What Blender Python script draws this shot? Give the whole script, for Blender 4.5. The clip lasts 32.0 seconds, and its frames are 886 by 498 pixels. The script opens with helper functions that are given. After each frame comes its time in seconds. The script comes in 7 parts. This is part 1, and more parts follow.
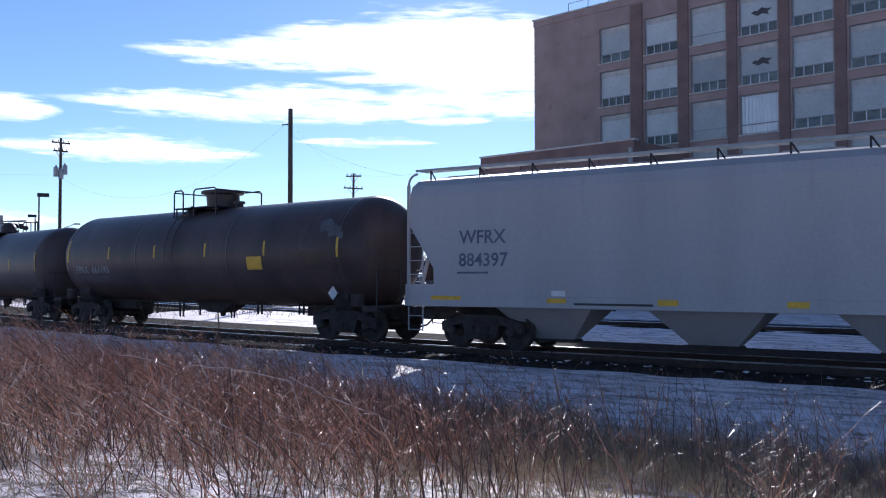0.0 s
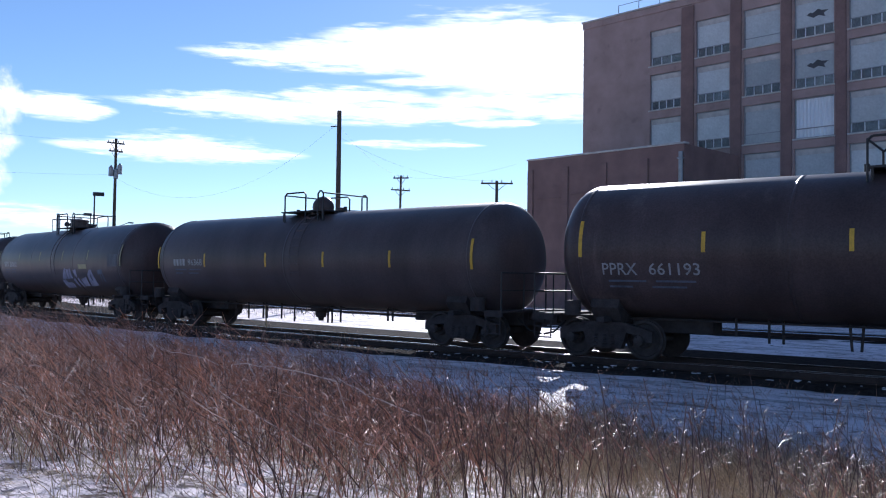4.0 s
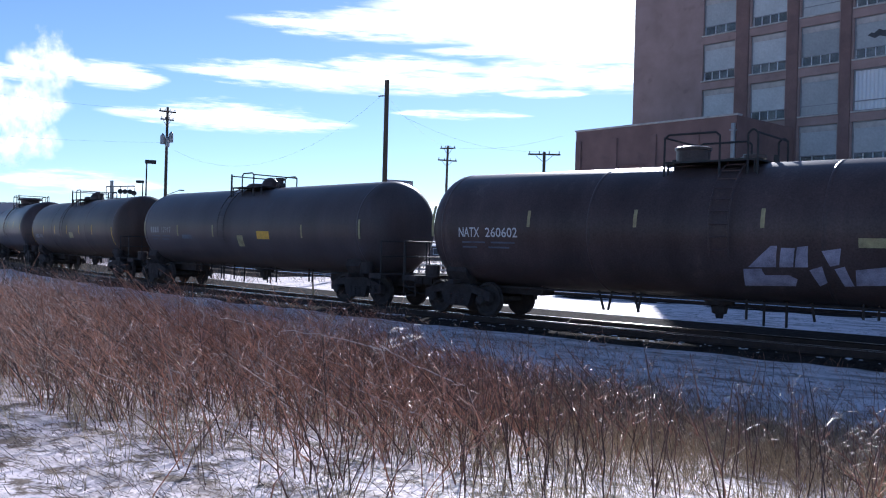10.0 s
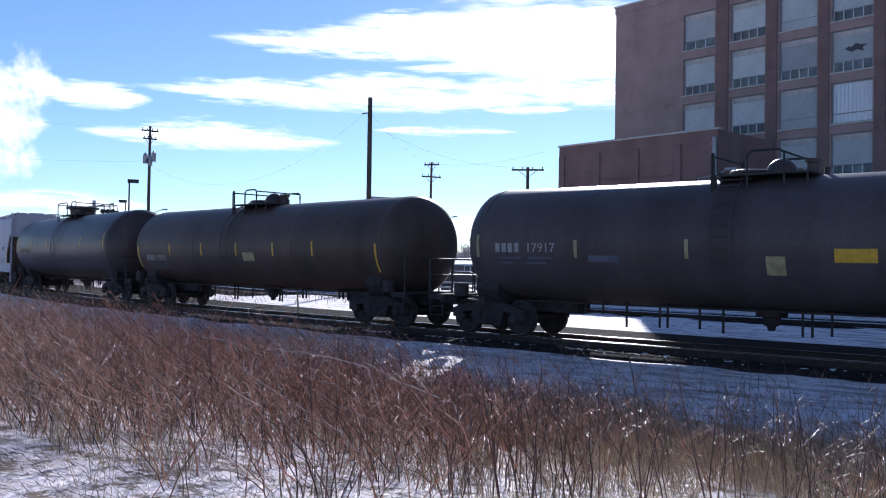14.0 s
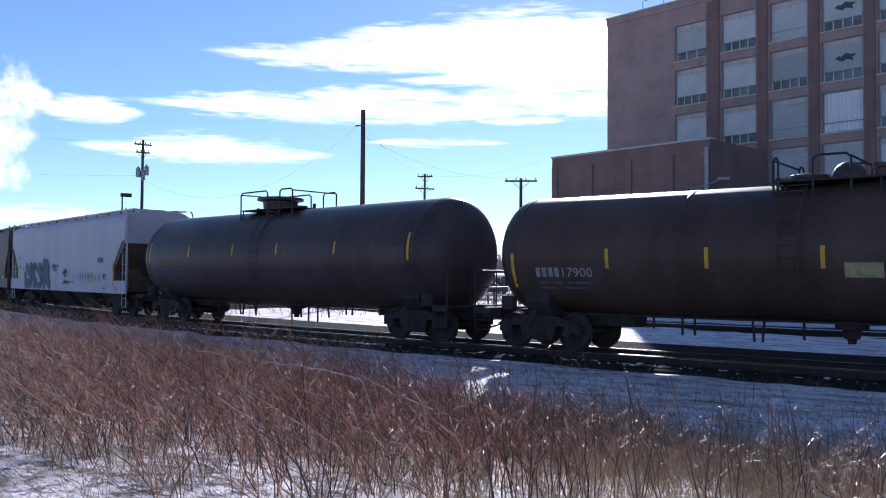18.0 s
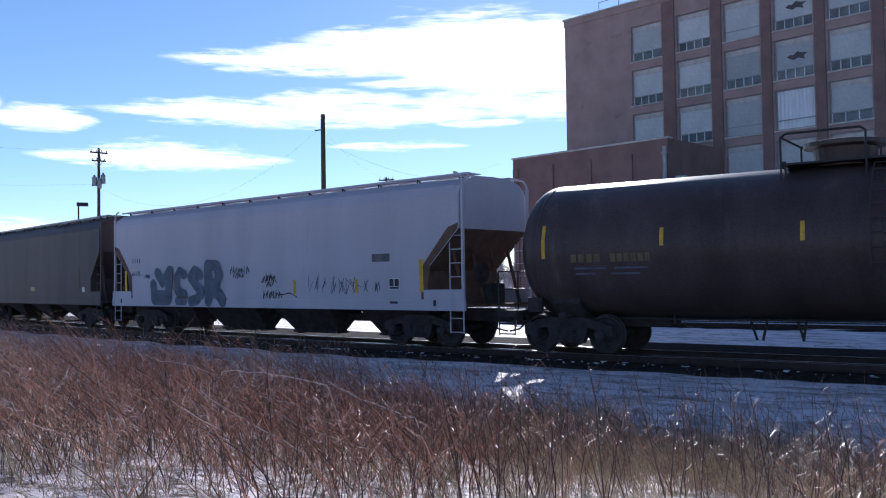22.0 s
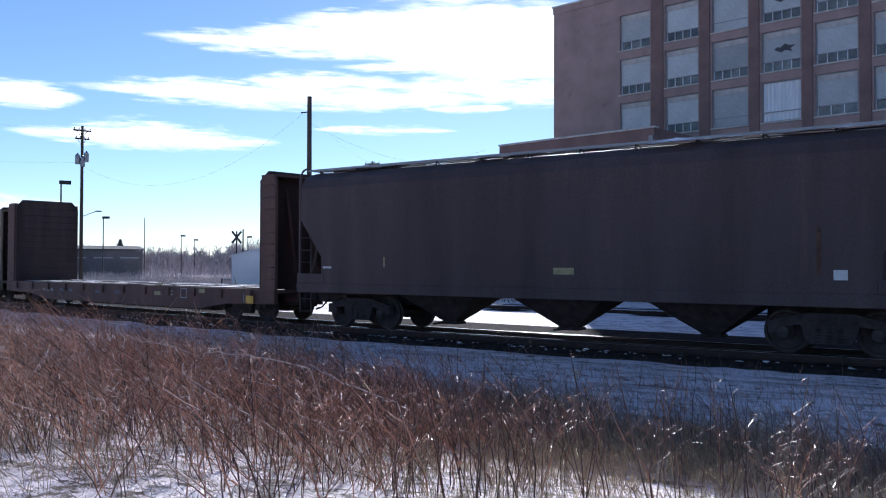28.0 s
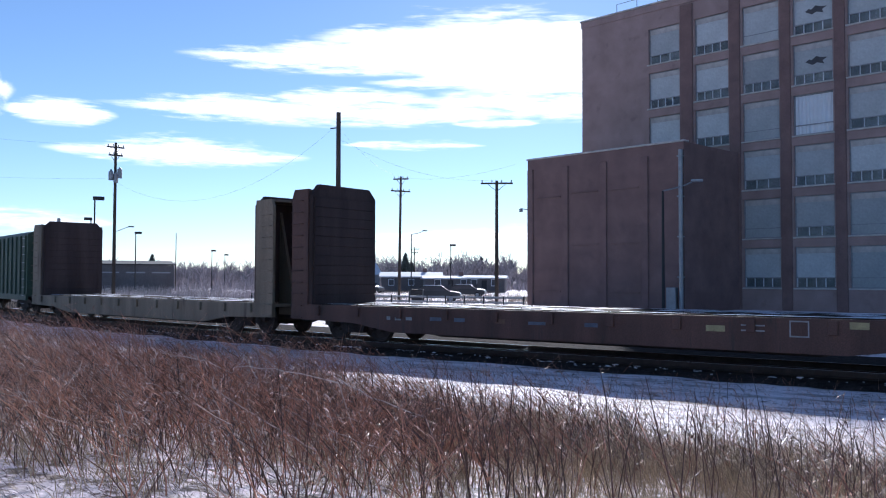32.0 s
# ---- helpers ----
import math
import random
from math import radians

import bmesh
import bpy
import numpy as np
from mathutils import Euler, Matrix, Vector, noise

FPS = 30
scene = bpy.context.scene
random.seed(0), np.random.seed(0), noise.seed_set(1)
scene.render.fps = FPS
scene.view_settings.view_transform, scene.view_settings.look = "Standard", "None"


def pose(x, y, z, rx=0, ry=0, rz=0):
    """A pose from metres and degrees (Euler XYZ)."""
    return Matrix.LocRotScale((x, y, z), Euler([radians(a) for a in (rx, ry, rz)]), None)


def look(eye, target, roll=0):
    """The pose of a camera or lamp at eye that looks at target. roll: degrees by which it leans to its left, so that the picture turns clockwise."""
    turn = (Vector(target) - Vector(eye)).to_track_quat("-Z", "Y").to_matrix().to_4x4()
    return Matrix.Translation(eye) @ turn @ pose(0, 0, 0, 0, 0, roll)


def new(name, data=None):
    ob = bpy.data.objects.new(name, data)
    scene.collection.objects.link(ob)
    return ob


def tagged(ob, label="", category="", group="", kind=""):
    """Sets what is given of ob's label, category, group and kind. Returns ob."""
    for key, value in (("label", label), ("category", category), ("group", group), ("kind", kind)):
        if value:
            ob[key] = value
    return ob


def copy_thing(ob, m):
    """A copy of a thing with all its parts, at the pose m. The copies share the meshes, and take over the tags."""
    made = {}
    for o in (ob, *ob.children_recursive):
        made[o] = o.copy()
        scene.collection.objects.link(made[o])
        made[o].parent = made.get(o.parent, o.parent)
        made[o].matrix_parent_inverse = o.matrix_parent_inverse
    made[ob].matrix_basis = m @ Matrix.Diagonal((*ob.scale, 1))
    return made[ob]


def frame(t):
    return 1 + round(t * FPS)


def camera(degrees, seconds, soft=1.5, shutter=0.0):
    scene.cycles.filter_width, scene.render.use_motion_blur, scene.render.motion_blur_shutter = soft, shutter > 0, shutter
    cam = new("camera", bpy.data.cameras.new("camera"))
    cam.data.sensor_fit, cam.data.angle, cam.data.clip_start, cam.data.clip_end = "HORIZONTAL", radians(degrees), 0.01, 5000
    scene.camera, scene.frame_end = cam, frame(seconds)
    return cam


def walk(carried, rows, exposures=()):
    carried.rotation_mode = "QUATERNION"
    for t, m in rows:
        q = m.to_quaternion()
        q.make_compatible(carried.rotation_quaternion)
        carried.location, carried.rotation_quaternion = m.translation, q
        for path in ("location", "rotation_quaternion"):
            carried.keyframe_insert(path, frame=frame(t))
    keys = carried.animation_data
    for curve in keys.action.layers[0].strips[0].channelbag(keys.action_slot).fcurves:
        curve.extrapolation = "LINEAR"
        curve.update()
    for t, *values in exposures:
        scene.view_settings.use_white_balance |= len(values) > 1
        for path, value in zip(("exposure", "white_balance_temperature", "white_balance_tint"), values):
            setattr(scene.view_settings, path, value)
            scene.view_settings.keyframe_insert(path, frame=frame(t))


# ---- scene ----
cam = camera(54.0, 32.0, soft=1.1)
EYE = (0.0, 0.0, 1.80)
PATH = [
    (0, pose(*EYE, 91.89, 0.01, 32.03)),
    (0.5, pose(*EYE, 91.96, -0.50, 33.50)),
    (1, pose(*EYE, 91.83, -1.09, 34.58)),
    (1.5, pose(*EYE, 91.64, -1.00, 35.01)),
    (2, pose(*EYE, 91.63, -0.69, 35.19)),
    (2.5, pose(*EYE, 91.75, -0.50, 35.04)),
    (3, pose(*EYE, 91.93, -0.32, 34.80)),
    (3.5, pose(*EYE, 92.17, -0.67, 34.76)),
    (5.5, pose(*EYE, 91.25, -0.61, 36.05)),
    (6, pose(*EYE, 91.16, -0.47, 36.02)),
    (6.5, pose(*EYE, 91.22, -0.40, 35.77)),
    (7, pose(*EYE, 91.17, -0.46, 35.59)),
    (7.5, pose(*EYE, 91.08, -1.00, 35.29)),
    (8, pose(*EYE, 90.64, -1.04, 35.06)),
    (8.5, pose(*EYE, 90.54, -0.64, 36.31)),
    (9, pose(*EYE, 90.49, -1.46, 36.96)),
    (9.5, pose(*EYE, 90.01, -2.44, 37.45)),
    (10, pose(*EYE, 90.03, -1.59, 38.05)),
    (10.5, pose(*EYE, 90.24, -0.35, 38.14)),
    (11, pose(*EYE, 90.50, -0.06, 38.85)),
    (11.5, pose(*EYE, 90.91, 0.36, 39.25)),
    (12, pose(*EYE, 91.50, 0.32, 38.76)),
    (12.5, pose(*EYE, 91.49, -0.26, 38.33)),
    (13, pose(*EYE, 91.61, -0.56, 37.84)),
    (13.5, pose(*EYE, 91.54, -0.67, 37.49)),
    (14, pose(*EYE, 91.12, -0.91, 37.06)),
    (14.5, pose(*EYE, 90.74, -0.89, 37.13)),
    (16.5, pose(*EYE, 91.56, 0.04, 36.56)),
    (17, pose(*EYE, 91.93, -0.40, 36.71)),
    (17.5, pose(*EYE, 91.98, -0.45, 36.79)),
    (18, pose(*EYE, 91.89, -0.47, 36.67)),
    (18.5, pose(*EYE, 91.81, 0.19, 36.78)),
    (19, pose(*EYE, 91.87, 0.35, 36.74)),
    (19.5, pose(*EYE, 91.71, 0.61, 36.72)),
    (20, pose(*EYE, 92.00, 0.63, 36.47)),
    (20.5, pose(*EYE, 92.10, 0.78, 35.89)),
    (21, pose(*EYE, 92.15, 1.05, 35.42)),
    (21.5, pose(*EYE, 92.24, 1.13, 34.61)),
    (22, pose(*EYE, 92.07, 0.84, 34.27)),
    (22.5, pose(*EYE, 91.92, 0.60, 34.08)),
    (23, pose(*EYE, 91.67, 0.24, 34.05)),
    (23.5, pose(*EYE, 92.08, -0.34, 33.39)),
    (24, pose(*EYE, 92.19, -0.19, 33.22)),
    (24.5, pose(*EYE, 91.80, -0.28, 33.13)),
    (26.5, pose(*EYE, 91.40, 0.40, 33.04)),
    (27, pose(*EYE, 91.19, -0.41, 33.41)),
    (27.5, pose(*EYE, 91.06, -0.21, 33.58)),
    (28, pose(*EYE, 91.10, -0.19, 33.24)),
    (28.5, pose(*EYE, 91.01, 0.17, 33.62)),
    (29, pose(*EYE, 90.96, 0.42, 33.71)),
    (29.5, pose(*EYE, 91.03, 0.24, 33.88)),
    (30, pose(*EYE, 91.35, -0.54, 33.78)),
    (30.5, pose(*EYE, 91.61, -0.80, 33.69)),
    (31, pose(*EYE, 91.73, -0.30, 33.94)),
    (31.5, pose(*EYE, 91.89, -0.07, 34.58)),
    (32, pose(*EYE, 92.06, -0.18, 35.11)),
]
walk(cam, PATH, exposures=((0.0, 0.49, 5650, 14), (32.0, 0.49, 5650, 14)))

# how far the train has rolled, second by second
ROLL = [(0, -0.00), (1, 5.26), (2, 10.55), (3, 15.82), (3.5, 18.44), (5.5, 28.79), (6, 31.34), (7, 36.41), (8, 41.45), (9, 46.58), (10, 51.63), (11, 56.66), (12, 61.66), (13, 66.66), (14, 71.59), (14.5, 74.07), (16.5, 84.13), (17, 86.69), (18, 91.79), (19, 96.86), (20, 101.94), (21, 106.99), (22, 112.07), (23, 117.17), (24, 122.14), (24.5, 124.56), (26.5, 134.34), (27, 136.82), (28, 141.77), (29, 146.77), (30, 151.65), (31, 156.45), (32, 161.32)]

# ---- light: low winter sun almost ahead, clear sky with streaks of cloud ----
SUN_AZ, SUN_EL = 27.6, 23.8          # degrees left of +y, degrees up
world = bpy.data.worlds.new("winter_sky")
scene.world = world
world.use_nodes = True
wn = world.node_tree
sky = wn.nodes.new("ShaderNodeTexSky")
sky.sky_type = "NISHITA"
sky.sun_disc = False
sky.sun_elevation = radians(SUN_EL)
sky.sun_rotation = radians(-SUN_AZ)
sky.altitude = 200
sky.air_density = 0.85
sky.dust_density = 0.06
sky.ozone_density = 3.0
wn.nodes["Background"].inputs["Strength"].default_value = 0.09
wn.links.new(sky.outputs[0], wn.nodes["Background"].inputs[0])

sun = new("sun", bpy.data.lights.new("sun", "SUN"))
sun.data.energy = 4.6
sun.data.angle = radians(0.6)
sun.data.color = (1.0, 0.95, 0.88)
SUN_DIR = Vector((-math.sin(radians(SUN_AZ)) * math.cos(radians(SUN_EL)), math.cos(radians(SUN_AZ)) * math.cos(radians(SUN_EL)), math.sin(radians(SUN_EL))))
sun.matrix_world = look(SUN_DIR * 100, (0, 0, 0))
scene.view_settings.exposure = 0.0


# ---- materials ----
def material(name, base, rough=0.6, metal=0.0, vary=0.25, scale=3.0, fine=40.0, bump=0.15, second=None, second_at=0.58, streak=False, spec=0.5, per_object=0.0, per_island=0.0, bump_dist=0.01):
    """A painted, worn or natural surface: two scales of colour variation, optional second tone in patches, fine relief."""
    m = bpy.data.materials.new(name)
    m.use_nodes = True
    n, l = m.node_tree.nodes, m.node_tree.links
    b = n["Principled BSDF"]
    b.inputs["Roughness"].default_value = rough
    b.inputs["Metallic"].default_value = metal
    b.inputs["Specular IOR Level"].default_value = spec
    tc = n.new("ShaderNodeTexCoord")
    mp = n.new("ShaderNodeMapping")
    l.new(tc.outputs["Object"], mp.inputs[0])
    if streak:
        mp.inputs["Scale"].default_value = (1.0, 1.0, 0.12)
    big = n.new("ShaderNodeTexNoise")
    big.inputs["Scale"].default_value = scale
    big.inputs["Detail"].default_value = 6
    big.inputs["Roughness"].default_value = 0.6
    l.new(mp.outputs[0], big.inputs["Vector"])
    small = n.new("ShaderNodeTexNoise")
    small.inputs["Scale"].default_value = fine
    small.inputs["Detail"].default_value = 4
    l.new(tc.outputs["Object"], small.inputs["Vector"])
    rampb = n.new("ShaderNodeMapRange")
    rampb.inputs[1].default_value, rampb.inputs[2].default_value = 0.3, 0.7
    rampb.inputs[3].default_value, rampb.inputs[4].default_value = 1 - vary, 1 + vary
    l.new(big.outputs[0], rampb.inputs[0])
    ramps = n.new("ShaderNodeMapRange")
    ramps.inputs[1].default_value, ramps.inputs[2].default_value = 0.3, 0.7
    ramps.inputs[3].default_value, ramps.inputs[4].default_value = 1 - vary * 0.6, 1 + vary * 0.6
    l.new(small.outputs[0], ramps.inputs[0])
    mul = n.new("ShaderNodeMath")
    mul.operation = "MULTIPLY"
    l.new(rampb.outputs[0], mul.inputs[0])
    l.new(ramps.outputs[0], mul.inputs[1])
    last = mul.outputs[0]
    if per_object or per_island:
        src = n.new("ShaderNodeObjectInfo").outputs["Random"] if per_object else n.new("ShaderNodeNewGeometry").outputs["Random Per Island"]
        amount = per_object or per_island
        rr = n.new("ShaderNodeMapRange")
        rr.inputs[3].default_value, rr.inputs[4].default_value = 1 - amount, 1 + amount
        l.new(src, rr.inputs[0])
        m2 = n.new("ShaderNodeMath")
        m2.operation = "MULTIPLY"
        l.new(last, m2.inputs[0])
        l.new(rr.outputs[0], m2.inputs[1])
        last = m2.outputs[0]
    if second:
        pick = n.new("ShaderNodeMapRange")
        pick.inputs[1].default_value, pick.inputs[2].default_value = second_at, second_at + 0.07
        other = n.new("ShaderNodeTexNoise")
        other.inputs["Scale"].default_value = scale * 1.7
        other.inputs["Detail"].default_value = 8
        other.inputs["Roughness"].default_value = 0.65
        l.new(mp.outputs[0], other.inputs["Vector"])
        l.new(other.outputs[0], pick.inputs[0])
        mixc = n.new("ShaderNodeMix")
        mixc.data_type = "RGBA"
        mixc.inputs["A"].default_value = (*base, 1)
        mixc.inputs["B"].default_value = (*second, 1)
        l.new(pick.outputs[0], mixc.inputs["Factor"])
        colour = mixc.outputs["Result"]
    else:
        rgb = n.new("ShaderNodeRGB")
        rgb.outputs[0].default_value = (*base, 1)
        colour = rgb.outputs[0]
    sc = n.new("ShaderNodeVectorMath")
    sc.operation = "SCALE"
    l.new(colour, sc.inputs[0])
    l.new(last, sc.inputs["Scale"])
    l.new(sc.outputs[0], b.inputs["Base Color"])
    if bump:
        bp = n.new("ShaderNodeBump")
        bp.inputs["Strength"].default_value = bump
        bp.inputs["Distance"].default_value = bump_dist
        l.new(small.outputs[0], bp.inputs["Height"])
        l.new(bp.outputs[0], b.inputs["Normal"])
    return m


M_BLACK = material("black_tank_paint", (0.070, 0.048, 0.046), 0.38, 0, 0.35, 0.8, 25, 0.05, second=(0.095, 0.068, 0.062), streak=True, spec=0.26)
M_BLACK2 = material("faded_black_tank_paint", (0.080, 0.059, 0.058), 0.4, 0, 0.3, 0.7, 25, 0.05, second=(0.09, 0.07, 0.066), streak=True, spec=0.26)
M_BLUE = material("dark_blue_tank_paint", (0.080, 0.063, 0.064), 0.42, 0, 0.25, 0.7, 25, 0.05, second=(0.082, 0.07, 0.077), streak=True, spec=0.26)
M_RUSTTANK = material("rusty_dark_tank_paint", (0.075, 0.049, 0.040), 0.45, 0, 0.35, 0.9, 30, 0.06, second=(0.09, 0.048, 0.033), streak=True, spec=0.26)
M_GREY_HOP = material("grey_hopper_paint", (0.36, 0.34, 0.355), 0.55, 0, 0.1, 0.6, 20, 0.05, second=(0.31, 0.29, 0.295), streak=True, second_at=0.6)
M_WHITE_HOP = material("weathered_white_hopper_paint", (0.455, 0.425, 0.475), 0.6, 0, 0.1, 0.6, 25, 0.05, second=(0.405, 0.372, 0.40), streak=True, second_at=0.6)
M_BROWN_HOP = material("dark_brown_hopper_paint", (0.074, 0.052, 0.052), 0.55, 0, 0.3, 0.8, 25, 0.06, second=(0.09, 0.063, 0.058), streak=True, spec=0.3)
M_RUST = material("rusty_steel", (0.10, 0.048, 0.028), 0.85, 0, 0.45, 2.5, 45, 0.3, second=(0.05, 0.03, 0.022))
M_OXIDE = material("oxide_red_flatcar_paint", (0.10, 0.05, 0.039), 0.7, 0, 0.4, 1.2, 35, 0.2, second=(0.062, 0.04, 0.034), streak=True)
M_DARKBH = material("soot_brown_bulkhead_paint", (0.07, 0.048, 0.044), 0.75, 0, 0.35, 1.2, 35, 0.15, second=(0.062, 0.042, 0.036), streak=True, spec=0.2)
M_TANFLAT = material("weathered_tan_flatcar_paint", (0.19, 0.15, 0.105), 0.7, 0, 0.35, 1.2, 35, 0.2, second=(0.10, 0.07, 0.05), streak=True)
M_GREENCAR = material("faded_green_boxcar_paint", (0.035, 0.065, 0.045), 0.6, 0, 0.25, 1.0, 30, 0.1, second=(0.05, 0.06, 0.048), streak=True)
M_TRUCK = material("grimy_cast_steel", (0.05, 0.04, 0.039), 0.85, 0.0, 0.4, 4.0, 60, 0.3, second=(0.045, 0.034, 0.03), spec=0.2)
M_WHEEL = material("worn_wheel_steel", (0.062, 0.05, 0.047), 0.75, 0.1, 0.35, 5.0, 60, 0.15, spec=0.2)
M_YELLOW = material("yellow_reflector", (0.62, 0.36, 0.03), 0.5, 0, 0.2, 6, 60, 0)
M_DIMYELLOW = material("faded_yellow_stencil_paint", (0.15, 0.11, 0.055), 0.7, 0, 0.3, 4, 60, 0)
M_WHITEPAINT = material("white_stencil_paint", (0.6, 0.6, 0.6), 0.6, 0, 0.15, 4, 60, 0)
M_DIMWHITE = material("faded_white_stencil_paint", (0.3, 0.3, 0.3), 0.6, 0, 0.25, 4, 60, 0)
M_BLACKPAINT = material("black_stencil_paint", (0.03, 0.03, 0.035), 0.6, 0, 0.2, 4, 60, 0)
M_GRAF_GREY = material("grey_blue_spray_paint", (0.10, 0.115, 0.15), 0.7, 0, 0.35, 3, 40, 0)
M_GRAF_PALE = material("pale_lilac_spray_paint", (0.30, 0.28, 0.36), 0.7, 0, 0.35, 3, 40, 0)
M_BROWNPATCH = material("brown_rust_patch", (0.13, 0.075, 0.05), 0.85, 0, 0.35, 2, 40, 0.2)
M_SMUDGE = material("greyed_out_panel", (0.095, 0.09, 0.10), 0.7, 0, 0.5, 3.0, 30, 0, streak=True)
M_PLACARD = material("pale_yellow_placard", (0.34, 0.29, 0.15), 0.6, 0, 0.3, 5, 60, 0)
M_RAIL = material("rusty_rail_side", (0.055, 0.034, 0.027), 0.8, 0.2, 0.35, 5, 60, 0.2)
M_RAILTOP = material("polished_rail_head", (0.8, 0.78, 0.75), 0.16, 1.0, 0.06, 10, 80, 0.0)
M_TIE = material("creosoted_timber", (0.045, 0.032, 0.024), 0.9, 0, 0.4, 5, 50, 0.4, per_object=0.3, spec=0.05)
M_BALLAST = material("snowy_ballast", (0.042, 0.034, 0.031), 0.95, 0, 0.5, 6, 30, 1.0, second=(0.5, 0.46, 0.49), second_at=0.7, bump_dist=0.05, spec=0.03)
M_BRICK = material("dark_red_brick", (0.345, 0.245, 0.225), 0.9, 0, 0.18, 0.6, 18, 0.3, second=(0.295, 0.21, 0.195))
M_BRICK2 = material("brown_brick", (0.205, 0.128, 0.115), 0.9, 0, 0.2, 0.6, 18, 0.3, second=(0.18, 0.115, 0.105))
M_STONE = material("pale_stone_sill", (0.5, 0.47, 0.44), 0.85, 0, 0.2, 2, 30, 0.2)
M_BLIND = material("pale_window_panel", (0.45, 0.47, 0.47), 0.7, 0, 0.14, 0.4, 8, 0, per_object=0.25)
# mid grey of the sheet added behind the lower panes
M_BACKING = material("added_backing_grey", (0.21, 0.215, 0.22), 0.6, 0, 0.3, 1.0, 10, 0, per_object=0.25)
# shade of rooms and car insides put into the colour, also on panes
M_INSHADE = material("painted_interior_shade", (0.085, 0.085, 0.09), 0.9, 0, 0.2, 1, 10, 0)
M_POLE = material("weathered_pole_wood", (0.075, 0.058, 0.045), 0.9, 0, 0.35, 3, 40, 0.3, streak=True)
M_STEELGREY = material("galvanised_steel", (0.3, 0.31, 0.32), 0.5, 0.5, 0.15, 3, 40, 0.05)
M_DARKSTEEL = material("dark_steel", (0.03, 0.03, 0.032), 0.6, 0.3, 0.2, 3, 40, 0.05)
M_HUT = material("white_metal_cladding", (0.72, 0.74, 0.76), 0.5, 0, 0.06, 1, 20, 0.05)
M_BARE = material("grey_bare_twigs", (0.40, 0.36, 0.36), 0.95, 0, 0.3, 1, 10, 0.0, per_island=0.35, spec=0.1)
M_CONIFER = material("dark_conifer_needles", (0.09, 0.10, 0.085), 0.95, 0, 0.3, 1, 10, 0.0, per_island=0.3, spec=0.1)
M_ROOFSNOW = material("snow_on_roof", (0.66, 0.67, 0.7), 0.8, 0, 0.05, 1, 10, 0.1)
M_SIDING = material("pale_house_siding", (0.36, 0.36, 0.38), 0.8, 0, 0.15, 1, 10, 0.1, per_object=0.3)
M_FARDARK = material("dark_warehouse_wall", (0.13, 0.12, 0.12), 0.9, 0, 0.25, 0.2, 5, 0.1)
M_ASPHALT = material("dark_asphalt", (0.05, 0.05, 0.052), 0.9, 0, 0.2, 0.4, 12, 0.2)
M_CARPAINT = material("car_paint", (0.05, 0.05, 0.056), 0.3, 0.3, 0.1, 1, 20, 0, per_object=0.5)
M_RUBBER = material("tyre_rubber", (0.02, 0.02, 0.02), 0.9, 0, 0.2, 3, 30, 0.1)
M_BOARD = material("faded_poster", (0.2, 0.22, 0.27), 0.7, 0, 0.3, 0.8, 8, 0, second=(0.4, 0.38, 0.4))
M_STEM_RED = material("reddish_dry_stems", (0.38, 0.18, 0.11), 0.4, 0, 0.2, 2, 30, 0, per_island=0.8)
M_STEM_TAN = material("tan_dry_grass", (0.5, 0.38, 0.23), 0.6, 0, 0.2, 2, 30, 0, per_island=0.5)
M_STEM_BROWN = material("brown_weed_stalks", (0.12, 0.065, 0.052), 0.55, 0, 0.2, 2, 30, 0, per_island=0.7)
# colour of bleached canes; on curled twig ends it paints sun glints
M_STEM_PALE = material("pale_canes_and_twig_glints", (0.60, 0.48, 0.41), 0.5, 0, 0.2, 2, 30, 0, per_island=0.4)


def glass_material():
    m = bpy.data.materials.new("window_glass")
    m.use_nodes = True
    b = m.node_tree.nodes["Principled BSDF"]
    b.inputs["Base Color"].default_value = (0.9, 0.95, 0.95, 1)
    b.inputs["Transmission Weight"].default_value = 1.0
    b.inputs["Roughness"].default_value = 0.04
    b.inputs["IOR"].default_value = 1.1
    return m


M_FIELD = material("grey_dead_field_grass", (0.26, 0.205, 0.16), 0.8, 0, 0.2, 2, 30, 0, per_island=0.4, spec=0.1)
M_GLASS = glass_material()


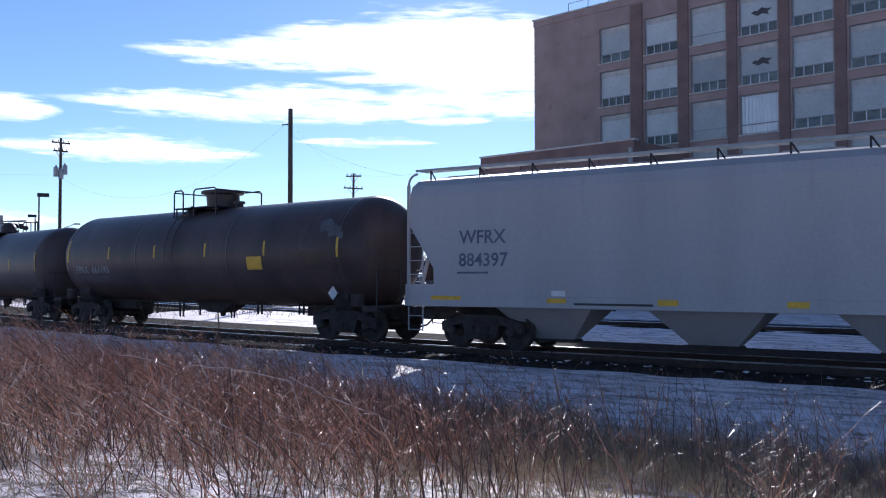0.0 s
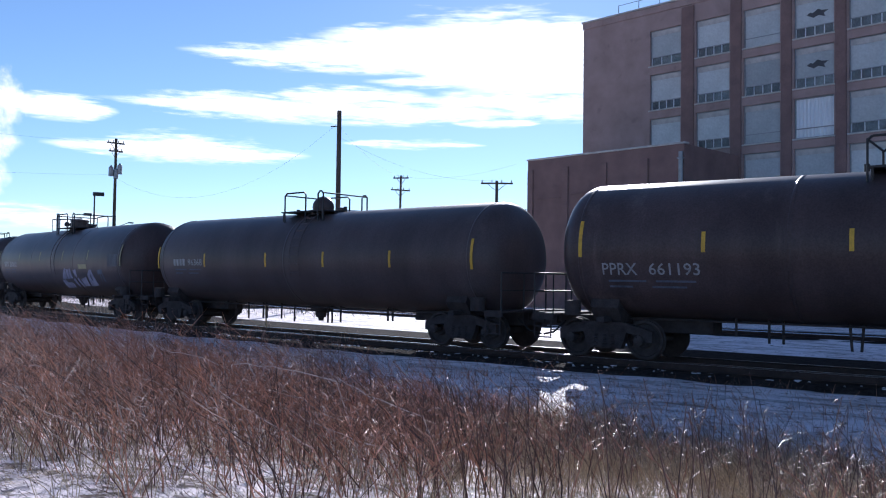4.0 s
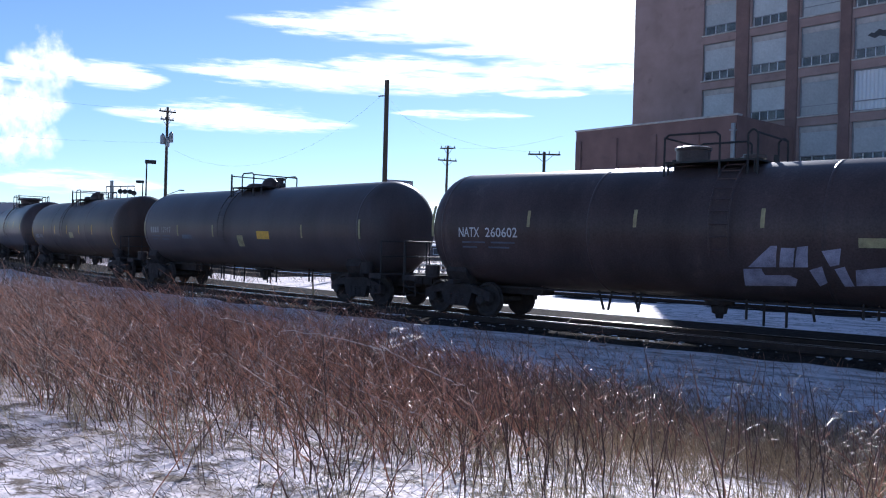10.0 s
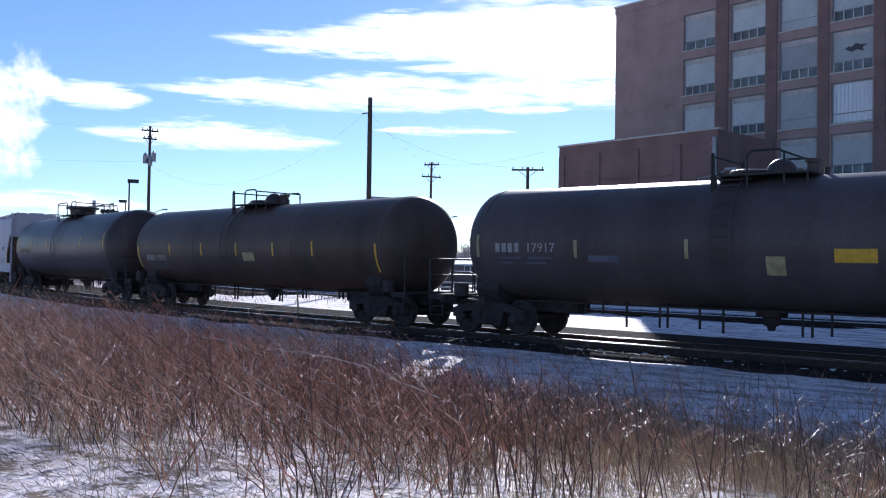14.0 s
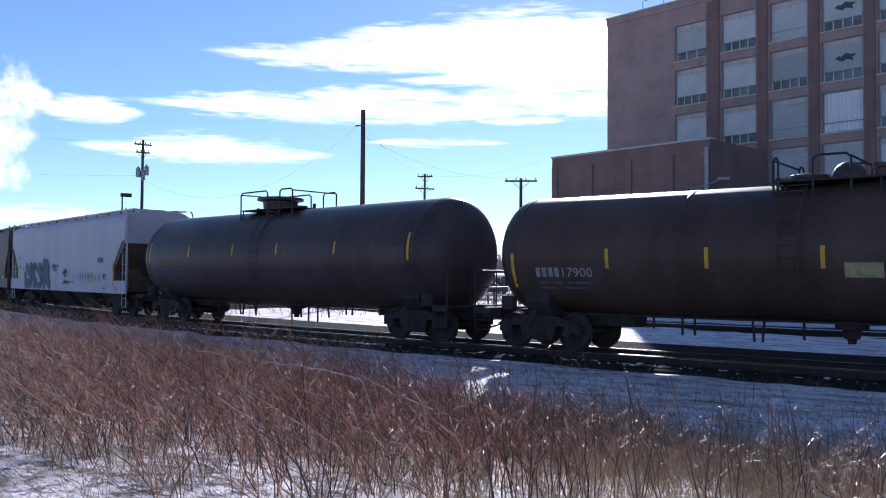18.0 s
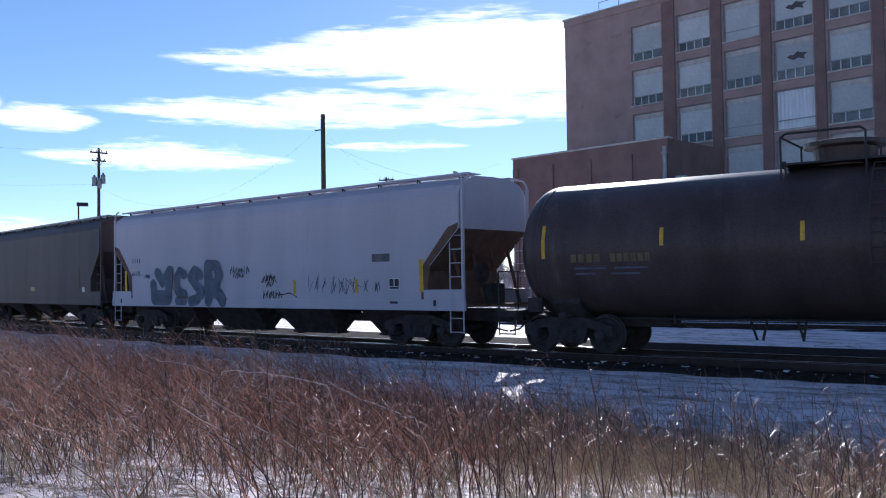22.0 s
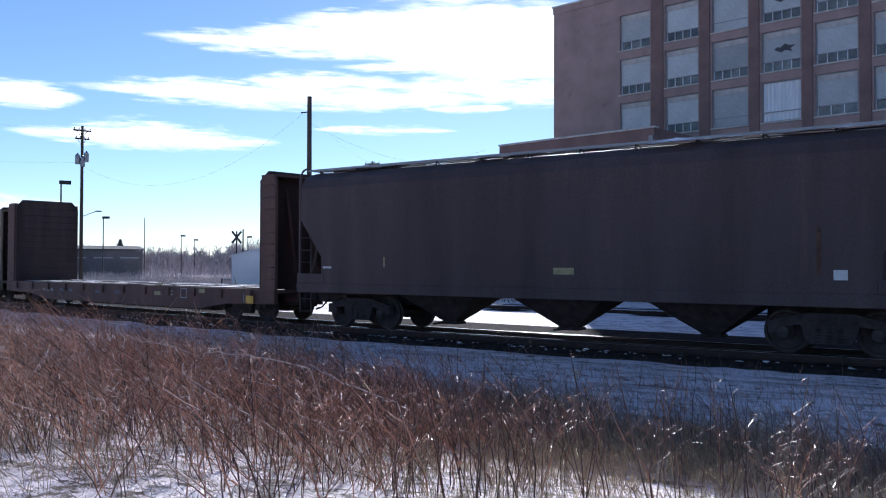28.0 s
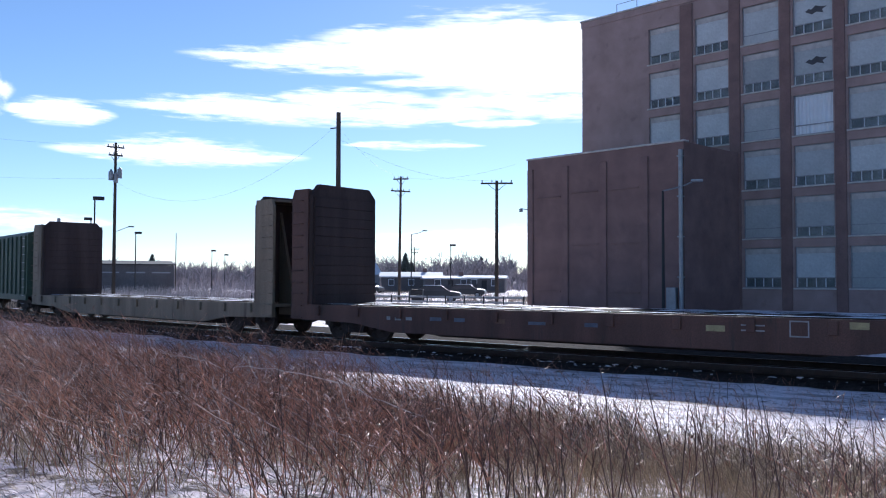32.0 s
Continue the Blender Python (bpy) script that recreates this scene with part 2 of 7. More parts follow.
def snow_material():
    """Thin wind-packed snow with dead grass and soil showing through."""
    m = material("thin_snow_over_soil", (0.92, 0.80, 0.81), 0.75, 0, 0.06, 0.5, 20, 0.6, bump_dist=0.03)
    n, l = m.node_tree.nodes, m.node_tree.links
    b = n["Principled BSDF"]
    old = b.inputs["Base Color"].links[0].from_socket
    tc = n.new("ShaderNodeTexCoord")
    a = n.new("ShaderNodeTexNoise")
    a.inputs["Scale"].default_value, a.inputs["Detail"].default_value, a.inputs["Roughness"].default_value = 2.6, 10, 0.75
    l.new(tc.outputs["Object"], a.inputs["Vector"])
    # more litter shows on the bank where the weeds stand
    sp = n.new("ShaderNodeSeparateXYZ")
    l.new(tc.outputs["Object"], sp.inputs[0])
    near = n.new("ShaderNodeMapRange")
    near.inputs[1].default_value, near.inputs[2].default_value = 8.0, 12.5
    near.inputs[3].default_value, near.inputs[4].default_value = 0.03, -0.03
    l.new(sp.outputs["Y"], near.inputs[0])
    fine = n.new("ShaderNodeTexNoise")
    fine.inputs["Scale"].default_value, fine.inputs["Detail"].default_value, fine.inputs["Roughness"].default_value = 9.0, 8, 0.75
    l.new(tc.outputs["Object"], fine.inputs["Vector"])
    fm = n.new("ShaderNodeMath")
    fm.operation = "MULTIPLY_ADD"
    fm.inputs[1].default_value, fm.inputs[2].default_value = 0.42, -0.21
    l.new(fine.outputs[0], fm.inputs[0])
    s1 = n.new("ShaderNodeMath")
    l.new(a.outputs[0], s1.inputs[0])
    l.new(near.outputs[0], s1.inputs[1])
    s2 = n.new("ShaderNodeMath")
    l.new(s1.outputs[0], s2.inputs[0])
    l.new(fm.outputs[0], s2.inputs[1])
    p = n.new("ShaderNodeMapRange")
    p.inputs[1].default_value, p.inputs[2].default_value = 0.52, 0.60
    l.new(s2.outputs[0], p.inputs[0])
    # flattened grass combed along the track in the ditch
    mp = n.new("ShaderNodeMapping")
    mp.inputs["Scale"].default_value = (0.55, 2.6, 1.0)
    l.new(tc.outputs["Object"], mp.inputs[0])
    comb = n.new("ShaderNodeTexNoise")
    comb.inputs["Scale"].default_value, comb.inputs["Detail"].default_value, comb.inputs["Roughness"].default_value = 1.3, 9, 0.7
    l.new(mp.outputs[0], comb.inputs["Vector"])
    cp = n.new("ShaderNodeMapRange")
    cp.inputs[1].default_value, cp.inputs[2].default_value = 0.47, 0.65
    cp.inputs[4].default_value = 0.85
    l.new(comb.outputs[0], cp.inputs[0])
    both = n.new("ShaderNodeMath")
    both.operation = "MAXIMUM"
    l.new(p.outputs[0], both.inputs[0])
    l.new(cp.outputs[0], both.inputs[1])
    mx = n.new("ShaderNodeMix")
    mx.data_type = "RGBA"
    mx.inputs["B"].default_value = (0.15, 0.10, 0.07, 1)
    l.new(old, mx.inputs["A"])
    l.new(both.outputs[0], mx.inputs["Factor"])
    l.new(mx.outputs["Result"], b.inputs["Base Color"])
    return m


M_SNOW = snow_material()
M_CLEANSNOW = material("clean_snow", (0.84, 0.81, 0.85), 0.7, 0, 0.04, 0.4, 14, 0.4, bump_dist=0.04)


# ---- mesh helpers ----
def part(name, bm, mat, parent=None, label="", at=None, smooth=False):
    """One mesh object out of a bmesh, under its thing."""
    me = bpy.data.meshes.new(name)
    if smooth:
        for f in bm.faces:
            f.smooth = True
    bm.to_mesh(me)
    bm.free()
    me.materials.append(mat)
    ob = new(name, me)
    if parent is not None:
        ob.parent = parent
    if at is not None:
        ob.matrix_basis = at
    if label:
        ob["label"] = label
    return ob


def share(ob, parent, at):
    """Another object on the same mesh."""
    o = ob.copy()
    scene.collection.objects.link(o)
    o.parent = parent
    o.matrix_basis = at
    return o


def thing(name, label, category, group="", kind="", at=None):
    e = new(name)
    tagged(e, label, category, group, kind)
    if at is not None:
        e.matrix_basis = at
    return e


def box(bm, x0, x1, y0, y1, z0, z1, bevel=0.0):
    v = [bm.verts.new((x, y, z)) for x in (x0, x1) for y in (y0, y1) for z in (z0, z1)]
    fs = [bm.faces.new([v[i] for i in q]) for q in ((0, 1, 3, 2), (4, 6, 7, 5), (0, 4, 5, 1), (2, 3, 7, 6), (0, 2, 6, 4), (1, 5, 7, 3))]
    if bevel:
        es = list({e for f in fs for e in f.edges})
        bmesh.ops.bevel(bm, geom=es, offset=bevel, segments=1, affect="EDGES")
    return bm


def tube(bm, a, b, r, seg=8, r2=None, caps=True):
    a, b = Vector(a), Vector(b)
    d = (b - a).normalized()
    u = d.orthogonal().normalized()
    w = d.cross(u)
    r2 = r if r2 is None else r2
    ra = [bm.verts.new(a + (u * math.cos(2 * math.pi * i / seg) + w * math.sin(2 * math.pi * i / seg)) * r) for i in range(seg)]
    rb = [bm.verts.new(b + (u * math.cos(2 * math.pi * i / seg) + w * math.sin(2 * math.pi * i / seg)) * r2) for i in range(seg)]
    for i in range(seg):
        bm.faces.new((ra[i], ra[(i + 1) % seg], rb[(i + 1) % seg], rb[i]))
    if caps:
        bm.faces.new(ra[::-1])
        bm.faces.new(rb)
    return bm


def lathe(bm, profile, axis="x", seg=40, centre=(0, 0, 0)):
    """Turns (along, radius) pairs round an axis."""
    rings = []
    cx, cy, cz = centre
    for a, r in profile:
        ring = []
        for i in range(seg):
            c, s = math.cos(2 * math.pi * i / seg) * r, math.sin(2 * math.pi * i / seg) * r
            p = {"x": (a, c, s), "y": (c, a, s), "z": (c, s, a)}[axis]
            ring.append(bm.verts.new((p[0] + cx, p[1] + cy, p[2] + cz)))
        rings.append(ring)
    for q, w in zip(rings, rings[1:]):
        for i in range(seg):
            bm.faces.new((q[i], q[(i + 1) % seg], w[(i + 1) % seg], w[i]))
    bm.faces.new(rings[0][::-1])
    bm.faces.new(rings[-1])
    bmesh.ops.recalc_face_normals(bm, faces=bm.faces)
    return bm


def prism(bm, outline, a0, a1, axis="x"):
    """Pushes a closed outline of (p, q) pairs along an axis; p, q are the other two axes in order."""
    def at(a, p, q):
        return {"x": (a, p, q), "y": (p, a, q), "z": (p, q, a)}[axis]
    lo = [bm.verts.new(at(a0, p, q)) for p, q in outline]
    hi = [bm.verts.new(at(a1, p, q)) for p, q in outline]
    k = len(outline)
    for i in range(k):
        bm.faces.new((lo[i], lo[(i + 1) % k], hi[(i + 1) % k], hi[i]))
    bm.faces.new(lo[::-1])
    bm.faces.new(hi)
    bmesh.ops.recalc_face_normals(bm, faces=bm.faces)
    return bm


def B():
    return bmesh.new()


def polar(az, dist, z=0.0):
    """A place by its bearing (degrees left of +y) and distance from the viewpoint."""
    return Vector((-math.sin(radians(az)) * dist, math.cos(radians(az)) * dist, z))


# ---- the line of the track: an arc that straightens out on the far side ----
TRACK_D, TRACK_R, BEND = 20.0, 181.5, -62.0


def line(u, off=0.0):
    """Place and heading of the track at u metres along it; off metres to its near side."""
    v = max(u, BEND)
    a = v / TRACK_R
    x, y = math.sin(a) * TRACK_R, TRACK_D + (1 - math.cos(a)) * TRACK_R
    x, y = x + math.cos(a) * (u - v), y + math.sin(a) * (u - v)
    return Vector((x + math.sin(a) * off, y - math.cos(a) * off, 0)), a


# ---- ground: one sheet to the horizon ----
def ground_height(x, y):
    """Low by the ditch beside the track, rising to the bank on the near side."""
    bank = max(0.0, min(1.0, (11.5 - y) / 9.5))
    bank = bank * bank * (3 - 2 * bank)
    near = math.hypot(x, y - TRACK_D - TRACK_R) - TRACK_R if x > -62 else 6.0
    slope = max(0.0, min(1.0, (abs(near) - 2.0) / 5.0)) if y < 22 or x < -40 else 0.0
    z = -0.30 - 0.32 * slope + 0.72 * bank
    if y > 26:
        z += min(0.2, (y - 26) * 0.02)
    z += 0.05 * noise.noise((x * 0.5, y * 0.5, 0)) + 0.02 * noise.noise((x * 1.7, y * 1.7, 3))
    return z


def build_ground():
    def axis(lo, hi, near_lo, near_hi, step):
        pts = list(np.arange(near_lo, near_hi + 0.01, step))
        d = step
        p = near_lo
        while p > lo:
            d *= 1.35
            p -= d
            pts.insert(0, p)
        p, d = near_hi, step
        while p < hi:
            d *= 1.35
            p += d
            pts.append(p)
        return pts
    xs = axis(-2500, 2500, -45, 18, 0.45)
    ys = axis(-2500, 2500, -2, 34, 0.4)
    verts = [(x, y, ground_height(x, y)) for y in ys for x in xs]
    w = len(xs)
    faces = [(j * w + i, j * w + i + 1, (j + 1) * w + i + 1, (j + 1) * w + i) for j in range(len(ys) - 1) for i in range(w - 1)]
    me = bpy.data.meshes.new("ground")
    me.from_pydata(verts, [], faces)
    for p in me.polygons:
        p.use_smooth = True
    me.materials.append(M_SNOW)
    g = new("ground", me)
    tagged(g, "thin patchy snow over dead grass and soil", "ground", kind="structure")
    return g


build_ground()


# ---- track ----
def sweep(name, outline, u0, u1, step, mat, parent, z=0.0, off=0.0):
    """An outline of (side, height) pairs drawn along the track; side is positive to the near side."""
    bm = B()
    prev = None
    u = u0
    while u <= u1 + 1e-6:
        ring = []
        for p, q in outline:
            pos, _ = line(u, off + p)
            ring.append(bm.verts.new((pos.x, pos.y, q + z)))
        if prev:
            k = len(ring)
            for i in range(k):
                bm.faces.new((prev[i], prev[(i + 1) % k], ring[(i + 1) % k], ring[i]))
        else:
            bm.faces.new(ring)
        prev = ring
        u += step
    bm.faces.new(prev[::-1])
    bmesh.ops.recalc_face_normals(bm, faces=bm.faces)
    return part(name, bm, mat, parent)


def build_track(name, off, u0, u1, label, z=0.0, ties=0):
    t = thing(name, label, "railway track", kind="structure")
    sweep("ballast_bed", [(-7.2, -0.75), (2.5, -0.75), (1.65, -0.24), (1.4, -0.19), (-5.4, -0.19), (-6.2, -0.25)], u0, u1, 2.0, M_BALLAST, t, z, off)
    for s in (-0.7525, 0.7525):
        sweep("rail", [(s - 0.07, -0.18), (s + 0.07, -0.18), (s + 0.07, -0.165), (s + 0.012, -0.14), (s + 0.012, -0.04), (s + 0.035, -0.03), (s + 0.034, -0.02), (s - 0.034, -0.02), (s - 0.035, -0.03), (s - 0.012, -0.04), (s - 0.012, -0.14), (s - 0.07, -0.165)], u0, u1, 2.0, M_RAIL, t, z, off)
        sweep("rail_head", [(s - 0.037, -0.03), (s + 0.038, -0.034), (s + 0.039, -0.022), (s + 0.016, -0.002), (s + 0.0, 0.0), (s - 0.03, 0.0), (s - 0.038, -0.013)], u0, u1, 2.0, M_RAILTOP, t, z, off)
    bm = box(B(), -0.115, 0.115, -1.3, 1.3, -0.3, -0.182, 0.01)
    first = None
    for i in range(ties):
        u = -66 + i * 0.53
        pos, a = line(u, off)
        m = Matrix.Translation(pos + Vector((0, 0, z))) @ Matrix.Rotation(a, 4, "Z")
        if first is None:
            first = part("tie", bm, M_TIE, t, at=m)
        else:
            share(first, t, m)
    return t


build_track("railway_track", 0.0, -200, 70, "curving railway track with snow-dusted ballast and polished rails", ties=170)
build_track("siding_track", -14.0, -200, 70, "second curving track on the far side, half under snow", z=0.05)


def snow_lumps():
    """Small drifts caught on the near shoulder of the ballast and along the tie ends."""
    rnd = random.Random(12)
    V, F = [], []
    for i in range(900):
        u = rnd.uniform(-60, 12)
        off = rnd.uniform(1.25, 2.3) if rnd.random() < 0.75 else rnd.uniform(0.9, 1.25)
        pos, a = line(u, off)
        z = -0.19 if off < 1.4 else -0.19 - (off - 1.4) * 0.4
        L, W, H = rnd.uniform(0.02, 0.1) * rnd.choice((0.6, 1.0, 1.4)), rnd.uniform(0.015, 0.045), rnd.uniform(0.008, 0.025)
        k = len(V)
        c, s = math.cos(a), math.sin(a)
        for ring, (f, h) in enumerate(((1.0, -0.03), (0.6, 0.7))):
            for q in range(7):
                t = q * 2 * math.pi / 7
                x, y = L * f * math.cos(t) * rnd.uniform(0.5, 1.3), W * f * math.sin(t) * rnd.uniform(0.75, 1.2)
                V.append((pos.x + x * c - y * s, pos.y + x * s + y * c, z + h * H))
        V.append((pos.x, pos.y, z + H))
        for q in range(7):
            r = (q + 1) % 7
            F += [(k + q, k + r, k + 7 + r, k + 7 + q), (k + 7 + q, k + 7 + r, k + 14)]
    me = bpy.data.meshes.new("snow_drifts")
    me.from_pydata(V, [], F)
    for p in me.polygons:
        p.use_smooth = True
    me.materials.append(M_CLEANSNOW)
    tagged(new("snow_drifts", me), "small lumps of snow caught on the ballast shoulder", "snow", kind="stuff")


snow_lumps()


# ---- the freight train; a car's own x runs the way it rolls, its near side is -y, z is up from the rail head ----
WHEEL_R = 0.457
ROLLERS = []      # every wheelset, to be keyed
CARS = []         # (car, centre along the train, half of the truck spacing)
GROUP = "cars of the freight train"


def shape_truck():
    """A three-piece freight truck as a mesh with sub-parts; built once and copied."""
    t = part("truck", box(box(B(), -0.2, 0.2, -1.0, 1.0, 0.42, 0.72, 0.03), -0.16, 0.16, -0.3, 0.3, 0.72, 0.8), M_TRUCK)
    for s in (-1, 1):
        bm = B()
        y0, y1 = (s * 1.0 - 0.09, s * 1.0 + 0.09)
        prism(bm, [(-1.2, 0.42), (-1.2, 0.66), (-0.95, 0.74), (-0.45, 0.86), (0.45, 0.86), (0.95, 0.74), (1.2, 0.66), (1.2, 0.42), (0.98, 0.42), (0.9, 0.56), (0.55, 0.62), (0.5, 0.42), (0.42, 0.24), (-0.42, 0.24), (-0.5, 0.42), (-0.55, 0.62), (-0.9, 0.56), (-0.98, 0.42)], y0, y1, "y")
        part("side_frame", bm, M_TRUCK, t)
        for k in (-0.22, 0, 0.22):
            ring = []
            for j in range(5):
                ring += [(0.28 + j * 0.06, 0.065), (0.30 + j * 0.06, 0.095), (0.33 + j * 0.06, 0.065)]
            part("spring", lathe(B(), ring, "z", 10, (k, s * 1.03, 0)), M_TRUCK, t)
    bm = B()
    box(bm, -1.0, 1.0, -0.06, 0.06, 0.3, 0.36)
    for k in (-0.52, 0.52):
        box(bm, k - 0.06, k + 0.06, -0.8, 0.8, 0.3, 0.42)
    part("brake_beam", bm, M_TRUCK, t)
    for k in (-0.89, 0.89):
        bm = B()
        tube(bm, (0, -1.12, 0), (0, 1.12, 0), 0.085, 12)
        for s in (-1, 1):
            a = s * 0.7525
            lathe(bm, [(a - 0.07 * s, 0.03), (a - 0.07 * s, WHEEL_R + 0.028), (a - 0.045 * s, WHEEL_R + 0.026), (a - 0.035 * s, WHEEL_R + 0.003), (a + 0.062 * s, WHEEL_R - 0.003), (a + 0.065 * s, WHEEL_R - 0.06), (a + 0.01 * s, WHEEL_R - 0.09), (a + 0.02 * s, 0.2), (a + 0.075 * s, 0.16), (a + 0.075 * s, 0.03)], "y", 32)
            lathe(bm, [(s * 1.06, 0.02), (s * 1.06, 0.13), (s * 1.16, 0.12), (s * 1.17, 0.02)], "y", 14)
            for q in range(3):
                b = q * 2.094
                tube(bm, (0.08 * math.cos(b), s * 1.16, 0.08 * math.sin(b)), (0.08 * math.cos(b), s * 1.19, 0.08 * math.sin(b)), 0.022, 6)
        part("wheelset", bm, M_WHEEL, t, at=Matrix.Translation((k, 0, WHEEL_R)))
    return t


TRUCK = shape_truck()


def add_trucks(car, half):
    """Two trucks, each turned a little to follow the curve."""
    for s in (-1, 1):
        m = pose(s * half, 0, 0, 0, 0, math.degrees(s * half / TRACK_R))
        if add_trucks.count == 0:
            t = TRUCK
            t.matrix_basis = m
        else:
            t = copy_thing(TRUCK, m)
        add_trucks.count += 1
        t.parent = car
        for c in t.children:
            if c.name.startswith("wheelset"):
                ROLLERS.append(c)


add_trucks.count = 0


def add_couplers(car, end, z=0.86):
    for s in (-1, 1):
        bm = B()
        box(bm, min(s * (end - 1.1), s * (end - 0.32)), max(s * (end - 1.1), s * (end - 0.32)), -0.08, 0.08, z - 0.08, z + 0.08, 0.01)
        prism(bm, [(s * (end - 0.34), -0.13), (s * (end - 0.02), -0.17), (s * (end + 0.03), -0.02), (s * (end - 0.1), 0.0), (s * (end - 0.02), 0.12), (s * (end - 0.2), 0.17), (s * (end - 0.34), 0.12)], z - 0.14, z + 0.14, "z")
        part("coupler", bm, M_TRUCK, car)
        bm = B()
        pts = [(s * (end - 0.7), -0.35, z - 0.05), (s * (end - 0.35), -0.33, z - 0.35), (s * (end - 0.02), -0.25, z - 0.42)]
        for a, b in zip(pts, pts[1:]):
            tube(bm, a, b, 0.025, 6)
        part("air_hose", bm, M_RUBBER, car)


def word_mesh(text, size, bold=0.0):
    """The outline of a word as a flat mesh: x along, y up, from its lower left corner."""
    c = bpy.data.curves.new("word", "FONT")
    c.body = text
    c.size = size
    c.offset = bold
    c.resolution_u = 2
    o = bpy.data.objects.new("word", c)
    scene.collection.objects.link(o)
    bpy.context.view_layer.update()
    me = bpy.data.meshes.new_from_object(o.evaluated_get(bpy.context.evaluated_depsgraph_get()))
    bm = B()
    bm.from_mesh(me)
    bpy.data.objects.remove(o)
    bpy.data.meshes.remove(me)
    bpy.data.curves.remove(c)
    return bm


def flat_rect(bm, x0, x1, z0, z1, nx=1, nz=3):
    g = [[bm.verts.new((x0 + (x1 - x0) * i / nx, z0 + (z1 - z0) * j / nz, 0)) for i in range(nx + 1)] for j in range(nz + 1)]
    for j in range(nz):
        for i in range(nx):
            bm.faces.new((g[j][i], g[j][i + 1], g[j + 1][i + 1], g[j + 1][i]))
    return bm


def stroke(bm, pts, w):
    """A brush line of width w through (x, z) points."""
    for (x0, z0), (x1, z1) in zip(pts, pts[1:]):
        d = Vector((x1 - x0, z1 - z0, 0))
        if d.length < 1e-4:
            continue
        k = Vector((-d.y, d.x, 0)).normalized() * w / 2
        a, b = Vector((x0, z0, 0)) - d * 0.08, Vector((x1, z1, 0)) + d * 0.08
        n = max(1, int(d.length / 0.25))
        for q in range(n):
            p, r = a.lerp(b, q / n), a.lerp(b, (q + 1) / n)
            vs = [bm.verts.new(v) for v in (p - k, r - k, r + k, p + k)]
            bm.faces.new(vs)
    return bm


def fat_stroke(bm, pts, w, lift=0.0):
    """A broad brush line with round joins and ends; each piece lies a hair above the last."""
    k = 0
    for a, b in zip(pts, pts[1:]):
        d = Vector((b[0] - a[0], b[1] - a[1], 0))
        c = Vector((-d.y, d.x, 0)).normalized() * w / 2
        p, r = Vector((a[0], a[1], lift + k * 2e-4)), Vector((b[0], b[1], lift + k * 2e-4))
        n = max(1, int(d.length / 0.3))
        for q in range(n):
            e, f = p.lerp(r, q / n), p.lerp(r, (q + 1) / n)
            bm.faces.new([bm.verts.new(v) for v in (e - c, f - c, f + c, e + c)])
        k += 1
    for x, z in pts:
        ring = [bm.verts.new((x + w / 2 * math.cos(t), z + w / 2 * math.sin(t), lift + k * 2e-4)) for t in np.linspace(0, 2 * math.pi, 15)[:-1]]
        bm.faces.new(ring)
        k += 1
    return bm


def lay(bm, onto, gap=0.006):
    """Lays a flat (x, z) drawing on a near side given as onto(z) -> y."""
    for v in bm.verts:
        x, z = v.co.x, v.co.y
        v.co = (x, onto(z) - gap - v.co.z, z)
    return bm


def shift(bm, dx, dz):
    for v in bm.verts:
        v.co.x += dx
        v.co.y += dz
    return bm


def side_of(R, zc):
    """The near side of a round tank: height -> y."""
    def onto(z):
        return -math.sqrt(max(0.02, R ** 2 - (z - zc) ** 2))
    return onto


def fitted(bm, x0, x1, z0, z1):
    """Stretches a flat drawing to fill a rectangle."""
    xs, zs = [v.co.x for v in bm.verts], [v.co.y for v in bm.verts]
    a, b, c, d = min(xs), max(xs), min(zs), max(zs)
    for v in bm.verts:
        v.co.x, v.co.y = x0 + (v.co.x - a) / (b - a) * (x1 - x0), z0 + (v.co.y - c) / (d - c) * (z1 - z0)
    return bm


def code_bars(x, z, count, h, gap=0.05):
    bm = B()
    w = h * 0.62
    for i in range(count):
        a = x + i * (w + gap)
        flat_rect(bm, a + w * 0.1, a + w * 0.75, z, z + h)
    return bm


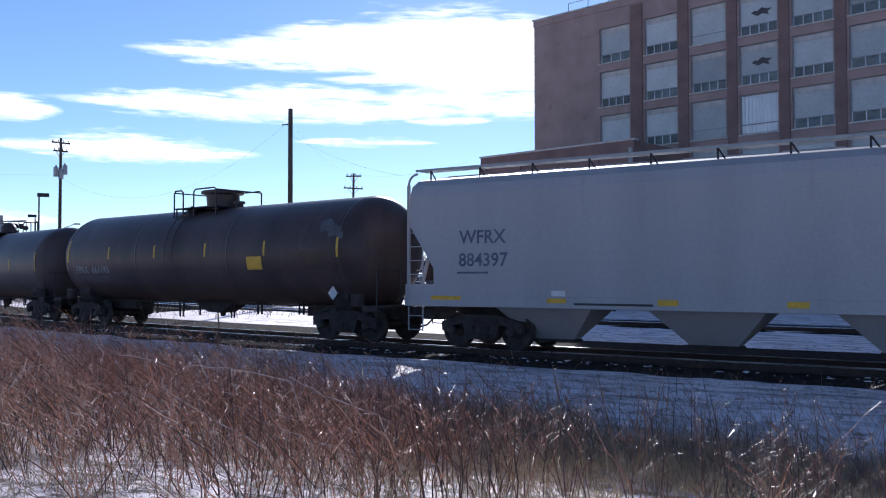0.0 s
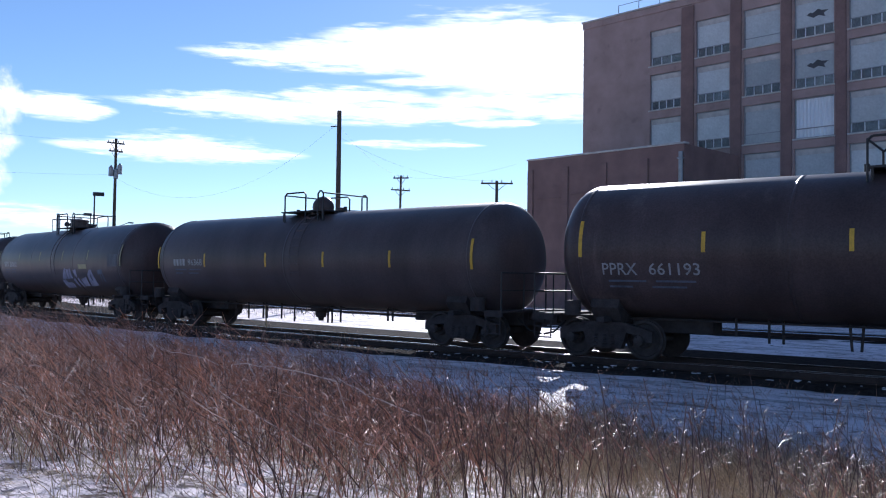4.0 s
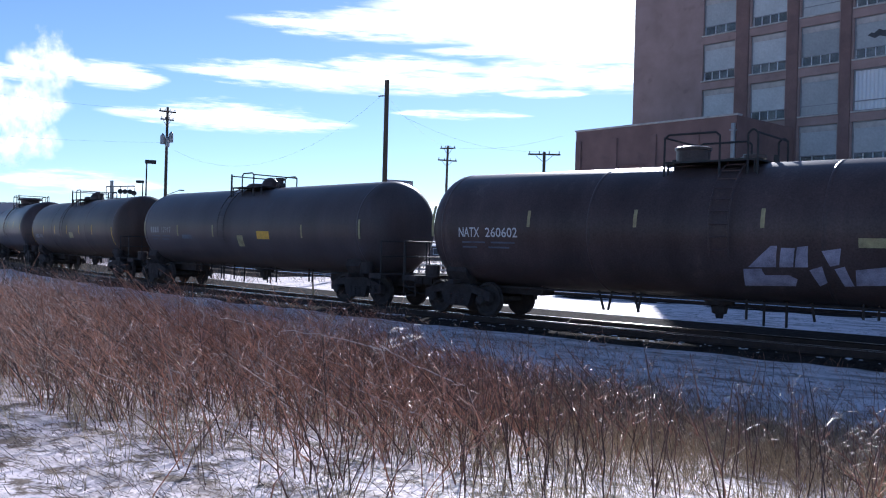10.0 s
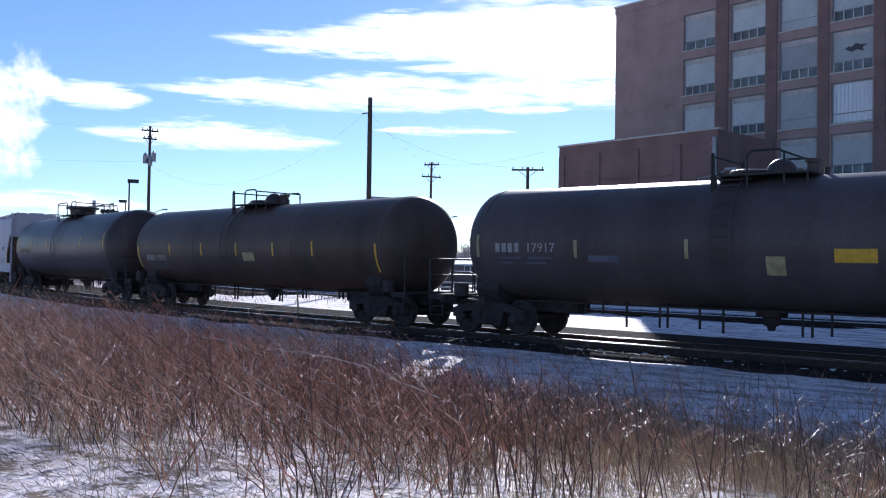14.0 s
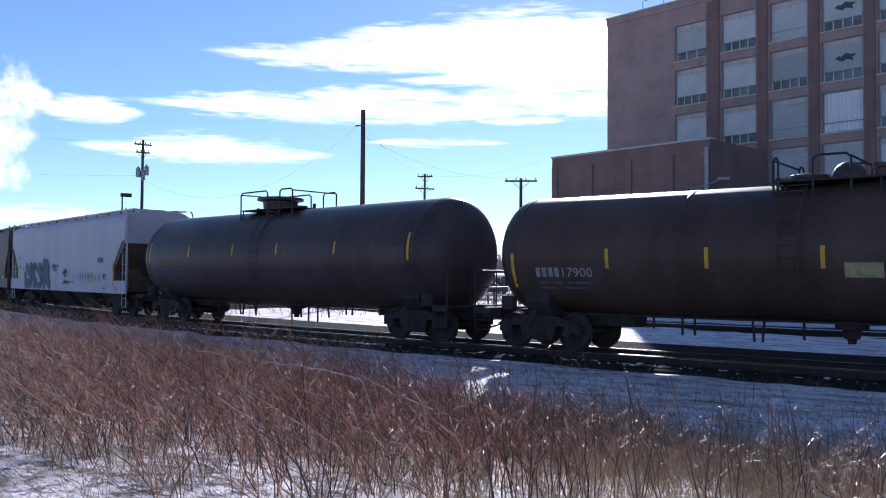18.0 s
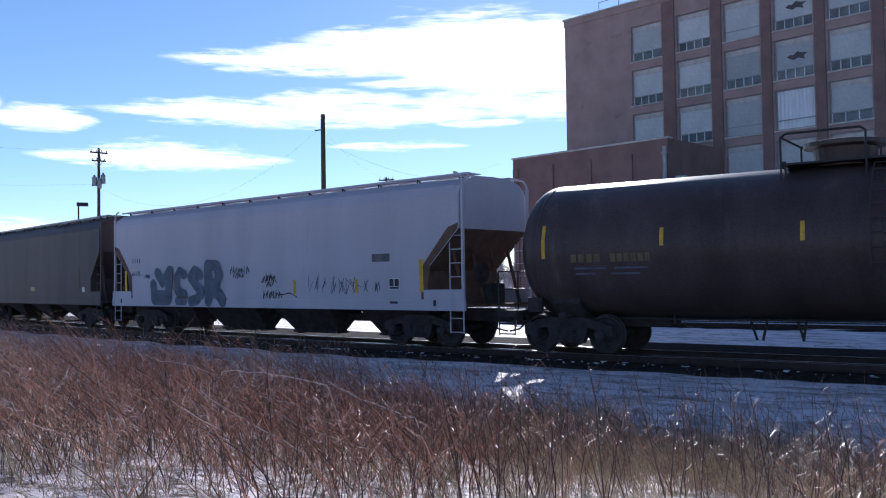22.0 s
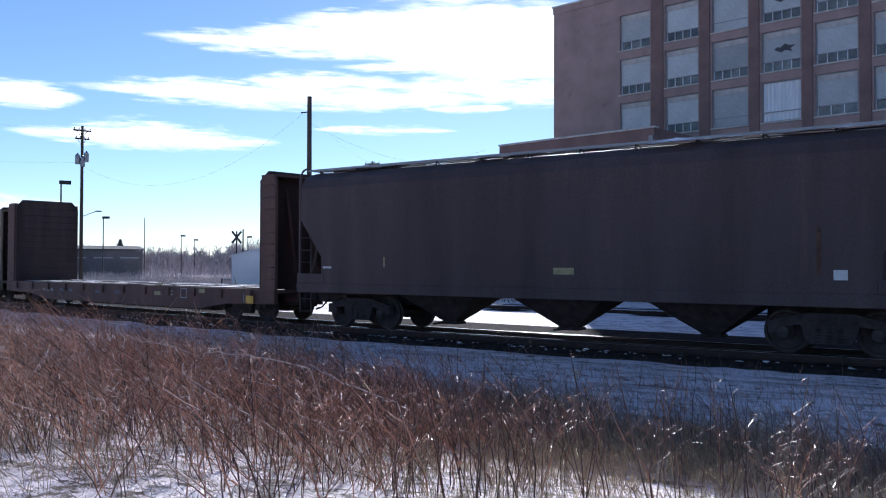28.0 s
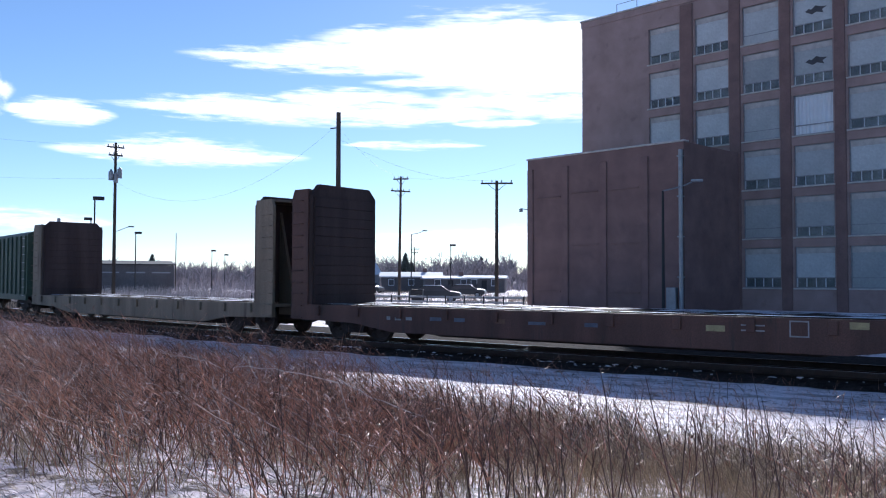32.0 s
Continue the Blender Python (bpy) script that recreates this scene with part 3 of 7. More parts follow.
def tank_car(name, label, paint, length, centre, size, ends, marks, hangers, text, top, deck, bars, number="", code="", text_mat=None, placards=(), ring=(), skid=False, graffiti=None, mark_mat=None):
    """size: radius and height of the tank's axis; ends: reach of its heads; text: x0, x1 of the code, x0, x1 of the number, foot, crest."""
    car = thing(name, label, "tank car", GROUP)
    TANK_R, TANK_Z = size
    tank_side = side_of(TANK_R, TANK_Z)
    xl, xr = ends
    h = min(-xl, xr)
    depth = 0.8
    curve = [(depth * (1 - math.cos(i / 10 * math.pi / 2)), max(0.02, TANK_R * math.sin(i / 10 * math.pi / 2) ** 0.8)) for i in range(11)]
    prof = [(xl + a, r) for a, r in curve] + [(xl / 2, TANK_R), (0, TANK_R), (xr / 2, TANK_R)] + [(xr - a, r) for a, r in curve[::-1]]
    bm = lathe(B(), prof, "x", 64, (0, 0, TANK_Z))
    shell = part("tank_shell", bm, paint, car, smooth=True)
    # seams between the jacket sheets
    for x in (xl + depth + 0.05, xr - depth - 0.05, *ring):
        bm = lathe(B(), [(x - 0.05, TANK_R - 0.01), (x - 0.045, TANK_R + 0.004), (x + 0.045, TANK_R + 0.004), (x + 0.05, TANK_R - 0.01)], "x", 64, (0, 0, TANK_Z))
        part("jacket_band", bm, paint, shell, smooth=True)
    half = length / 2 - 2.15
    # stub sills, saddles, end platforms
    for s in (-1, 1):
        bm = B()
        x0, x1 = sorted((s * (half - 2.3), s * (length / 2 - 0.55)))
        box(bm, x0, x1, -0.33, 0.33, 0.62, 0.98, 0.02)
        part("stub_sill", bm, M_TRUCK, car)
        bm = B()
        prism(bm, [(-1.2, 1.2), (-0.95, 0.84), (0.95, 0.84), (1.2, 1.2), (1.1, 1.5), (-1.1, 1.5)], s * half - 0.35, s * half + 0.35, "x")
        box(bm, s * half - 0.1, s * half + 0.1, -1.42, 1.42, 0.86, 0.98, 0.01)
        part("saddle", bm, M_TRUCK, car)
        bm = B()
        x0, x1 = sorted((s * (length / 2 - 0.95), s * (length / 2 - 0.38)))
        box(bm, x0, x1, -1.5, 1.5, 0.98, 1.03)
        for y in (-1.47, 1.47):
            box(bm, x0, x1, y - 0.03, y + 0.03, 0.88, 0.98)
            for dx in (0.05, 0.5):
                tube(bm, (x0 + dx, y, 0.98), (x0 + dx, y, 0.42), 0.018, 6)
            tube(bm, (x0 + 0.05, y, 0.45), (x0 + 0.5, y, 0.45), 0.018, 6)
            tube(bm, (x0 + 0.05, y, 0.7), (x0 + 0.5, y, 0.7), 0.018, 6)
        part("end_platform", bm, M_TRUCK, car)
        bm = B()
        xr = s * (length / 2 - 0.42)
        for y in (-1.47, -0.5, 0.5, 1.47):
            tube(bm, (xr, y, 1.0), (xr, y, 2.0), 0.02, 6)
        tube(bm, (xr, -1.47, 2.0), (xr, 1.47, 2.0), 0.02, 6)
        tube(bm, (xr, -1.47, 1.55), (xr, 1.47, 1.55), 0.016, 6)
        part("end_railing", bm, M_DARKSTEEL, car)
        bm = B()
        tube(bm, (s * (length / 2 - 1.35), -1.25, 1.0), (s * (length / 2 - 1.35), -1.25, 1.35), 0.2, 12)
        part("brake_cylinder", bm, M_TRUCK, car)
    # piping, valve and hangers beneath
    bm = B()
    tube(bm, (-h + 1.6, -0.55, TANK_Z - TANK_R), (h - 1.6, -0.55, TANK_Z - TANK_R), 0.024, 6)
    tube(bm, (-h + 1.6, 0.6, TANK_Z - TANK_R - 0.04), (h - 1.6, 0.6, TANK_Z - TANK_R - 0.04), 0.024, 6)
    part("brake_pipe", bm, M_TRUCK, car)
    # short posts and legs that hang under the tank
    zb = TANK_Z - TANK_R
    for x, y, d, lean in hangers:
        bm = tube(B(), (x, y, zb + 0.25), (x + lean, y, d), 0.032, 6)
        tube(bm, (x, y, zb + 0.02), (x, -y, zb + 0.02), 0.02, 5)
        part("hanger_bracket", bm, M_TRUCK, car)
    if skid:
        bm = prism(B(), [(-1.25, zb + 0.12), (-0.85, zb - 0.12), (-0.3, zb - 0.32), (0.35, zb - 0.34), (0.8, zb - 0.14), (1.2, zb + 0.12)], -0.32, 0.32, "y")
        part("outlet_skid", bm, M_TRUCK, car)
    if skid:
        bm = prism(B(), [(6.98, 1.16), (7.17, 1.36), (6.98, 1.56), (6.79, 1.36)], -1.36, -1.34, "y")
        tube(bm, (6.98, -1.34, 1.36), (6.98, -0.9, 1.36), 0.03, 6)
        part("hazard_diamond", bm, M_WHITEPAINT, car, "white diamond-shaped hazard sign")
    bm = lathe(B(), [(zb + 0.1, 0.36), (zb - 0.14, 0.34), (zb - 0.16, 0.2), (zb - 0.34, 0.17), (zb - 0.36, 0.1), (zb - 0.46, 0.08)], "z", 16, (0.1, 0, 0))
    part("bottom_outlet", bm, M_TRUCK, car)
    # top fittings: manways, valve housings, platform, guard rails
    zt = TANK_Z + TANK_R
    x0, x1, zr = deck
    bm = B()
    box(bm, x0, x1, -0.95, 0.95, zt - 0.02, zt + 0.02)
    for x in (x0 + 0.08, x1 - 0.08):
        for y in (-0.9, 0.9):
            tube(bm, (x, y, zt - 0.4), (x, y, zt), 0.025, 6)
    part("top_platform", bm, M_DARKSTEEL, car)
    for kind, x, r, z in top:
        if kind == "funnel":
            prof = [(zt - 0.05, r * 0.92), (z - 0.16, r), (z - 0.12, r * 1.3), (z - 0.03, r * 1.3), (z, r * 1.1), (z + 0.01, 0.02)]
        elif kind == "ball":
            prof = [(zt - 0.05, r * 0.6), (zt + 0.08, r * 0.65)] + [(z - r + r * math.sin(a), max(0.02, r * math.cos(a))) for a in np.linspace(-0.7, math.pi / 2, 8)]
        elif kind == "drum":
            prof = [(zt - 0.05, r), (z - 0.1, r), (z - 0.09, r * 1.08), (z - 0.03, r * 1.08), (z, r * 0.9), (z + 0.01, 0.02)]
        else:
            prof = [(zt - 0.05, r * 0.7), (z - 0.12, r * 0.7), (z - 0.1, r), (z - 0.02, r), (z, 0.02)]
        part("manway" if kind in ("funnel", "drum") else "dome" if kind == "ball" else "nozzle", lathe(B(), [(float(a), float(b)) for a, b in prof], "z", 24, (x, 0, 0)), M_BLACK, car, smooth=kind == "ball")
    for x in (x0 - 0.15, x1 + 0.1):
        part("relief_valve", tube(B(), (x, -0.1, zt - 0.02), (x, -0.1, zt + 0.16), 0.06, 8), M_DARKSTEEL, car)
    # a ring of pipe rails round the platform, open by the ladder
    for y in (-0.95, 0.95):
        for a, b in bars:
            bm = B()
            bend = min(0.1, (b - a) / 3)
            for x in (a, b):
                tube(bm, (x, y, zt - 0.42), (x, y, zr - 0.08), 0.026, 6)
            tube(bm, (a, y, zr - 0.08), (a + bend, y, zr), 0.026, 6)
            tube(bm, (a + bend, y, zr), (b - bend, y, zr), 0.026, 6)
            tube(bm, (b - bend, y, zr), (b, y, zr - 0.08), 0.026, 6)
            part("guard_rail", bm, M_DARKSTEEL, car)
    for x in (bars[0][0], bars[-1][1]):
        part("guard_bar", tube(B(), (x, -0.95, zr - 0.06), (x, 0.95, zr - 0.06), 0.024, 6), M_DARKSTEEL, car)
    arc = [(-(TANK_R + 0.12) * math.cos(radians(-20 + i * 9)), TANK_Z + (TANK_R + 0.12) * math.sin(radians(-20 + i * 9))) for i in range(12)]
    lx = (bars[0][1] + bars[1][0]) / 2
    ladder = None
    for dx in (lx - 0.22, lx + 0.22):
        bm = B()
        prev = None
        for y, z in arc:
            ring = [bm.verts.new((dx + 0.02 * math.cos(q), y - 0.02 * math.sin(q) * 0.7, z + 0.02 * math.sin(q) * 0.7)) for q in np.linspace(0, 2 * math.pi, 7)[:-1]]
            if prev:
                for q in range(6):
                    bm.faces.new((prev[q], prev[(q + 1) % 6], ring[(q + 1) % 6], ring[q]))
            prev = ring
        if ladder is None:
            ladder = part("side_ladder", bm, paint, car)
        else:
            part("stile", bm, paint, ladder)
    for i in range(10):
        a = radians(-15 + i * 9.5)
        y, z = -(TANK_R + 0.12) * math.cos(a), TANK_Z + (TANK_R + 0.12) * math.sin(a)
        part("rung", tube(B(), (lx - 0.22, y, z), (lx + 0.22, y, z), 0.016, 6), paint, ladder)
    # markings
    for x, z, hh in marks:
        part("reflector", lay(flat_rect(B(), x - 0.045, x + 0.045, z, z + hh, 1, 4), tank_side, 0.008), mark_mat or M_YELLOW, car)
    tm = text_mat or M_DIMWHITE
    a, b, c, d, z0, z1 = text
    if code:
        part("reporting_code", lay(fitted(word_mesh(code, 0.36, 0.003), a, b, z0, z1), tank_side, 0.008), tm, car)
    else:
        w = (b - a) / 4
        for i in range(4):
            part("code_bar", lay(flat_rect(B(), a + w * (i + 0.12), a + w * (i + 0.82), z0, z1), tank_side, 0.008), tm, car)
    if number:
        part("car_number", lay(fitted(word_mesh(number, 0.36, 0.003), c, d, z0, z1), tank_side, 0.008), tm, car)
    else:
        w = (d - c) / 6
        for i in range(6):
            part("number_bar", lay(flat_rect(B(), c + w * (i + 0.12), c + w * (i + 0.85), z0, z1), tank_side, 0.008), tm, car)
    for r, (p, q) in enumerate(((0.05, 0.45), (0.55, 0.95), (0.05, 0.3), (0.5, 0.85))):
        zz = z0 - 0.16 - (r // 2) * 0.13
        part("stencil_line", lay(flat_rect(B(), a + (d - a) * p, a + (d - a) * q, zz, zz + 0.045, 1, 1), tank_side, 0.008), M_GRAF_GREY, car)
    for x, z, w, hh, m in placards:
        part("placard", lay(flat_rect(B(), x - w / 2, x + w / 2, z, z + hh, 1, 5), tank_side, 0.009), m, car)
    if graffiti:
        for k, (pts, m) in enumerate(graffiti):
            bm = B()
            bm.faces.new([bm.verts.new((x, z, 0)) for x, z in pts])
            bmesh.ops.triangulate(bm, faces=bm.faces)
            bmesh.ops.subdivide_edges(bm, edges=bm.edges, cuts=3, use_grid_fill=True)
            part("graffiti_stroke", lay(bm, tank_side, 0.009 + 0.0006 * k), m, car)
    add_couplers(car, length / 2)
    add_trucks(car, half)
    CARS.append((car, centre, half))
    return car


def hopper_car(name, label, paint, length, centre, top, chutes, end_cut=1.5, sill_z=0.86, chute_mat=None, patches=False, walk_z=0.0):
    """A covered hopper: curved body with sloped ends, side sill, end cages, roof walk and outlet chutes."""
    car = thing(name, label, "hopper car", GROUP)
    h = length / 2 - 0.55
    hb = h - 0.06
    W = 1.5
    sec = [(-W, sill_z), (-W - 0.03, 2.2), (-W, top - 0.55), (-W + 0.1, top - 0.3), (-W + 0.38, top - 0.12), (-0.75, top - 0.03), (0, top), (0.75, top - 0.03), (W - 0.38, top - 0.12), (W - 0.1, top - 0.3), (W, top - 0.55), (W + 0.03, 2.2), (W, sill_z)]

    def inset(z):
        """How far the end sheets slope inward at height z."""
        if z > 3.15:
            return 0.0
        if z > 2.05:
            return end_cut * (3.15 - z) / 1.1
        return end_cut
    bm = B()
    stations = [-hb, -hb * 0.6, -hb * 0.2, hb * 0.2, hb * 0.6, hb]
    zs = [(y, z) for y, z in sec]
    dense = []
    for (y0, z0), (y1, z1) in zip(zs, zs[1:]):
        dense.append((y0, z0))
        for zc in sorted((2.05, 3.15), reverse=z1 < z0):
            if (z0 < zc) != (z1 < zc):
                f = (zc - z0) / (z1 - z0)
                dense.append((y0 + (y1 - y0) * f, zc))
    dense.append(zs[-1])
    rings = []
    for s in stations:
        ring = []
        for y, z in dense:
            lim = hb - inset(z)
            ring.append(bm.verts.new((max(-lim, min(lim, s)) if abs(s) > hb - 0.01 else s * (lim / hb), y, z)))
        rings.append(ring)
    for q, w in zip(rings, rings[1:]):
        for i in range(len(q) - 1):
            bm.faces.new((q[i], q[i + 1], w[i + 1], w[i]))
        bm.faces.new((q[-1], q[0], w[0], w[-1]))
    k = len(dense)
    ends = []
    for ring in (rings[0], rings[-1]):
        for i in range(k // 2):
            q = [ring[i], ring[i + 1], ring[k - 2 - i], ring[k - 1 - i]]
            q = [v for j, v in enumerate(q) if v not in q[:j]]
            if len(q) > 2:
                f = bm.faces.new(q)
                if max(v.co.z for v in q) < 3.2:
                    ends.append(f)
    bmesh.ops.recalc_face_normals(bm, faces=bm.faces)
    for f in ends:
        f.material_index = 1
    body = part("hopper_body", bm, paint, car, smooth=False)
    body.data.materials.append(M_BROWNPATCH if patches else paint)

    def side(z):
        if z < 2.2:
            return -W - 0.03 * (z - sill_z) / (2.2 - sill_z)
        return -W - 0.03 + 0.03 * (z - 2.2) / (top - 0.55 - 2.2)
    for y in (-W + 0.02, W - 0.02):
        bm = box(B(), -h - 0.1, h + 0.1, min(y - 0.05, y + 0.05), max(y - 0.05, y + 0.05), sill_z - 0.08, sill_z + 0.2, 0.012)
        sl = part("side_sill", bm, paint, car)
        for s in (-1, 1):
            a, b = sorted((s * (hb - end_cut - 0.1), s * (h + 0.08)))
            part("end_sill_plate", box(B(), a, b, min(y - 0.045, y + 0.045), max(y - 0.045, y + 0.045), sill_z + 0.2, sill_z + 0.48, 0.01), paint, sl)
    for sg in (-1, 1):
        a, b = sorted((sg * (h - 3.4), sg * (h + 0.3)))
        part("stub_sill", box(B(), a, b, -0.33, 0.33, 0.68, 1.02, 0.02), M_TRUCK, car)
    for x, wb, wt in chutes:
        bm = B()
        zt = sill_z + 0.03
        lo = [(x - wb, -0.45, 0.28), (x + wb, -0.45, 0.28), (x + wb, -0.1, 0.28), (x - wb, -0.1, 0.28)]
        hi = [(x - wt, -1.2, zt), (x + wt, -1.2, zt), (x + wt, 0.5, zt), (x - wt, 0.5, zt)]
        a = [bm.verts.new(p) for p in lo]
        b = [bm.verts.new(p) for p in hi]
        for i in range(4):
            bm.faces.new((a[i], a[(i + 1) % 4], b[(i + 1) % 4], b[i]))
        bm.faces.new(a[::-1])
        bm.faces.new(b)
        c = part("outlet_chute", bm, chute_mat or paint, car)
        bm = box(B(), x - wb - 0.05, x + wb + 0.05, -0.5, -0.05, 0.2, 0.28, 0.01)
        tube(bm, (x, -0.5, 0.25), (x, -1.2, 0.25), 0.03, 6)
        part("outlet_gate", bm, M_TRUCK, c)
    # end cages: corner posts, ladders, slope-sheet struts
    for s in (-1, 1):
        for y in (-1, 1):
            bm = B()
            xe = s * (h + 0.02)
            box(bm, xe - 0.035, xe + 0.035, y * 1.45 - 0.035, y * 1.45 + 0.035, sill_z, top - 0.25)
            prev = None
            for i in range(6):
                a = radians(90 * i / 5)
                p = (xe - s * 0.28 * (1 - math.cos(a)), y * 1.45, top - 0.25 + 0.28 * math.sin(a))
                if prev:
                    tube(bm, prev, p, 0.03, 6)
                prev = p
            tube(bm, (xe, y * 1.45, 0.42), (xe, y * 1.45, sill_z), 0.018, 6)
            tube(bm, (xe - s * 0.45, y * 1.45, 0.42), (xe - s * 0.45, y * 1.45, top - 0.5), 0.018, 6)
            ladder = part("end_ladder", bm, paint, car)
            for z in np.arange(0.45, top - 0.5, 0.36):
                part("rung", tube(B(), (xe, y * 1.45, float(z)), (xe - s * 0.45, y * 1.45, float(z)), 0.014, 5), paint, ladder)
        bm = B()
        for y in (-1.2, -0.4, 0.4, 1.2):
            x0 = s * (h - 0.1)
            tube(bm, (x0, y, sill_z), (x0 - s * 0.5, y, 2.9), 0.05, 6)
        box(bm, min(s * (h - 0.5), s * (h + 0.15)), max(s * (h - 0.5), s * (h + 0.15)), -1.45, 1.45, sill_z + 0.02, sill_z + 0.07)
        part("end_frame", bm, M_RUST if patches else paint, car)
        bm = B()
        box(bm, min(s * (h - 0.3), s * (h + 0.05)), max(s * (h - 0.3), s * (h + 0.05)), -0.3, 0.3, 1.1, 1.7, 0.02)
        tube(bm, (s * (h - 0.1), -0.6, 2.0), (s * (h + 0.0), -0.6, 2.0), 0.28, 14)
        part("brake_gear", bm, M_TRUCK, car)
    # roof walk on brackets, hatches
    walk_mat = paint if patches else M_STEELGREY
    for y in (-1.08, -0.88, -0.68, 0.68, 0.88, 1.08):
        part("running_board", box(B(), -h, h, y - 0.06, y + 0.06, top + walk_z, top + walk_z + 0.03), walk_mat, car)
    for y in (-1.155, 1.155):
        part("board_edge", box(B(), -h, h, y - 0.012, y + 0.012, top + walk_z - 0.02, top + walk_z + 0.04), walk_mat, car)
    n = 12
    bracket = None
    for i in range(n):
        x = -h + 0.4 + i * (2 * h - 0.8) / (n - 1)
        for y in (-1.03, 0.73):
            if bracket is None:
                bm = B()
                tube(bm, (0, 0, -0.14), (0, 0, walk_z), 0.025, 5)
                tube(bm, (0.18, 0, -0.14), (0, 0, walk_z), 0.02, 5)
                bracket = part("board_bracket", bm, M_DARKSTEEL, car, at=Matrix.Translation((x, y, top)))
            else:
                share(bracket, car, Matrix.Translation((x, y, top)))
    for i in range(8):
        x = -hb + 1.1 + i * (2 * hb - 2.2) / 7
        bm = box(B(), x - 0.65, x + 0.65, -0.42, 0.42, top - 0.02, top + 0.06, 0.03)
        part("roof_hatch", bm, paint, car)
    add_couplers(car, length / 2)
    add_trucks(car, length / 2 - 2.55)
    CARS.append((car, centre, length / 2 - 2.55))
    return car, side


def flat_car(name, label, paint, length, centre, deck=1.05, height=4.55, side_w=1.1, bh_mat=None):
    """A bulkhead flat car: deep side sills, plank deck with snow, a braced bulkhead at each end."""
    car = thing(name, label, "flat car", GROUP)
    h = length / 2 - 0.4
    for y in (-1.42, 1.42):
        bm = B()
        prism(bm, [(-h, deck - 0.45), (-h, deck), (h, deck), (h, deck - 0.45), (h - 2.6, deck - 0.5), (h - 4.2, deck - 0.72), (-h + 4.2, deck - 0.72), (-h + 2.6, deck - 0.5)], y - 0.07, y + 0.07, "y")
        s = part("side_sill", bm, paint, car)
        n = 12
        for i in range(n):
            x = -h + 1.2 + i * (2 * h - 2.4) / (n - 1)
            ys = y - 0.11 if y < 0 else y + 0.11
            part("stake_pocket", box(B(), x - 0.09, x + 0.09, min(ys - 0.04, ys + 0.04), max(ys - 0.04, ys + 0.04), deck - 0.32, deck - 0.04, 0.01), paint, s)
    bm = prism(B(), [(-h - 0.1, deck - 0.1), (-h - 0.1, deck - 0.5), (-h + 3.6, deck - 0.55), (-h + 5.0, deck - 0.86), (h - 5.0, deck - 0.86), (h - 3.6, deck - 0.55), (h + 0.1, deck - 0.5), (h + 0.1, deck - 0.1)], -0.35, 0.35, "y")
    part("centre_sill", bm, M_TRUCK, car)
    n = 48
    w = (2 * h - 2.4) / n
    plank = None
    deck_part = part("deck_frame", box(B(), -h, h, -1.35, 1.35, deck - 0.12, deck - 0.03), paint, car)
    for i in range(n):
        m = Matrix.Translation((-h + 1.2 + w * (i + 0.5), 0, deck - 0.025))
        if plank is None:
            plank = part("deck_plank", box(B(), -w / 2 + 0.012, w / 2 - 0.012, -1.34, 1.34, 0, 0.05, 0.008), M_TIE, deck_part, at=m)
        else:
            share(plank, deck_part, m)
    bm = B()
    random.seed(int(length * 7) + len(CARS))
    for i in range(110):
        x = random.uniform(-h + 1.4, h - 1.4)
        y = random.choice((-1.25, -1.15, 1.1, 1.2)) if random.random() < 0.6 else random.uniform(-1.2, 1.2)
        r = random.uniform(0.1, 0.5)
        vs = [bm.verts.new((x + r * 1.8 * math.cos(a) * random.uniform(0.7, 1.2), max(-1.33, min(1.33, y + 0.35 * r * math.sin(a))), deck + 0.029)) for a in np.linspace(0, 2 * math.pi, 8)[:-1]]
        top = bm.verts.new((x, y, deck + 0.036))
        for q in range(7):
            bm.faces.new((vs[q], vs[(q + 1) % 7], top))
    tagged(part("snow_patch", bm, M_CLEANSNOW, deck_part, "patches of snow left on the deck"), kind="stuff")
    for s in (-1, 1):
        xi = s * (h - side_w)
        xo = s * h
        a, b = sorted((xi, xi + s * 0.14))
        bm = B()
        prism(bm, [(-1.42, deck), (1.42, deck), (1.42, height - 0.32), (1.12, height), (-1.12, height), (-1.42, height - 0.32)], a, b, "x")
        bh = part("bulkhead", bm, bh_mat or paint, car)
        for z in np.arange(deck + 0.3, height - 0.3, 0.3):
            part("bulkhead_plank", box(B(), xi - (0.05 if s > 0 else 0), xi + (0.05 if s < 0 else 0), -1.36, 1.36, float(z) - 0.295, float(z) - 0.005, 0.006), bh_mat or paint, bh)
        for y in (-1.42, -0.5, 0.5, 1.42):
            bm = B()
            x0 = xi + s * 0.14
            prism(bm, [(x0, deck - 0.4), (xo, deck - 0.4), (xo, height - 0.4), (xo - s * 0.1, height - 0.16), (x0, height - 0.16)] if abs(y) > 1 else [(x0, deck - 0.4), (xo, deck - 0.4), (x0, height - 0.5)], y - 0.05, y + 0.05, "y")
            part("bulkhead_brace", bm, paint, bh)
        bm = box(B(), min(xi + s * 0.14, xo), max(xi + s * 0.14, xo), -1.37, 1.37, height - 0.24, height - 0.17)
        part("bulkhead_cap", bm, paint, bh)
        for z in np.arange(deck - 0.4, height - 0.4, 0.36):
            bm = B()
            tube(bm, (xo - s * 0.05, -1.56, float(z)), (xo - s * 0.5, -1.56, float(z)), 0.011, 6)
            tube(bm, (xo - s * 0.05, -1.56, float(z)), (xo - s * 0.05, -1.47, float(z)), 0.014, 5)
            tube(bm, (xo - s * 0.5, -1.56, float(z)), (xo - s * 0.5, -1.47, float(z)), 0.014, 5)
            part("ladder_rung", bm, paint, bh)
    add_couplers(car, length / 2)
    add_trucks(car, length / 2 - 2.7)
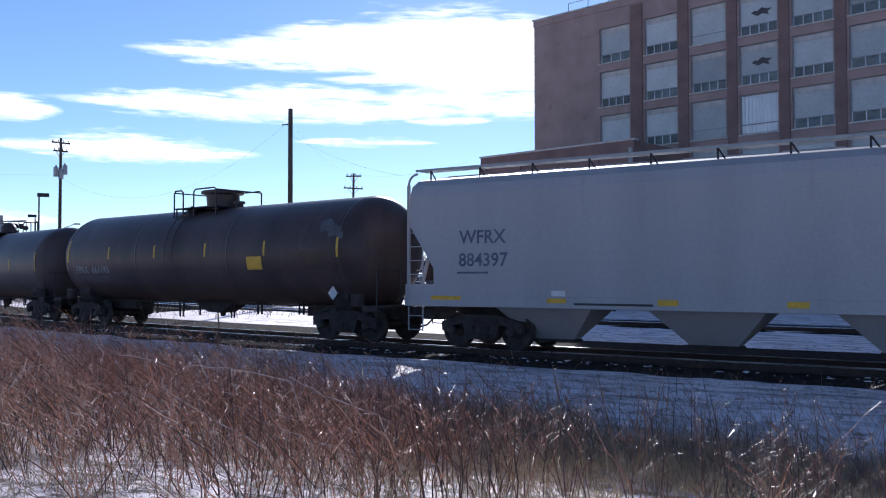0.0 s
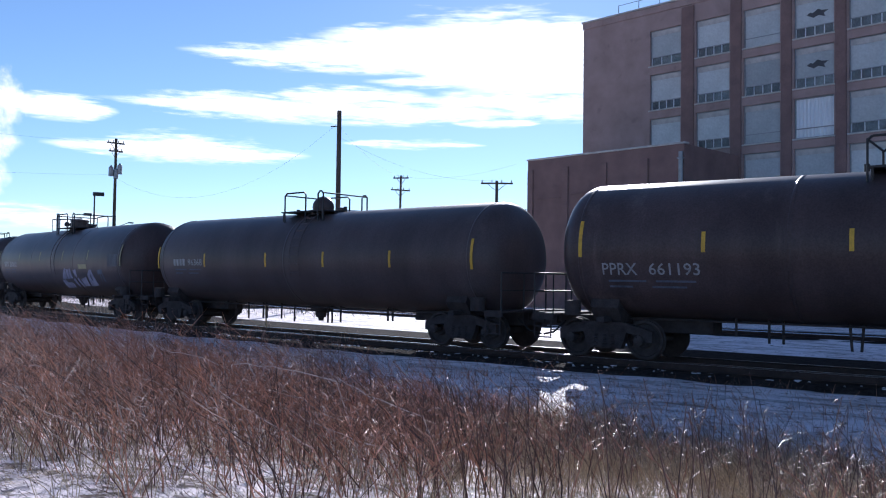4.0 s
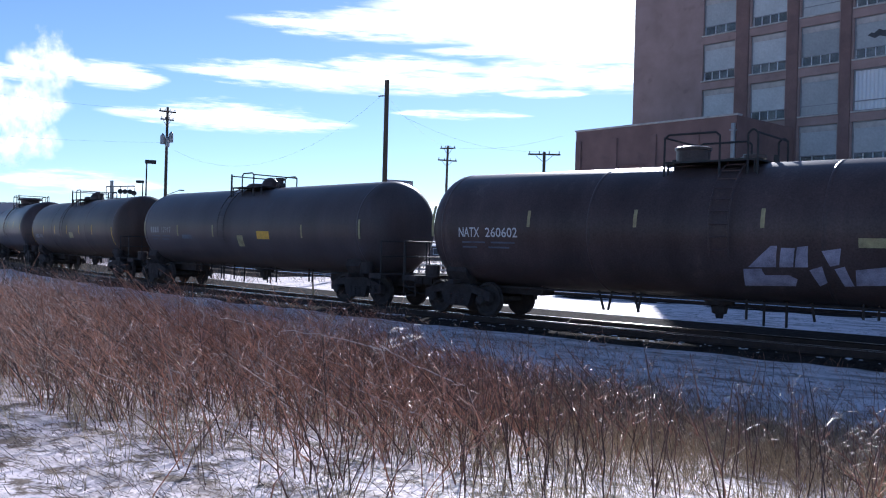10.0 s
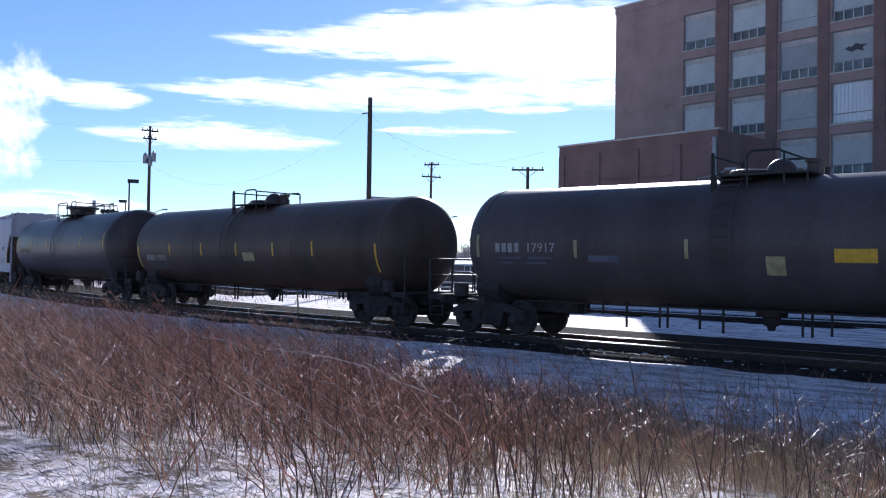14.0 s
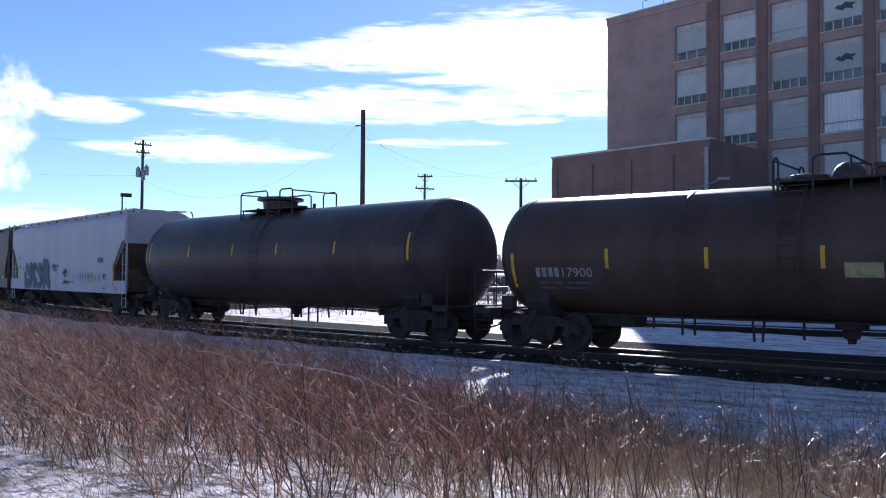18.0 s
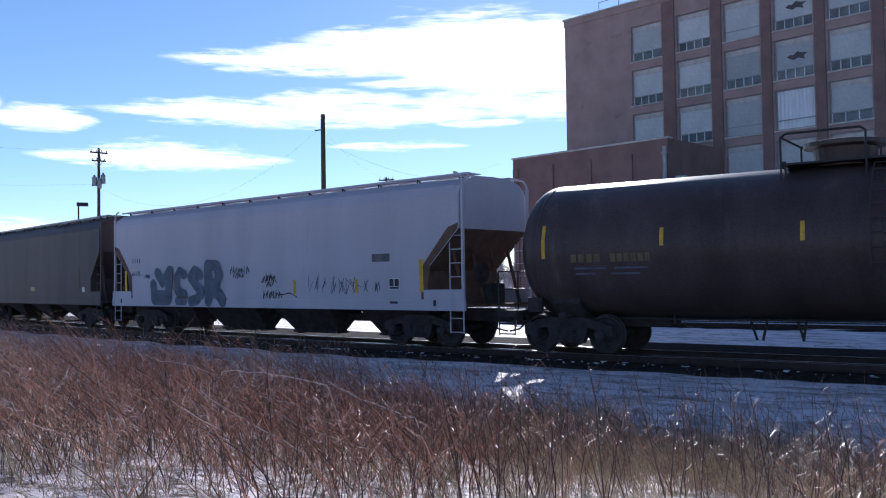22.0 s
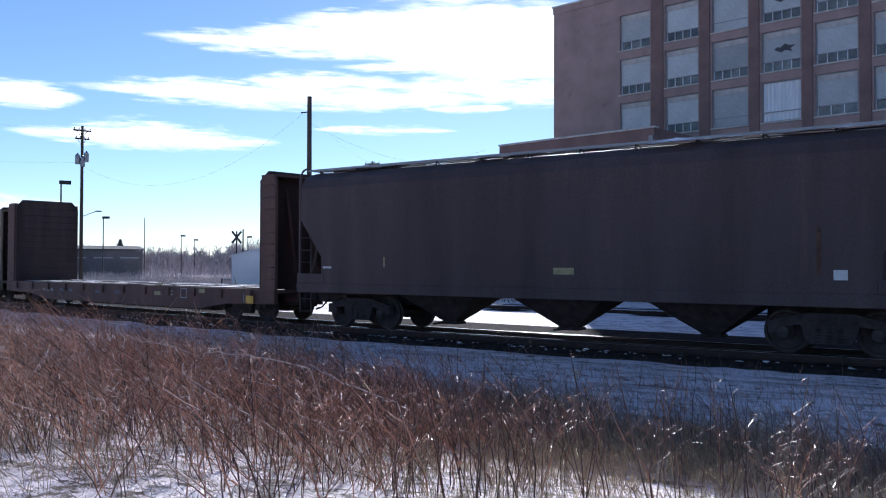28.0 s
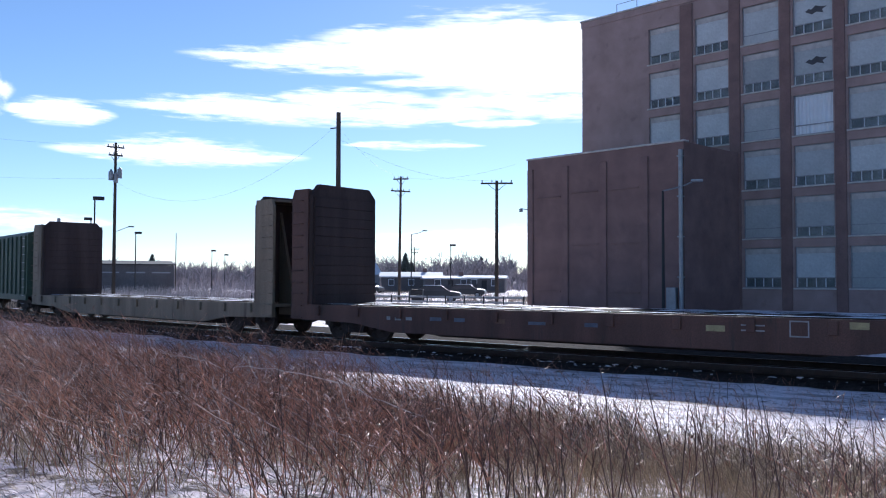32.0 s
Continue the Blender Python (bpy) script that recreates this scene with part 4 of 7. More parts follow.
    CARS.append((car, centre, length / 2 - 2.7))
    return car


def box_car(name, label, paint, length, centre, top=4.2):
    car = thing(name, label, "boxcar", GROUP)
    h = length / 2 - 0.5
    sec = [(-1.45, 0.95), (-1.45, top - 0.2), (-1.2, top - 0.05), (0, top), (1.2, top - 0.05), (1.45, top - 0.2), (1.45, 0.95)]
    part("car_body", prism(B(), sec, -h, h, "x"), paint, car)
    part("side_sill", box(B(), -h, h, -1.5, -1.38, 0.75, 1.05, 0.01), paint, car)
    n = 20
    for i in range(n):
        x = -h + 0.3 + i * (2 * h - 0.6) / (n - 1)
        if abs(x) > 1.6:
            part("side_post", box(B(), x - 0.06, x + 0.06, -1.53, -1.44, 1.0, top - 0.25, 0.02), paint, car)
    d = part("sliding_door", box(B(), -1.5, 1.5, -1.56, -1.48, 1.05, top - 0.4, 0.02), paint, car)
    for z in (1.6, 2.3, 3.0):
        part("door_rib", box(B(), -1.45, 1.45, -1.6, -1.55, z - 0.05, z + 0.05, 0.01), paint, d)
    for s in (-1, 1):
        bm = B()
        for z in np.arange(0.6, top - 0.3, 0.4):
            tube(bm, (s * (h - 0.1), -1.56, float(z)), (s * (h - 0.55), -1.56, float(z)), 0.016, 6)
        part("side_ladder", bm, M_STEELGREY, car)
    part("centre_sill", box(B(), -h - 0.2, h + 0.2, -0.33, 0.33, 0.65, 0.96), M_TRUCK, car)
    add_couplers(car, length / 2)
    add_trucks(car, length / 2 - 2.5)
    CARS.append((car, centre, length / 2 - 2.5))
    return car


# couplings along the train, from its front
CUT = [5.1, -13.4, -31.85, -50.05, -68.45, -86.8, -105.2, -123.6, -142.3, -160.0, -181.1, -202.0, -220.5]
MID = [(a + b) / 2 for a, b in zip(CUT, CUT[1:])]
LEN = [a - b for a, b in zip(CUT, CUT[1:])]


hop_a, side_a = hopper_car("covered_hopper", "light grey covered hopper with black stencilled numbers and yellow reflectors", M_GREY_HOP, LEN[0], MID[0], 4.48, ((-5.0, 0.55, 1.4), (-1.05, 0.55, 1.4), (2.9, 0.55, 1.4)), end_cut=0.75, sill_z=1.15, walk_z=0.15)
part("reporting_code", lay(shift(word_mesh("WFRX", 0.47, 0.008), -7.1, 2.66), side_a), M_GRAF_GREY, hop_a)
part("car_number", lay(shift(word_mesh("884397", 0.47, 0.008), -7.12, 2.09), side_a), M_GRAF_GREY, hop_a)
for x, z, w, h, m in ((-7.5, 1.24, 0.9, 0.1, M_YELLOW), (-4.4, 1.2, 0.5, 0.11, M_YELLOW), (-1.72, 1.18, 0.46, 0.13, M_YELLOW), (0.96, 1.18, 0.42, 0.13, M_YELLOW), (3.7, 1.18, 0.45, 0.13, M_YELLOW), (6.4, 1.18, 0.5, 0.13, M_YELLOW), (-4.35, 1.36, 0.36, 0.13, M_WHITEPAINT), (-3.0, 1.16, 1.9, 0.05, M_BLACKPAINT), (-6.7, 1.9, 0.9, 0.05, M_GRAF_GREY)):
    part("side_mark", lay(flat_rect(B(), x - w / 2, x + w / 2, z, z + h), side_a, 0.038), m, hop_a)


def strips(xs, z, h, ends, ez=2.0, eh=0.85):
    return [(x, z, h) for x in xs] + [(x, ez, eh) for x in ends]


HANG = [(-4.2, -0.5, 0.62, 0.0), (-3.5, -0.45, 0.5, 0.0), (-3.2, -0.45, 0.5, 0.0), (-1.9, -0.4, 0.42, 0.06), (-1.6, -0.4, 0.42, -0.06), (-0.8, -0.3, 0.5, 0.0), (1.1, -0.4, 0.45, 0.0), (1.25, -0.4, 0.45, 0.0), (2.6, -0.5, 0.62, 0.0), (2.8, -0.5, 0.62, 0.0), (4.6, -0.5, 0.66, 0.0), (4.8, -0.5, 0.66, 0.0)]
HANG_B = [(-4.4, -0.5, 0.66, 0.0), (-3.9, -0.5, 0.66, 0.0), (-3.3, -0.4, 0.36, 0.0), (-2.4, -0.45, 0.4, 0.0), (-2.2, -0.45, 0.4, 0.0), (-1.4, -0.45, 0.42, 0.0), (-0.9, -0.3, 0.34, 0.0), (0.9, -0.4, 0.38, 0.0), (1.1, -0.4, 0.38, 0.0), (1.5, -0.4, 0.42, 0.0), (3.7, -0.5, 0.55, 0.0), (3.9, -0.5, 0.55, 0.0)]
HANG_C = [(-4.6, -0.5, 0.7, 0.0), (-3.0, -0.4, 0.38, 0.22), (-2.5, -0.4, 0.38, -0.16), (-2.0, -0.4, 0.38, 0.2), (-1.7, -0.4, 0.38, -0.12), (0.9, -0.4, 0.4, 0.0), (1.3, -0.4, 0.28, 0.0), (1.8, -0.4, 0.28, 0.0), (2.3, -0.4, 0.45, 0.1), (3.4, -0.5, 0.58, 0.0), (3.7, -0.5, 0.58, 0.0), (5.0, -0.5, 0.62, 0.0)]
tank_car("tank_car", "black tank car with yellow reflectors and a yellow sign", M_BLACK, LEN[1], MID[1], (1.63, 2.57), (-8.37, 8.32), strips((-4.57, -1.62, 1.28, 4.25), 2.47, 0.45, (-7.5, 7.42), 2.38), HANG, (-6.96, -6.11, -5.83, -4.66, 1.97, 2.24), (("funnel", 0.02, 0.56, 4.82), ("nozzle", -1.3, 0.2, 4.34), ("nozzle", 0.95, 0.2, 4.42)), (-1.45, 0.95, 4.82), ((-1.45, -0.92), (-0.31, 0.95)), "661193", "PPRX", placards=((3.76, 2.05, 0.72, 0.4, M_YELLOW), (6.4, 2.05, 1.3, 0.55, M_RUSTTANK)), ring=(-2.8, 2.4), skid=True)
for x, w, z in ((7.05, 0.34, 3.2), (7.3, 0.22, 3.05), (6.85, 0.2, 3.35)):
    part("faded_patch", lay(fat_stroke(B(), [(x - w, z), (x + w * 0.2, z + 0.05), (x + w, z - 0.06)], 0.2), side_of(1.63, 2.57), 0.011 + w * 0.004), M_SMUDGE, CARS[-1][0], "pale worn streak on the tank shoulder")
tank_car("tank_car", "dark grey tank car with a row of yellow reflectors", M_BLACK2, LEN[2], MID[2], (1.54, 2.40), (-7.97, 8.46), strips((-4.4, -0.93, 1.9, 4.75), 2.13, 0.47, (-7.4, 7.74), 2.08, 0.8), HANG_B, (-6.39, -5.6, -5.43, -4.55, 2.18, 2.42), (("ball", 0.11, 0.36, 4.5), ("nozzle", -0.85, 0.18, 4.06), ("nozzle", 1.0, 0.16, 4.1)), (-0.9, 1.2, 4.55), ((-0.7, 0.35), (0.95, 1.2)), "96368", "", ring=(0.0,))
TAG = [
    ([(1.29, 1.6), (1.83, 2.07), (1.96, 2.07), (1.89, 1.62)], M_GRAF_PALE), ([(1.96, 1.62), (2.04, 2.03), (2.32, 2.03), (2.25, 1.63)], M_GRAF_PALE), ([(2.28, 1.63), (2.37, 2.05), (2.59, 2.08), (2.55, 1.64)], M_GRAF_PALE),
    ([(1.18, 1.56), (1.57, 1.58), (1.62, 1.44), (2.13, 1.46), (2.29, 1.38), (2.21, 1.23), (1.11, 1.19)], M_GRAF_PALE), ([(2.85, 1.98), (3.23, 2.04), (3.17, 1.71), (2.99, 1.67)], M_GRAF_PALE), ([(2.57, 1.58), (2.83, 1.67), (2.88, 1.33), (2.71, 1.25)], M_GRAF_PALE),
    ([(3.07, 1.62), (3.27, 1.68), (3.39, 1.28), (3.2, 1.27)], M_GRAF_PALE), ([(3.47, 1.61), (4.18, 1.71), (4.06, 1.33), (3.43, 1.29)], M_GRAF_PALE), ([(4.25, 1.31), (4.46, 1.82), (4.72, 2.01), (4.94, 2.03), (5.11, 1.67), (5.08, 1.35)], M_GRAF_PALE), ([(4.67, 1.72), (4.77, 1.82), (4.84, 1.67), (4.76, 1.53), (4.67, 1.55)], M_GRAF_GREY),
    ([(5.59, 1.99), (6.15, 2.05), (6.14, 1.85), (5.62, 1.82)], M_GRAF_GREY), ([(5.8, 1.82), (5.94, 1.83), (5.83, 1.53), (5.78, 1.52)], M_GRAF_GREY), ([(6.04, 1.85), (6.17, 1.86), (6.17, 1.51), (6.02, 1.51)], M_GRAF_GREY)]
tank_car("tank_car", "black tank car with pale spray-painted lettering low on its side", M_BLACK, LEN[3], MID[3], (1.59, 2.40), (-8.1, 8.7), strips((-4.36, -1.34, 1.65, 4.62), 2.44, 0.42, (-7.6, 8.06), 2.16, 0.86), HANG_C, (-6.66, -5.95, -5.75, -4.7, 2.16, 2.42), (("drum", -0.66, 0.4, 4.45), ("nozzle", 0.4, 0.24, 4.14), ("nozzle", 0.85, 0.26, 4.2), ("nozzle", -1.25, 0.13, 4.12)), (-0.95, 1.27, 4.64), ((-0.95, 0.4), (1.05, 1.27)), "260602", "NATX", text_mat=M_WHITEPAINT, placards=((4.03, 2.06, 0.95, 0.19, M_PLACARD), (7.26, 2.15, 1.0, 0.5, M_SMUDGE)), graffiti=TAG, mark_mat=M_PLACARD, ring=(-2.6, 2.9))
tank_car("tank_car", "dark blue-grey tank car with two pale placards", M_BLUE, LEN[4], MID[4], (1.51, 2.42), (-7.87, 8.45), strips((-4.14, -1.3, 4.6), 2.05, 0.44, (-7.1, 7.7), 2.05, 0.6), HANG_B, (-6.55, -5.77, -5.53, -4.72, 2.18, 2.42), (("drum", -0.42, 0.42, 4.12), ("ball", 0.3, 0.34, 4.35), ("nozzle", 0.97, 0.17, 4.32)), (-0.95, 1.2, 4.44), ((-0.95, -0.9), (-0.15, 0.65)), "17917", "", placards=((0.65, 1.71, 0.4, 0.4, M_PLACARD), (2.22, 1.99, 0.8, 0.28, M_YELLOW), (6.5, 2.1, 1.3, 0.4, M_BLACK2), (-3.4, 1.95, 0.8, 0.16, M_GRAF_GREY)), mark_mat=M_PLACARD)
tank_car("tank_car", "rust-brown tank car with yellow reflectors and a pale placard", M_RUSTTANK, LEN[5], MID[5], (1.51, 2.42), (-8.4, 8.54), strips((-4.94, -2.52, -0.1, 2.19, 4.4), 2.05, 0.47, (-7.6, 7.5), 1.58), HANG, (-6.95, -6.24, -6.18, -5.35, 1.84, 2.07), (("drum", -0.75, 0.4, 4.14), ("ball", 0.07, 0.36, 4.38), ("nozzle", 0.7, 0.18, 4.32)), (-1.25, 0.95, 4.44), ((-1.24, -1.14), (-0.43, 0.32)), "17900", "", placards=((0.66, 1.87, 0.72, 0.3, M_PLACARD),), ring=(-3.2, 3.2))
tank_car("tank_car", "black tank car with a funnel-shaped dome and faint yellow lettering", M_BLACK, LEN[6], MID[6], (1.66, 2.49), (-8.42, 8.46), strips((-4.45, -1.5, 1.13, 4.15), 2.5, 0.4, (-7.4, 7.42), 2.28, 0.8), HANG_C, (-6.7, -5.9, -5.7, -4.7, 2.17, 2.36), (("funnel", -0.95, 0.64, 4.64), ("nozzle", 0.25, 0.24, 4.3)), (-2.05, 1.05, 4.79), ((-2.05, -0.4), (0.32, 1.05)), text_mat=M_DIMYELLOW, placards=((6.65, 2.18, 1.2, 0.5, M_BLACK2),), ring=(0.0,))

hop_w, side_w = hopper_car("covered_hopper", "weathered white covered hopper with rusty ends and grey graffiti", M_WHITE_HOP, LEN[7], MID[7], 4.6, ((-5.7, 1.25, 1.7), (-1.85, 1.2, 1.45), (1.9, 1.03, 1.4), (5.9, 1.08, 1.35)), end_cut=1.15, chute_mat=M_TRUCK, patches=True, sill_z=1.08)
for sgn in (-1, 1):
    bm = B()
    e = LEN[7] / 2 - 0.62
    pts = [(e, 3.3), (e - 0.35, 3.2), (e - 0.9, 2.6), (e - 1.3, 2.15), (e - 1.32, 1.3), (e - 1.16, 1.3), (e - 1.16, 2.05), (e - 0.03, 3.14)]
    half = len(pts) // 2
    vs = [bm.verts.new((sgn * x, z, 0)) for x, z in pts]
    for i in range(half - 1):
        bm.faces.new((vs[i], vs[i + 1], vs[len(pts) - 2 - i], vs[len(pts) - 1 - i]))
    part("rust_edge", lay(bm, side_w, 0.01), M_BROWNPATCH, hop_w, "rust creeping along the cut edge of the side sheet")
LETTERS = (
    (([(-5.9, 1.8), (-5.83, 1.3)], 0.4), ([(-5.6, 2.24), (-5.26, 1.86), (-4.8, 2.28)], 0.36), ([(-4.8, 2.28), (-4.88, 1.63), (-4.92, 1.25)], 0.4), ([(-5.78, 1.32), (-4.95, 1.32)], 0.55)),
    (([(-3.88, 2.14), (-4.14, 2.26), (-4.36, 2.0), (-4.3, 1.58), (-3.88, 1.45)], 0.34), ([(-4.33, 1.2), (-3.86, 1.2)], 0.28)),
    (([(-2.92, 2.12), (-3.22, 2.26), (-3.45, 2.05), (-3.15, 1.77), (-2.85, 1.56), (-3.05, 1.28), (-3.45, 1.2)], 0.38),),
    (([(-2.42, 2.42), (-2.4, 1.7), (-2.42, 1.24)], 0.44), ([(-2.42, 2.42), (-1.95, 2.42), (-1.76, 2.12), (-1.92, 1.82), (-2.33, 1.74)], 0.38), ([(-2.12, 1.6), (-1.75, 1.4), (-1.6, 1.22)], 0.42)),
)
for k, letter in enumerate(LETTERS):
    bm = B()
    for q, (pts, w) in enumerate(letter):
        fat_stroke(bm, pts, w, 0.004 * q / 2)
    part("graffiti_letter", lay(bm, side_w, 0.036), M_GRAF_GREY, hop_w, "bold grey-blue spray-painted letter")
# a brown overspray line through the second letter
part("graffiti_outline", lay(stroke(B(), [(-4.6, 2.3), (-4.55, 1.7), (-4.3, 1.35), (-3.7, 1.34)], 0.05), side_w, 0.046), M_BROWNPATCH, hop_w)
part("car_number", lay(shift(word_mesh("66175", 0.25, 0.004), -7.42, 2.13), side_w), M_GRAF_GREY, hop_w)
part("reporting_code", lay(code_bars(-7.4, 2.62, 4, 0.16, 0.06), side_w), M_GRAF_GREY, hop_w)
random.seed(5)


def scrawl(x, z, count, h, w=0.028):
    """Quick unreadable spray-can writing: small slanted, hooked strokes side by side."""
    bm = B()
    for i in range(count):
        x0 = x + i * h * 0.62
        for _ in range(random.choice((2, 3, 3))):
            a = (x0 + random.uniform(0, 0.25) * h, z + random.uniform(0.0, 0.35) * h)
            b = (x0 + random.uniform(0.1, 0.6) * h, z + random.uniform(0.6, 1.05) * h)
            c = (x0 + random.uniform(0.2, 0.75) * h, z + random.uniform(0.0, 0.6) * h)
            stroke(bm, [a, b, c] if random.random() < 0.6 else [a, b], w)
    return bm


for x, z, n, h, m in ((-1.18, 2.1, 7, 0.24, M_GRAF_GREY), (-1.0, 1.96, 5, 0.18, M_GRAF_GREY), (0.5, 1.78, 4, 0.3, M_BLACKPAINT), (0.75, 1.68, 4, 0.14, M_GRAF_GREY), (0.55, 1.3, 6, 0.26, M_BLACKPAINT), (2.75, 1.5, 3, 0.5, M_GRAF_GREY), (3.8, 1.45, 4, 0.5, M_GRAF_GREY), (5.2, 1.5, 1, 0.35, M_GRAF_GREY), (5.65, 1.5, 1, 0.3, M_GRAF_GREY), (-6.5, 2.02, 4, 0.14, M_GRAF_GREY)):
    part("graffiti_tag", lay(scrawl(x, z, n, h, 0.018 if h > 0.4 else 0.028), side_w, 0.009), m, hop_w)
part("graffiti_tag", lay(stroke(B(), [(1.5, 1.42), (1.9, 1.48), (2.15, 1.4), (2.25, 1.34)], 0.03), side_w, 0.009), M_BLACKPAINT, hop_w)
part("centre_sill", box(B(), -3.0, 6.0, -0.25, 0.25, 0.6, 0.84, 0.01), M_TRUCK, hop_w)
for x, z, w, h, m in ((2.14, 1.44, 0.12, 0.43, M_YELLOW), (4.9, 1.47, 0.11, 0.41, M_YELLOW), (7.42, 1.5, 0.15, 0.88, M_YELLOW), (-7.86, 1.44, 0.14, 0.9, M_YELLOW), (6.41, 1.57, 0.42, 0.32, M_WHITEPAINT), (6.31, 1.66, 0.16, 0.2, M_BLACKPAINT), (6.51, 1.66, 0.16, 0.2, M_BLACKPAINT), (6.41, 1.59, 0.36, 0.05, M_BLACKPAINT), (5.9, 2.35, 0.7, 0.22, M_SMUDGE), (6.4, 1.18, 0.3, 0.06, M_BLACKPAINT), (7.9, 1.12, 0.1, 0.16, M_BLACKPAINT), (-8.2, 1.12, 0.1, 0.16, M_BLACKPAINT)):
    part("side_mark", lay(flat_rect(B(), x - w / 2, x + w / 2, z, z + h), side_w, 0.036 if z < 1.3 else 0.015 if m is M_BLACKPAINT else 0.011), m, hop_w)

hop_b, side_b = hopper_car("covered_hopper", "dark brown covered hopper with pointed chutes and roof snow", M_BROWN_HOP, LEN[8], MID[8], 4.62, ((-3.55, 0.22, 1.45), (0.1, 0.24, 1.4), (3.7, 0.2, 1.4)), end_cut=0.85, chute_mat=M_TRUCK, sill_z=1.08)
for x, z, w, h, m in ((-7.15, 1.71, 0.34, 0.06, M_WHITEPAINT), (0.54, 1.6, 0.55, 0.16, M_PLACARD), (6.64, 1.54, 0.26, 0.2, M_WHITEPAINT), (6.24, 1.65, 0.08, 0.95, M_RUST), (-5.0, 1.75, 0.05, 0.28, M_PLACARD)):
    part("side_mark", lay(flat_rect(B(), x - w / 2, x + w / 2, z, z + h), side_b, 0.011), m, hop_b)
bm = B()
for i in range(70):
    x, y = random.uniform(-7.7, 7.7), random.uniform(-1.15, 0.9)
    r = random.uniform(0.25, 0.9)
    vs = [bm.verts.new((max(-8.1, min(8.1, x + r * math.cos(a))), max(-1.3, min(1.3, y + 0.3 * r * math.sin(a))), 4.62 - 0.1 * max(0, abs(y) - 0.7) + 0.006)) for a in np.linspace(0, 2 * math.pi, 8)[:-1]]
    tip = bm.verts.new((x, y, 4.68))
    for q in range(7):
        bm.faces.new((vs[q], vs[(q + 1) % 7], tip))
tagged(part("roof_snow", bm, M_CLEANSNOW, hop_b, "thin snow lying along the roof"), kind="stuff")

flat_a = flat_car("bulkhead_flat_car", "oxide-red bulkhead flat car, empty, with snow on its deck", M_OXIDE, LEN[9], MID[9], height=4.76, side_w=0.85, bh_mat=M_DARKBH)
for x, z, w, h, m in ((-6.1, 0.68, 0.14, 0.1, M_DIMWHITE), (-5.75, 0.68, 0.22, 0.09, M_DIMWHITE), (-5.35, 0.69, 0.22, 0.09, M_DIMWHITE), (-4.4, 0.7, 0.4, 0.1, M_GRAF_GREY), (-3.6, 0.7, 0.35, 0.1, M_GRAF_GREY), (-2.3, 0.7, 0.3, 0.12, M_BROWNPATCH), (-1.2, 0.7, 0.5, 0.08, M_GRAF_GREY), (0.3, 0.7, 0.35, 0.1, M_GRAF_GREY), (3.3, 0.72, 0.42, 0.13, M_PLACARD), (4.1, 0.86, 0.5, 0.03, M_DIMWHITE), (4.1, 0.75, 0.5, 0.03, M_DIMWHITE), (4.86, 0.66, 0.03, 0.34, M_DIMWHITE), (5.22, 0.66, 0.03, 0.34, M_DIMWHITE), (5.04, 0.66, 0.36, 0.03, M_DIMWHITE), (5.04, 0.97, 0.36, 0.03, M_DIMWHITE), (6.17, 0.86, 0.36, 0.14, M_PLACARD), (9.0, 0.6, 0.4, 0.24, M_YELLOW), (8.58, 0.62, 0.04, 0.26, M_DIMWHITE)):
    part("side_mark", lay(flat_rect(B(), x - w / 2, x + w / 2, z, z + h), lambda z: -1.49, 0.09 if x == 9.0 else 0.014), m, flat_a)
flat_car("bulkhead_flat_car", "tan weathered bulkhead flat car with snow along its deck", M_TANFLAT, LEN[10], MID[10], height=4.55, bh_mat=M_DARKBH)
box_car("boxcar", "faded green ribbed boxcar", M_GREENCAR, LEN[11], MID[11])


# ---- the factory behind the track: brick main block with six storeys, lower wing in front of it ----
RIGHT = Vector((0.982, -0.19, 0)).normalized()      # along the facades
BACK = Vector((0.19, 0.982, 0)).normalized()        # into the blocks


def block_frame(origin):
    """x along the facade, y into the building, z up."""
    m = Matrix.Identity(4)
    m.col[0][:3], m.col[1][:3], m.col[2][:3], m.col[3][:3] = RIGHT, BACK, (0, 0, 1), origin
    return m


GL = -0.1      # ground by the factory
main_m = block_frame(Vector((-17.29, 59.37, 0)))
LEFT_END, RIGHT_END, DEPTH, ROOF = -13.1, 44.0, 18.0, 22.1
factory = thing("factory_building", "six-storey dark red brick factory with wide panelled windows", "building", at=main_m)
BAYS = [-7.05, -3.3, 0.26] + [3.73 + 3.45 * i for i in range(11)]
WIN_W, WIN_H = 2.55, 2.62
TOPS = [4.0 + 3.265 * i for i in range(6)]


def wall_with_holes(x0, x1, z0, z1, holes_x, holes_z, thick):
    """A facade slab in the plane y=0 with a grid of real openings."""
    bm = B()
    xs = sorted({x0, x1, *[v for a in holes_x for v in a]})
    zs = sorted({z0, z1, *[v for a in holes_z for v in a]})
    for i in range(len(xs) - 1):
        for j in range(len(zs) - 1):
            xm, zm = (xs[i] + xs[i + 1]) / 2, (zs[j] + zs[j + 1]) / 2
            if any(a < xm < b for a, b in holes_x) and any(a < zm < b for a, b in holes_z):
                continue
            box(bm, xs[i], xs[i + 1], 0, thick, zs[j], zs[j + 1])
    bmesh.ops.remove_doubles(bm, verts=bm.verts, dist=1e-4)
    return bm


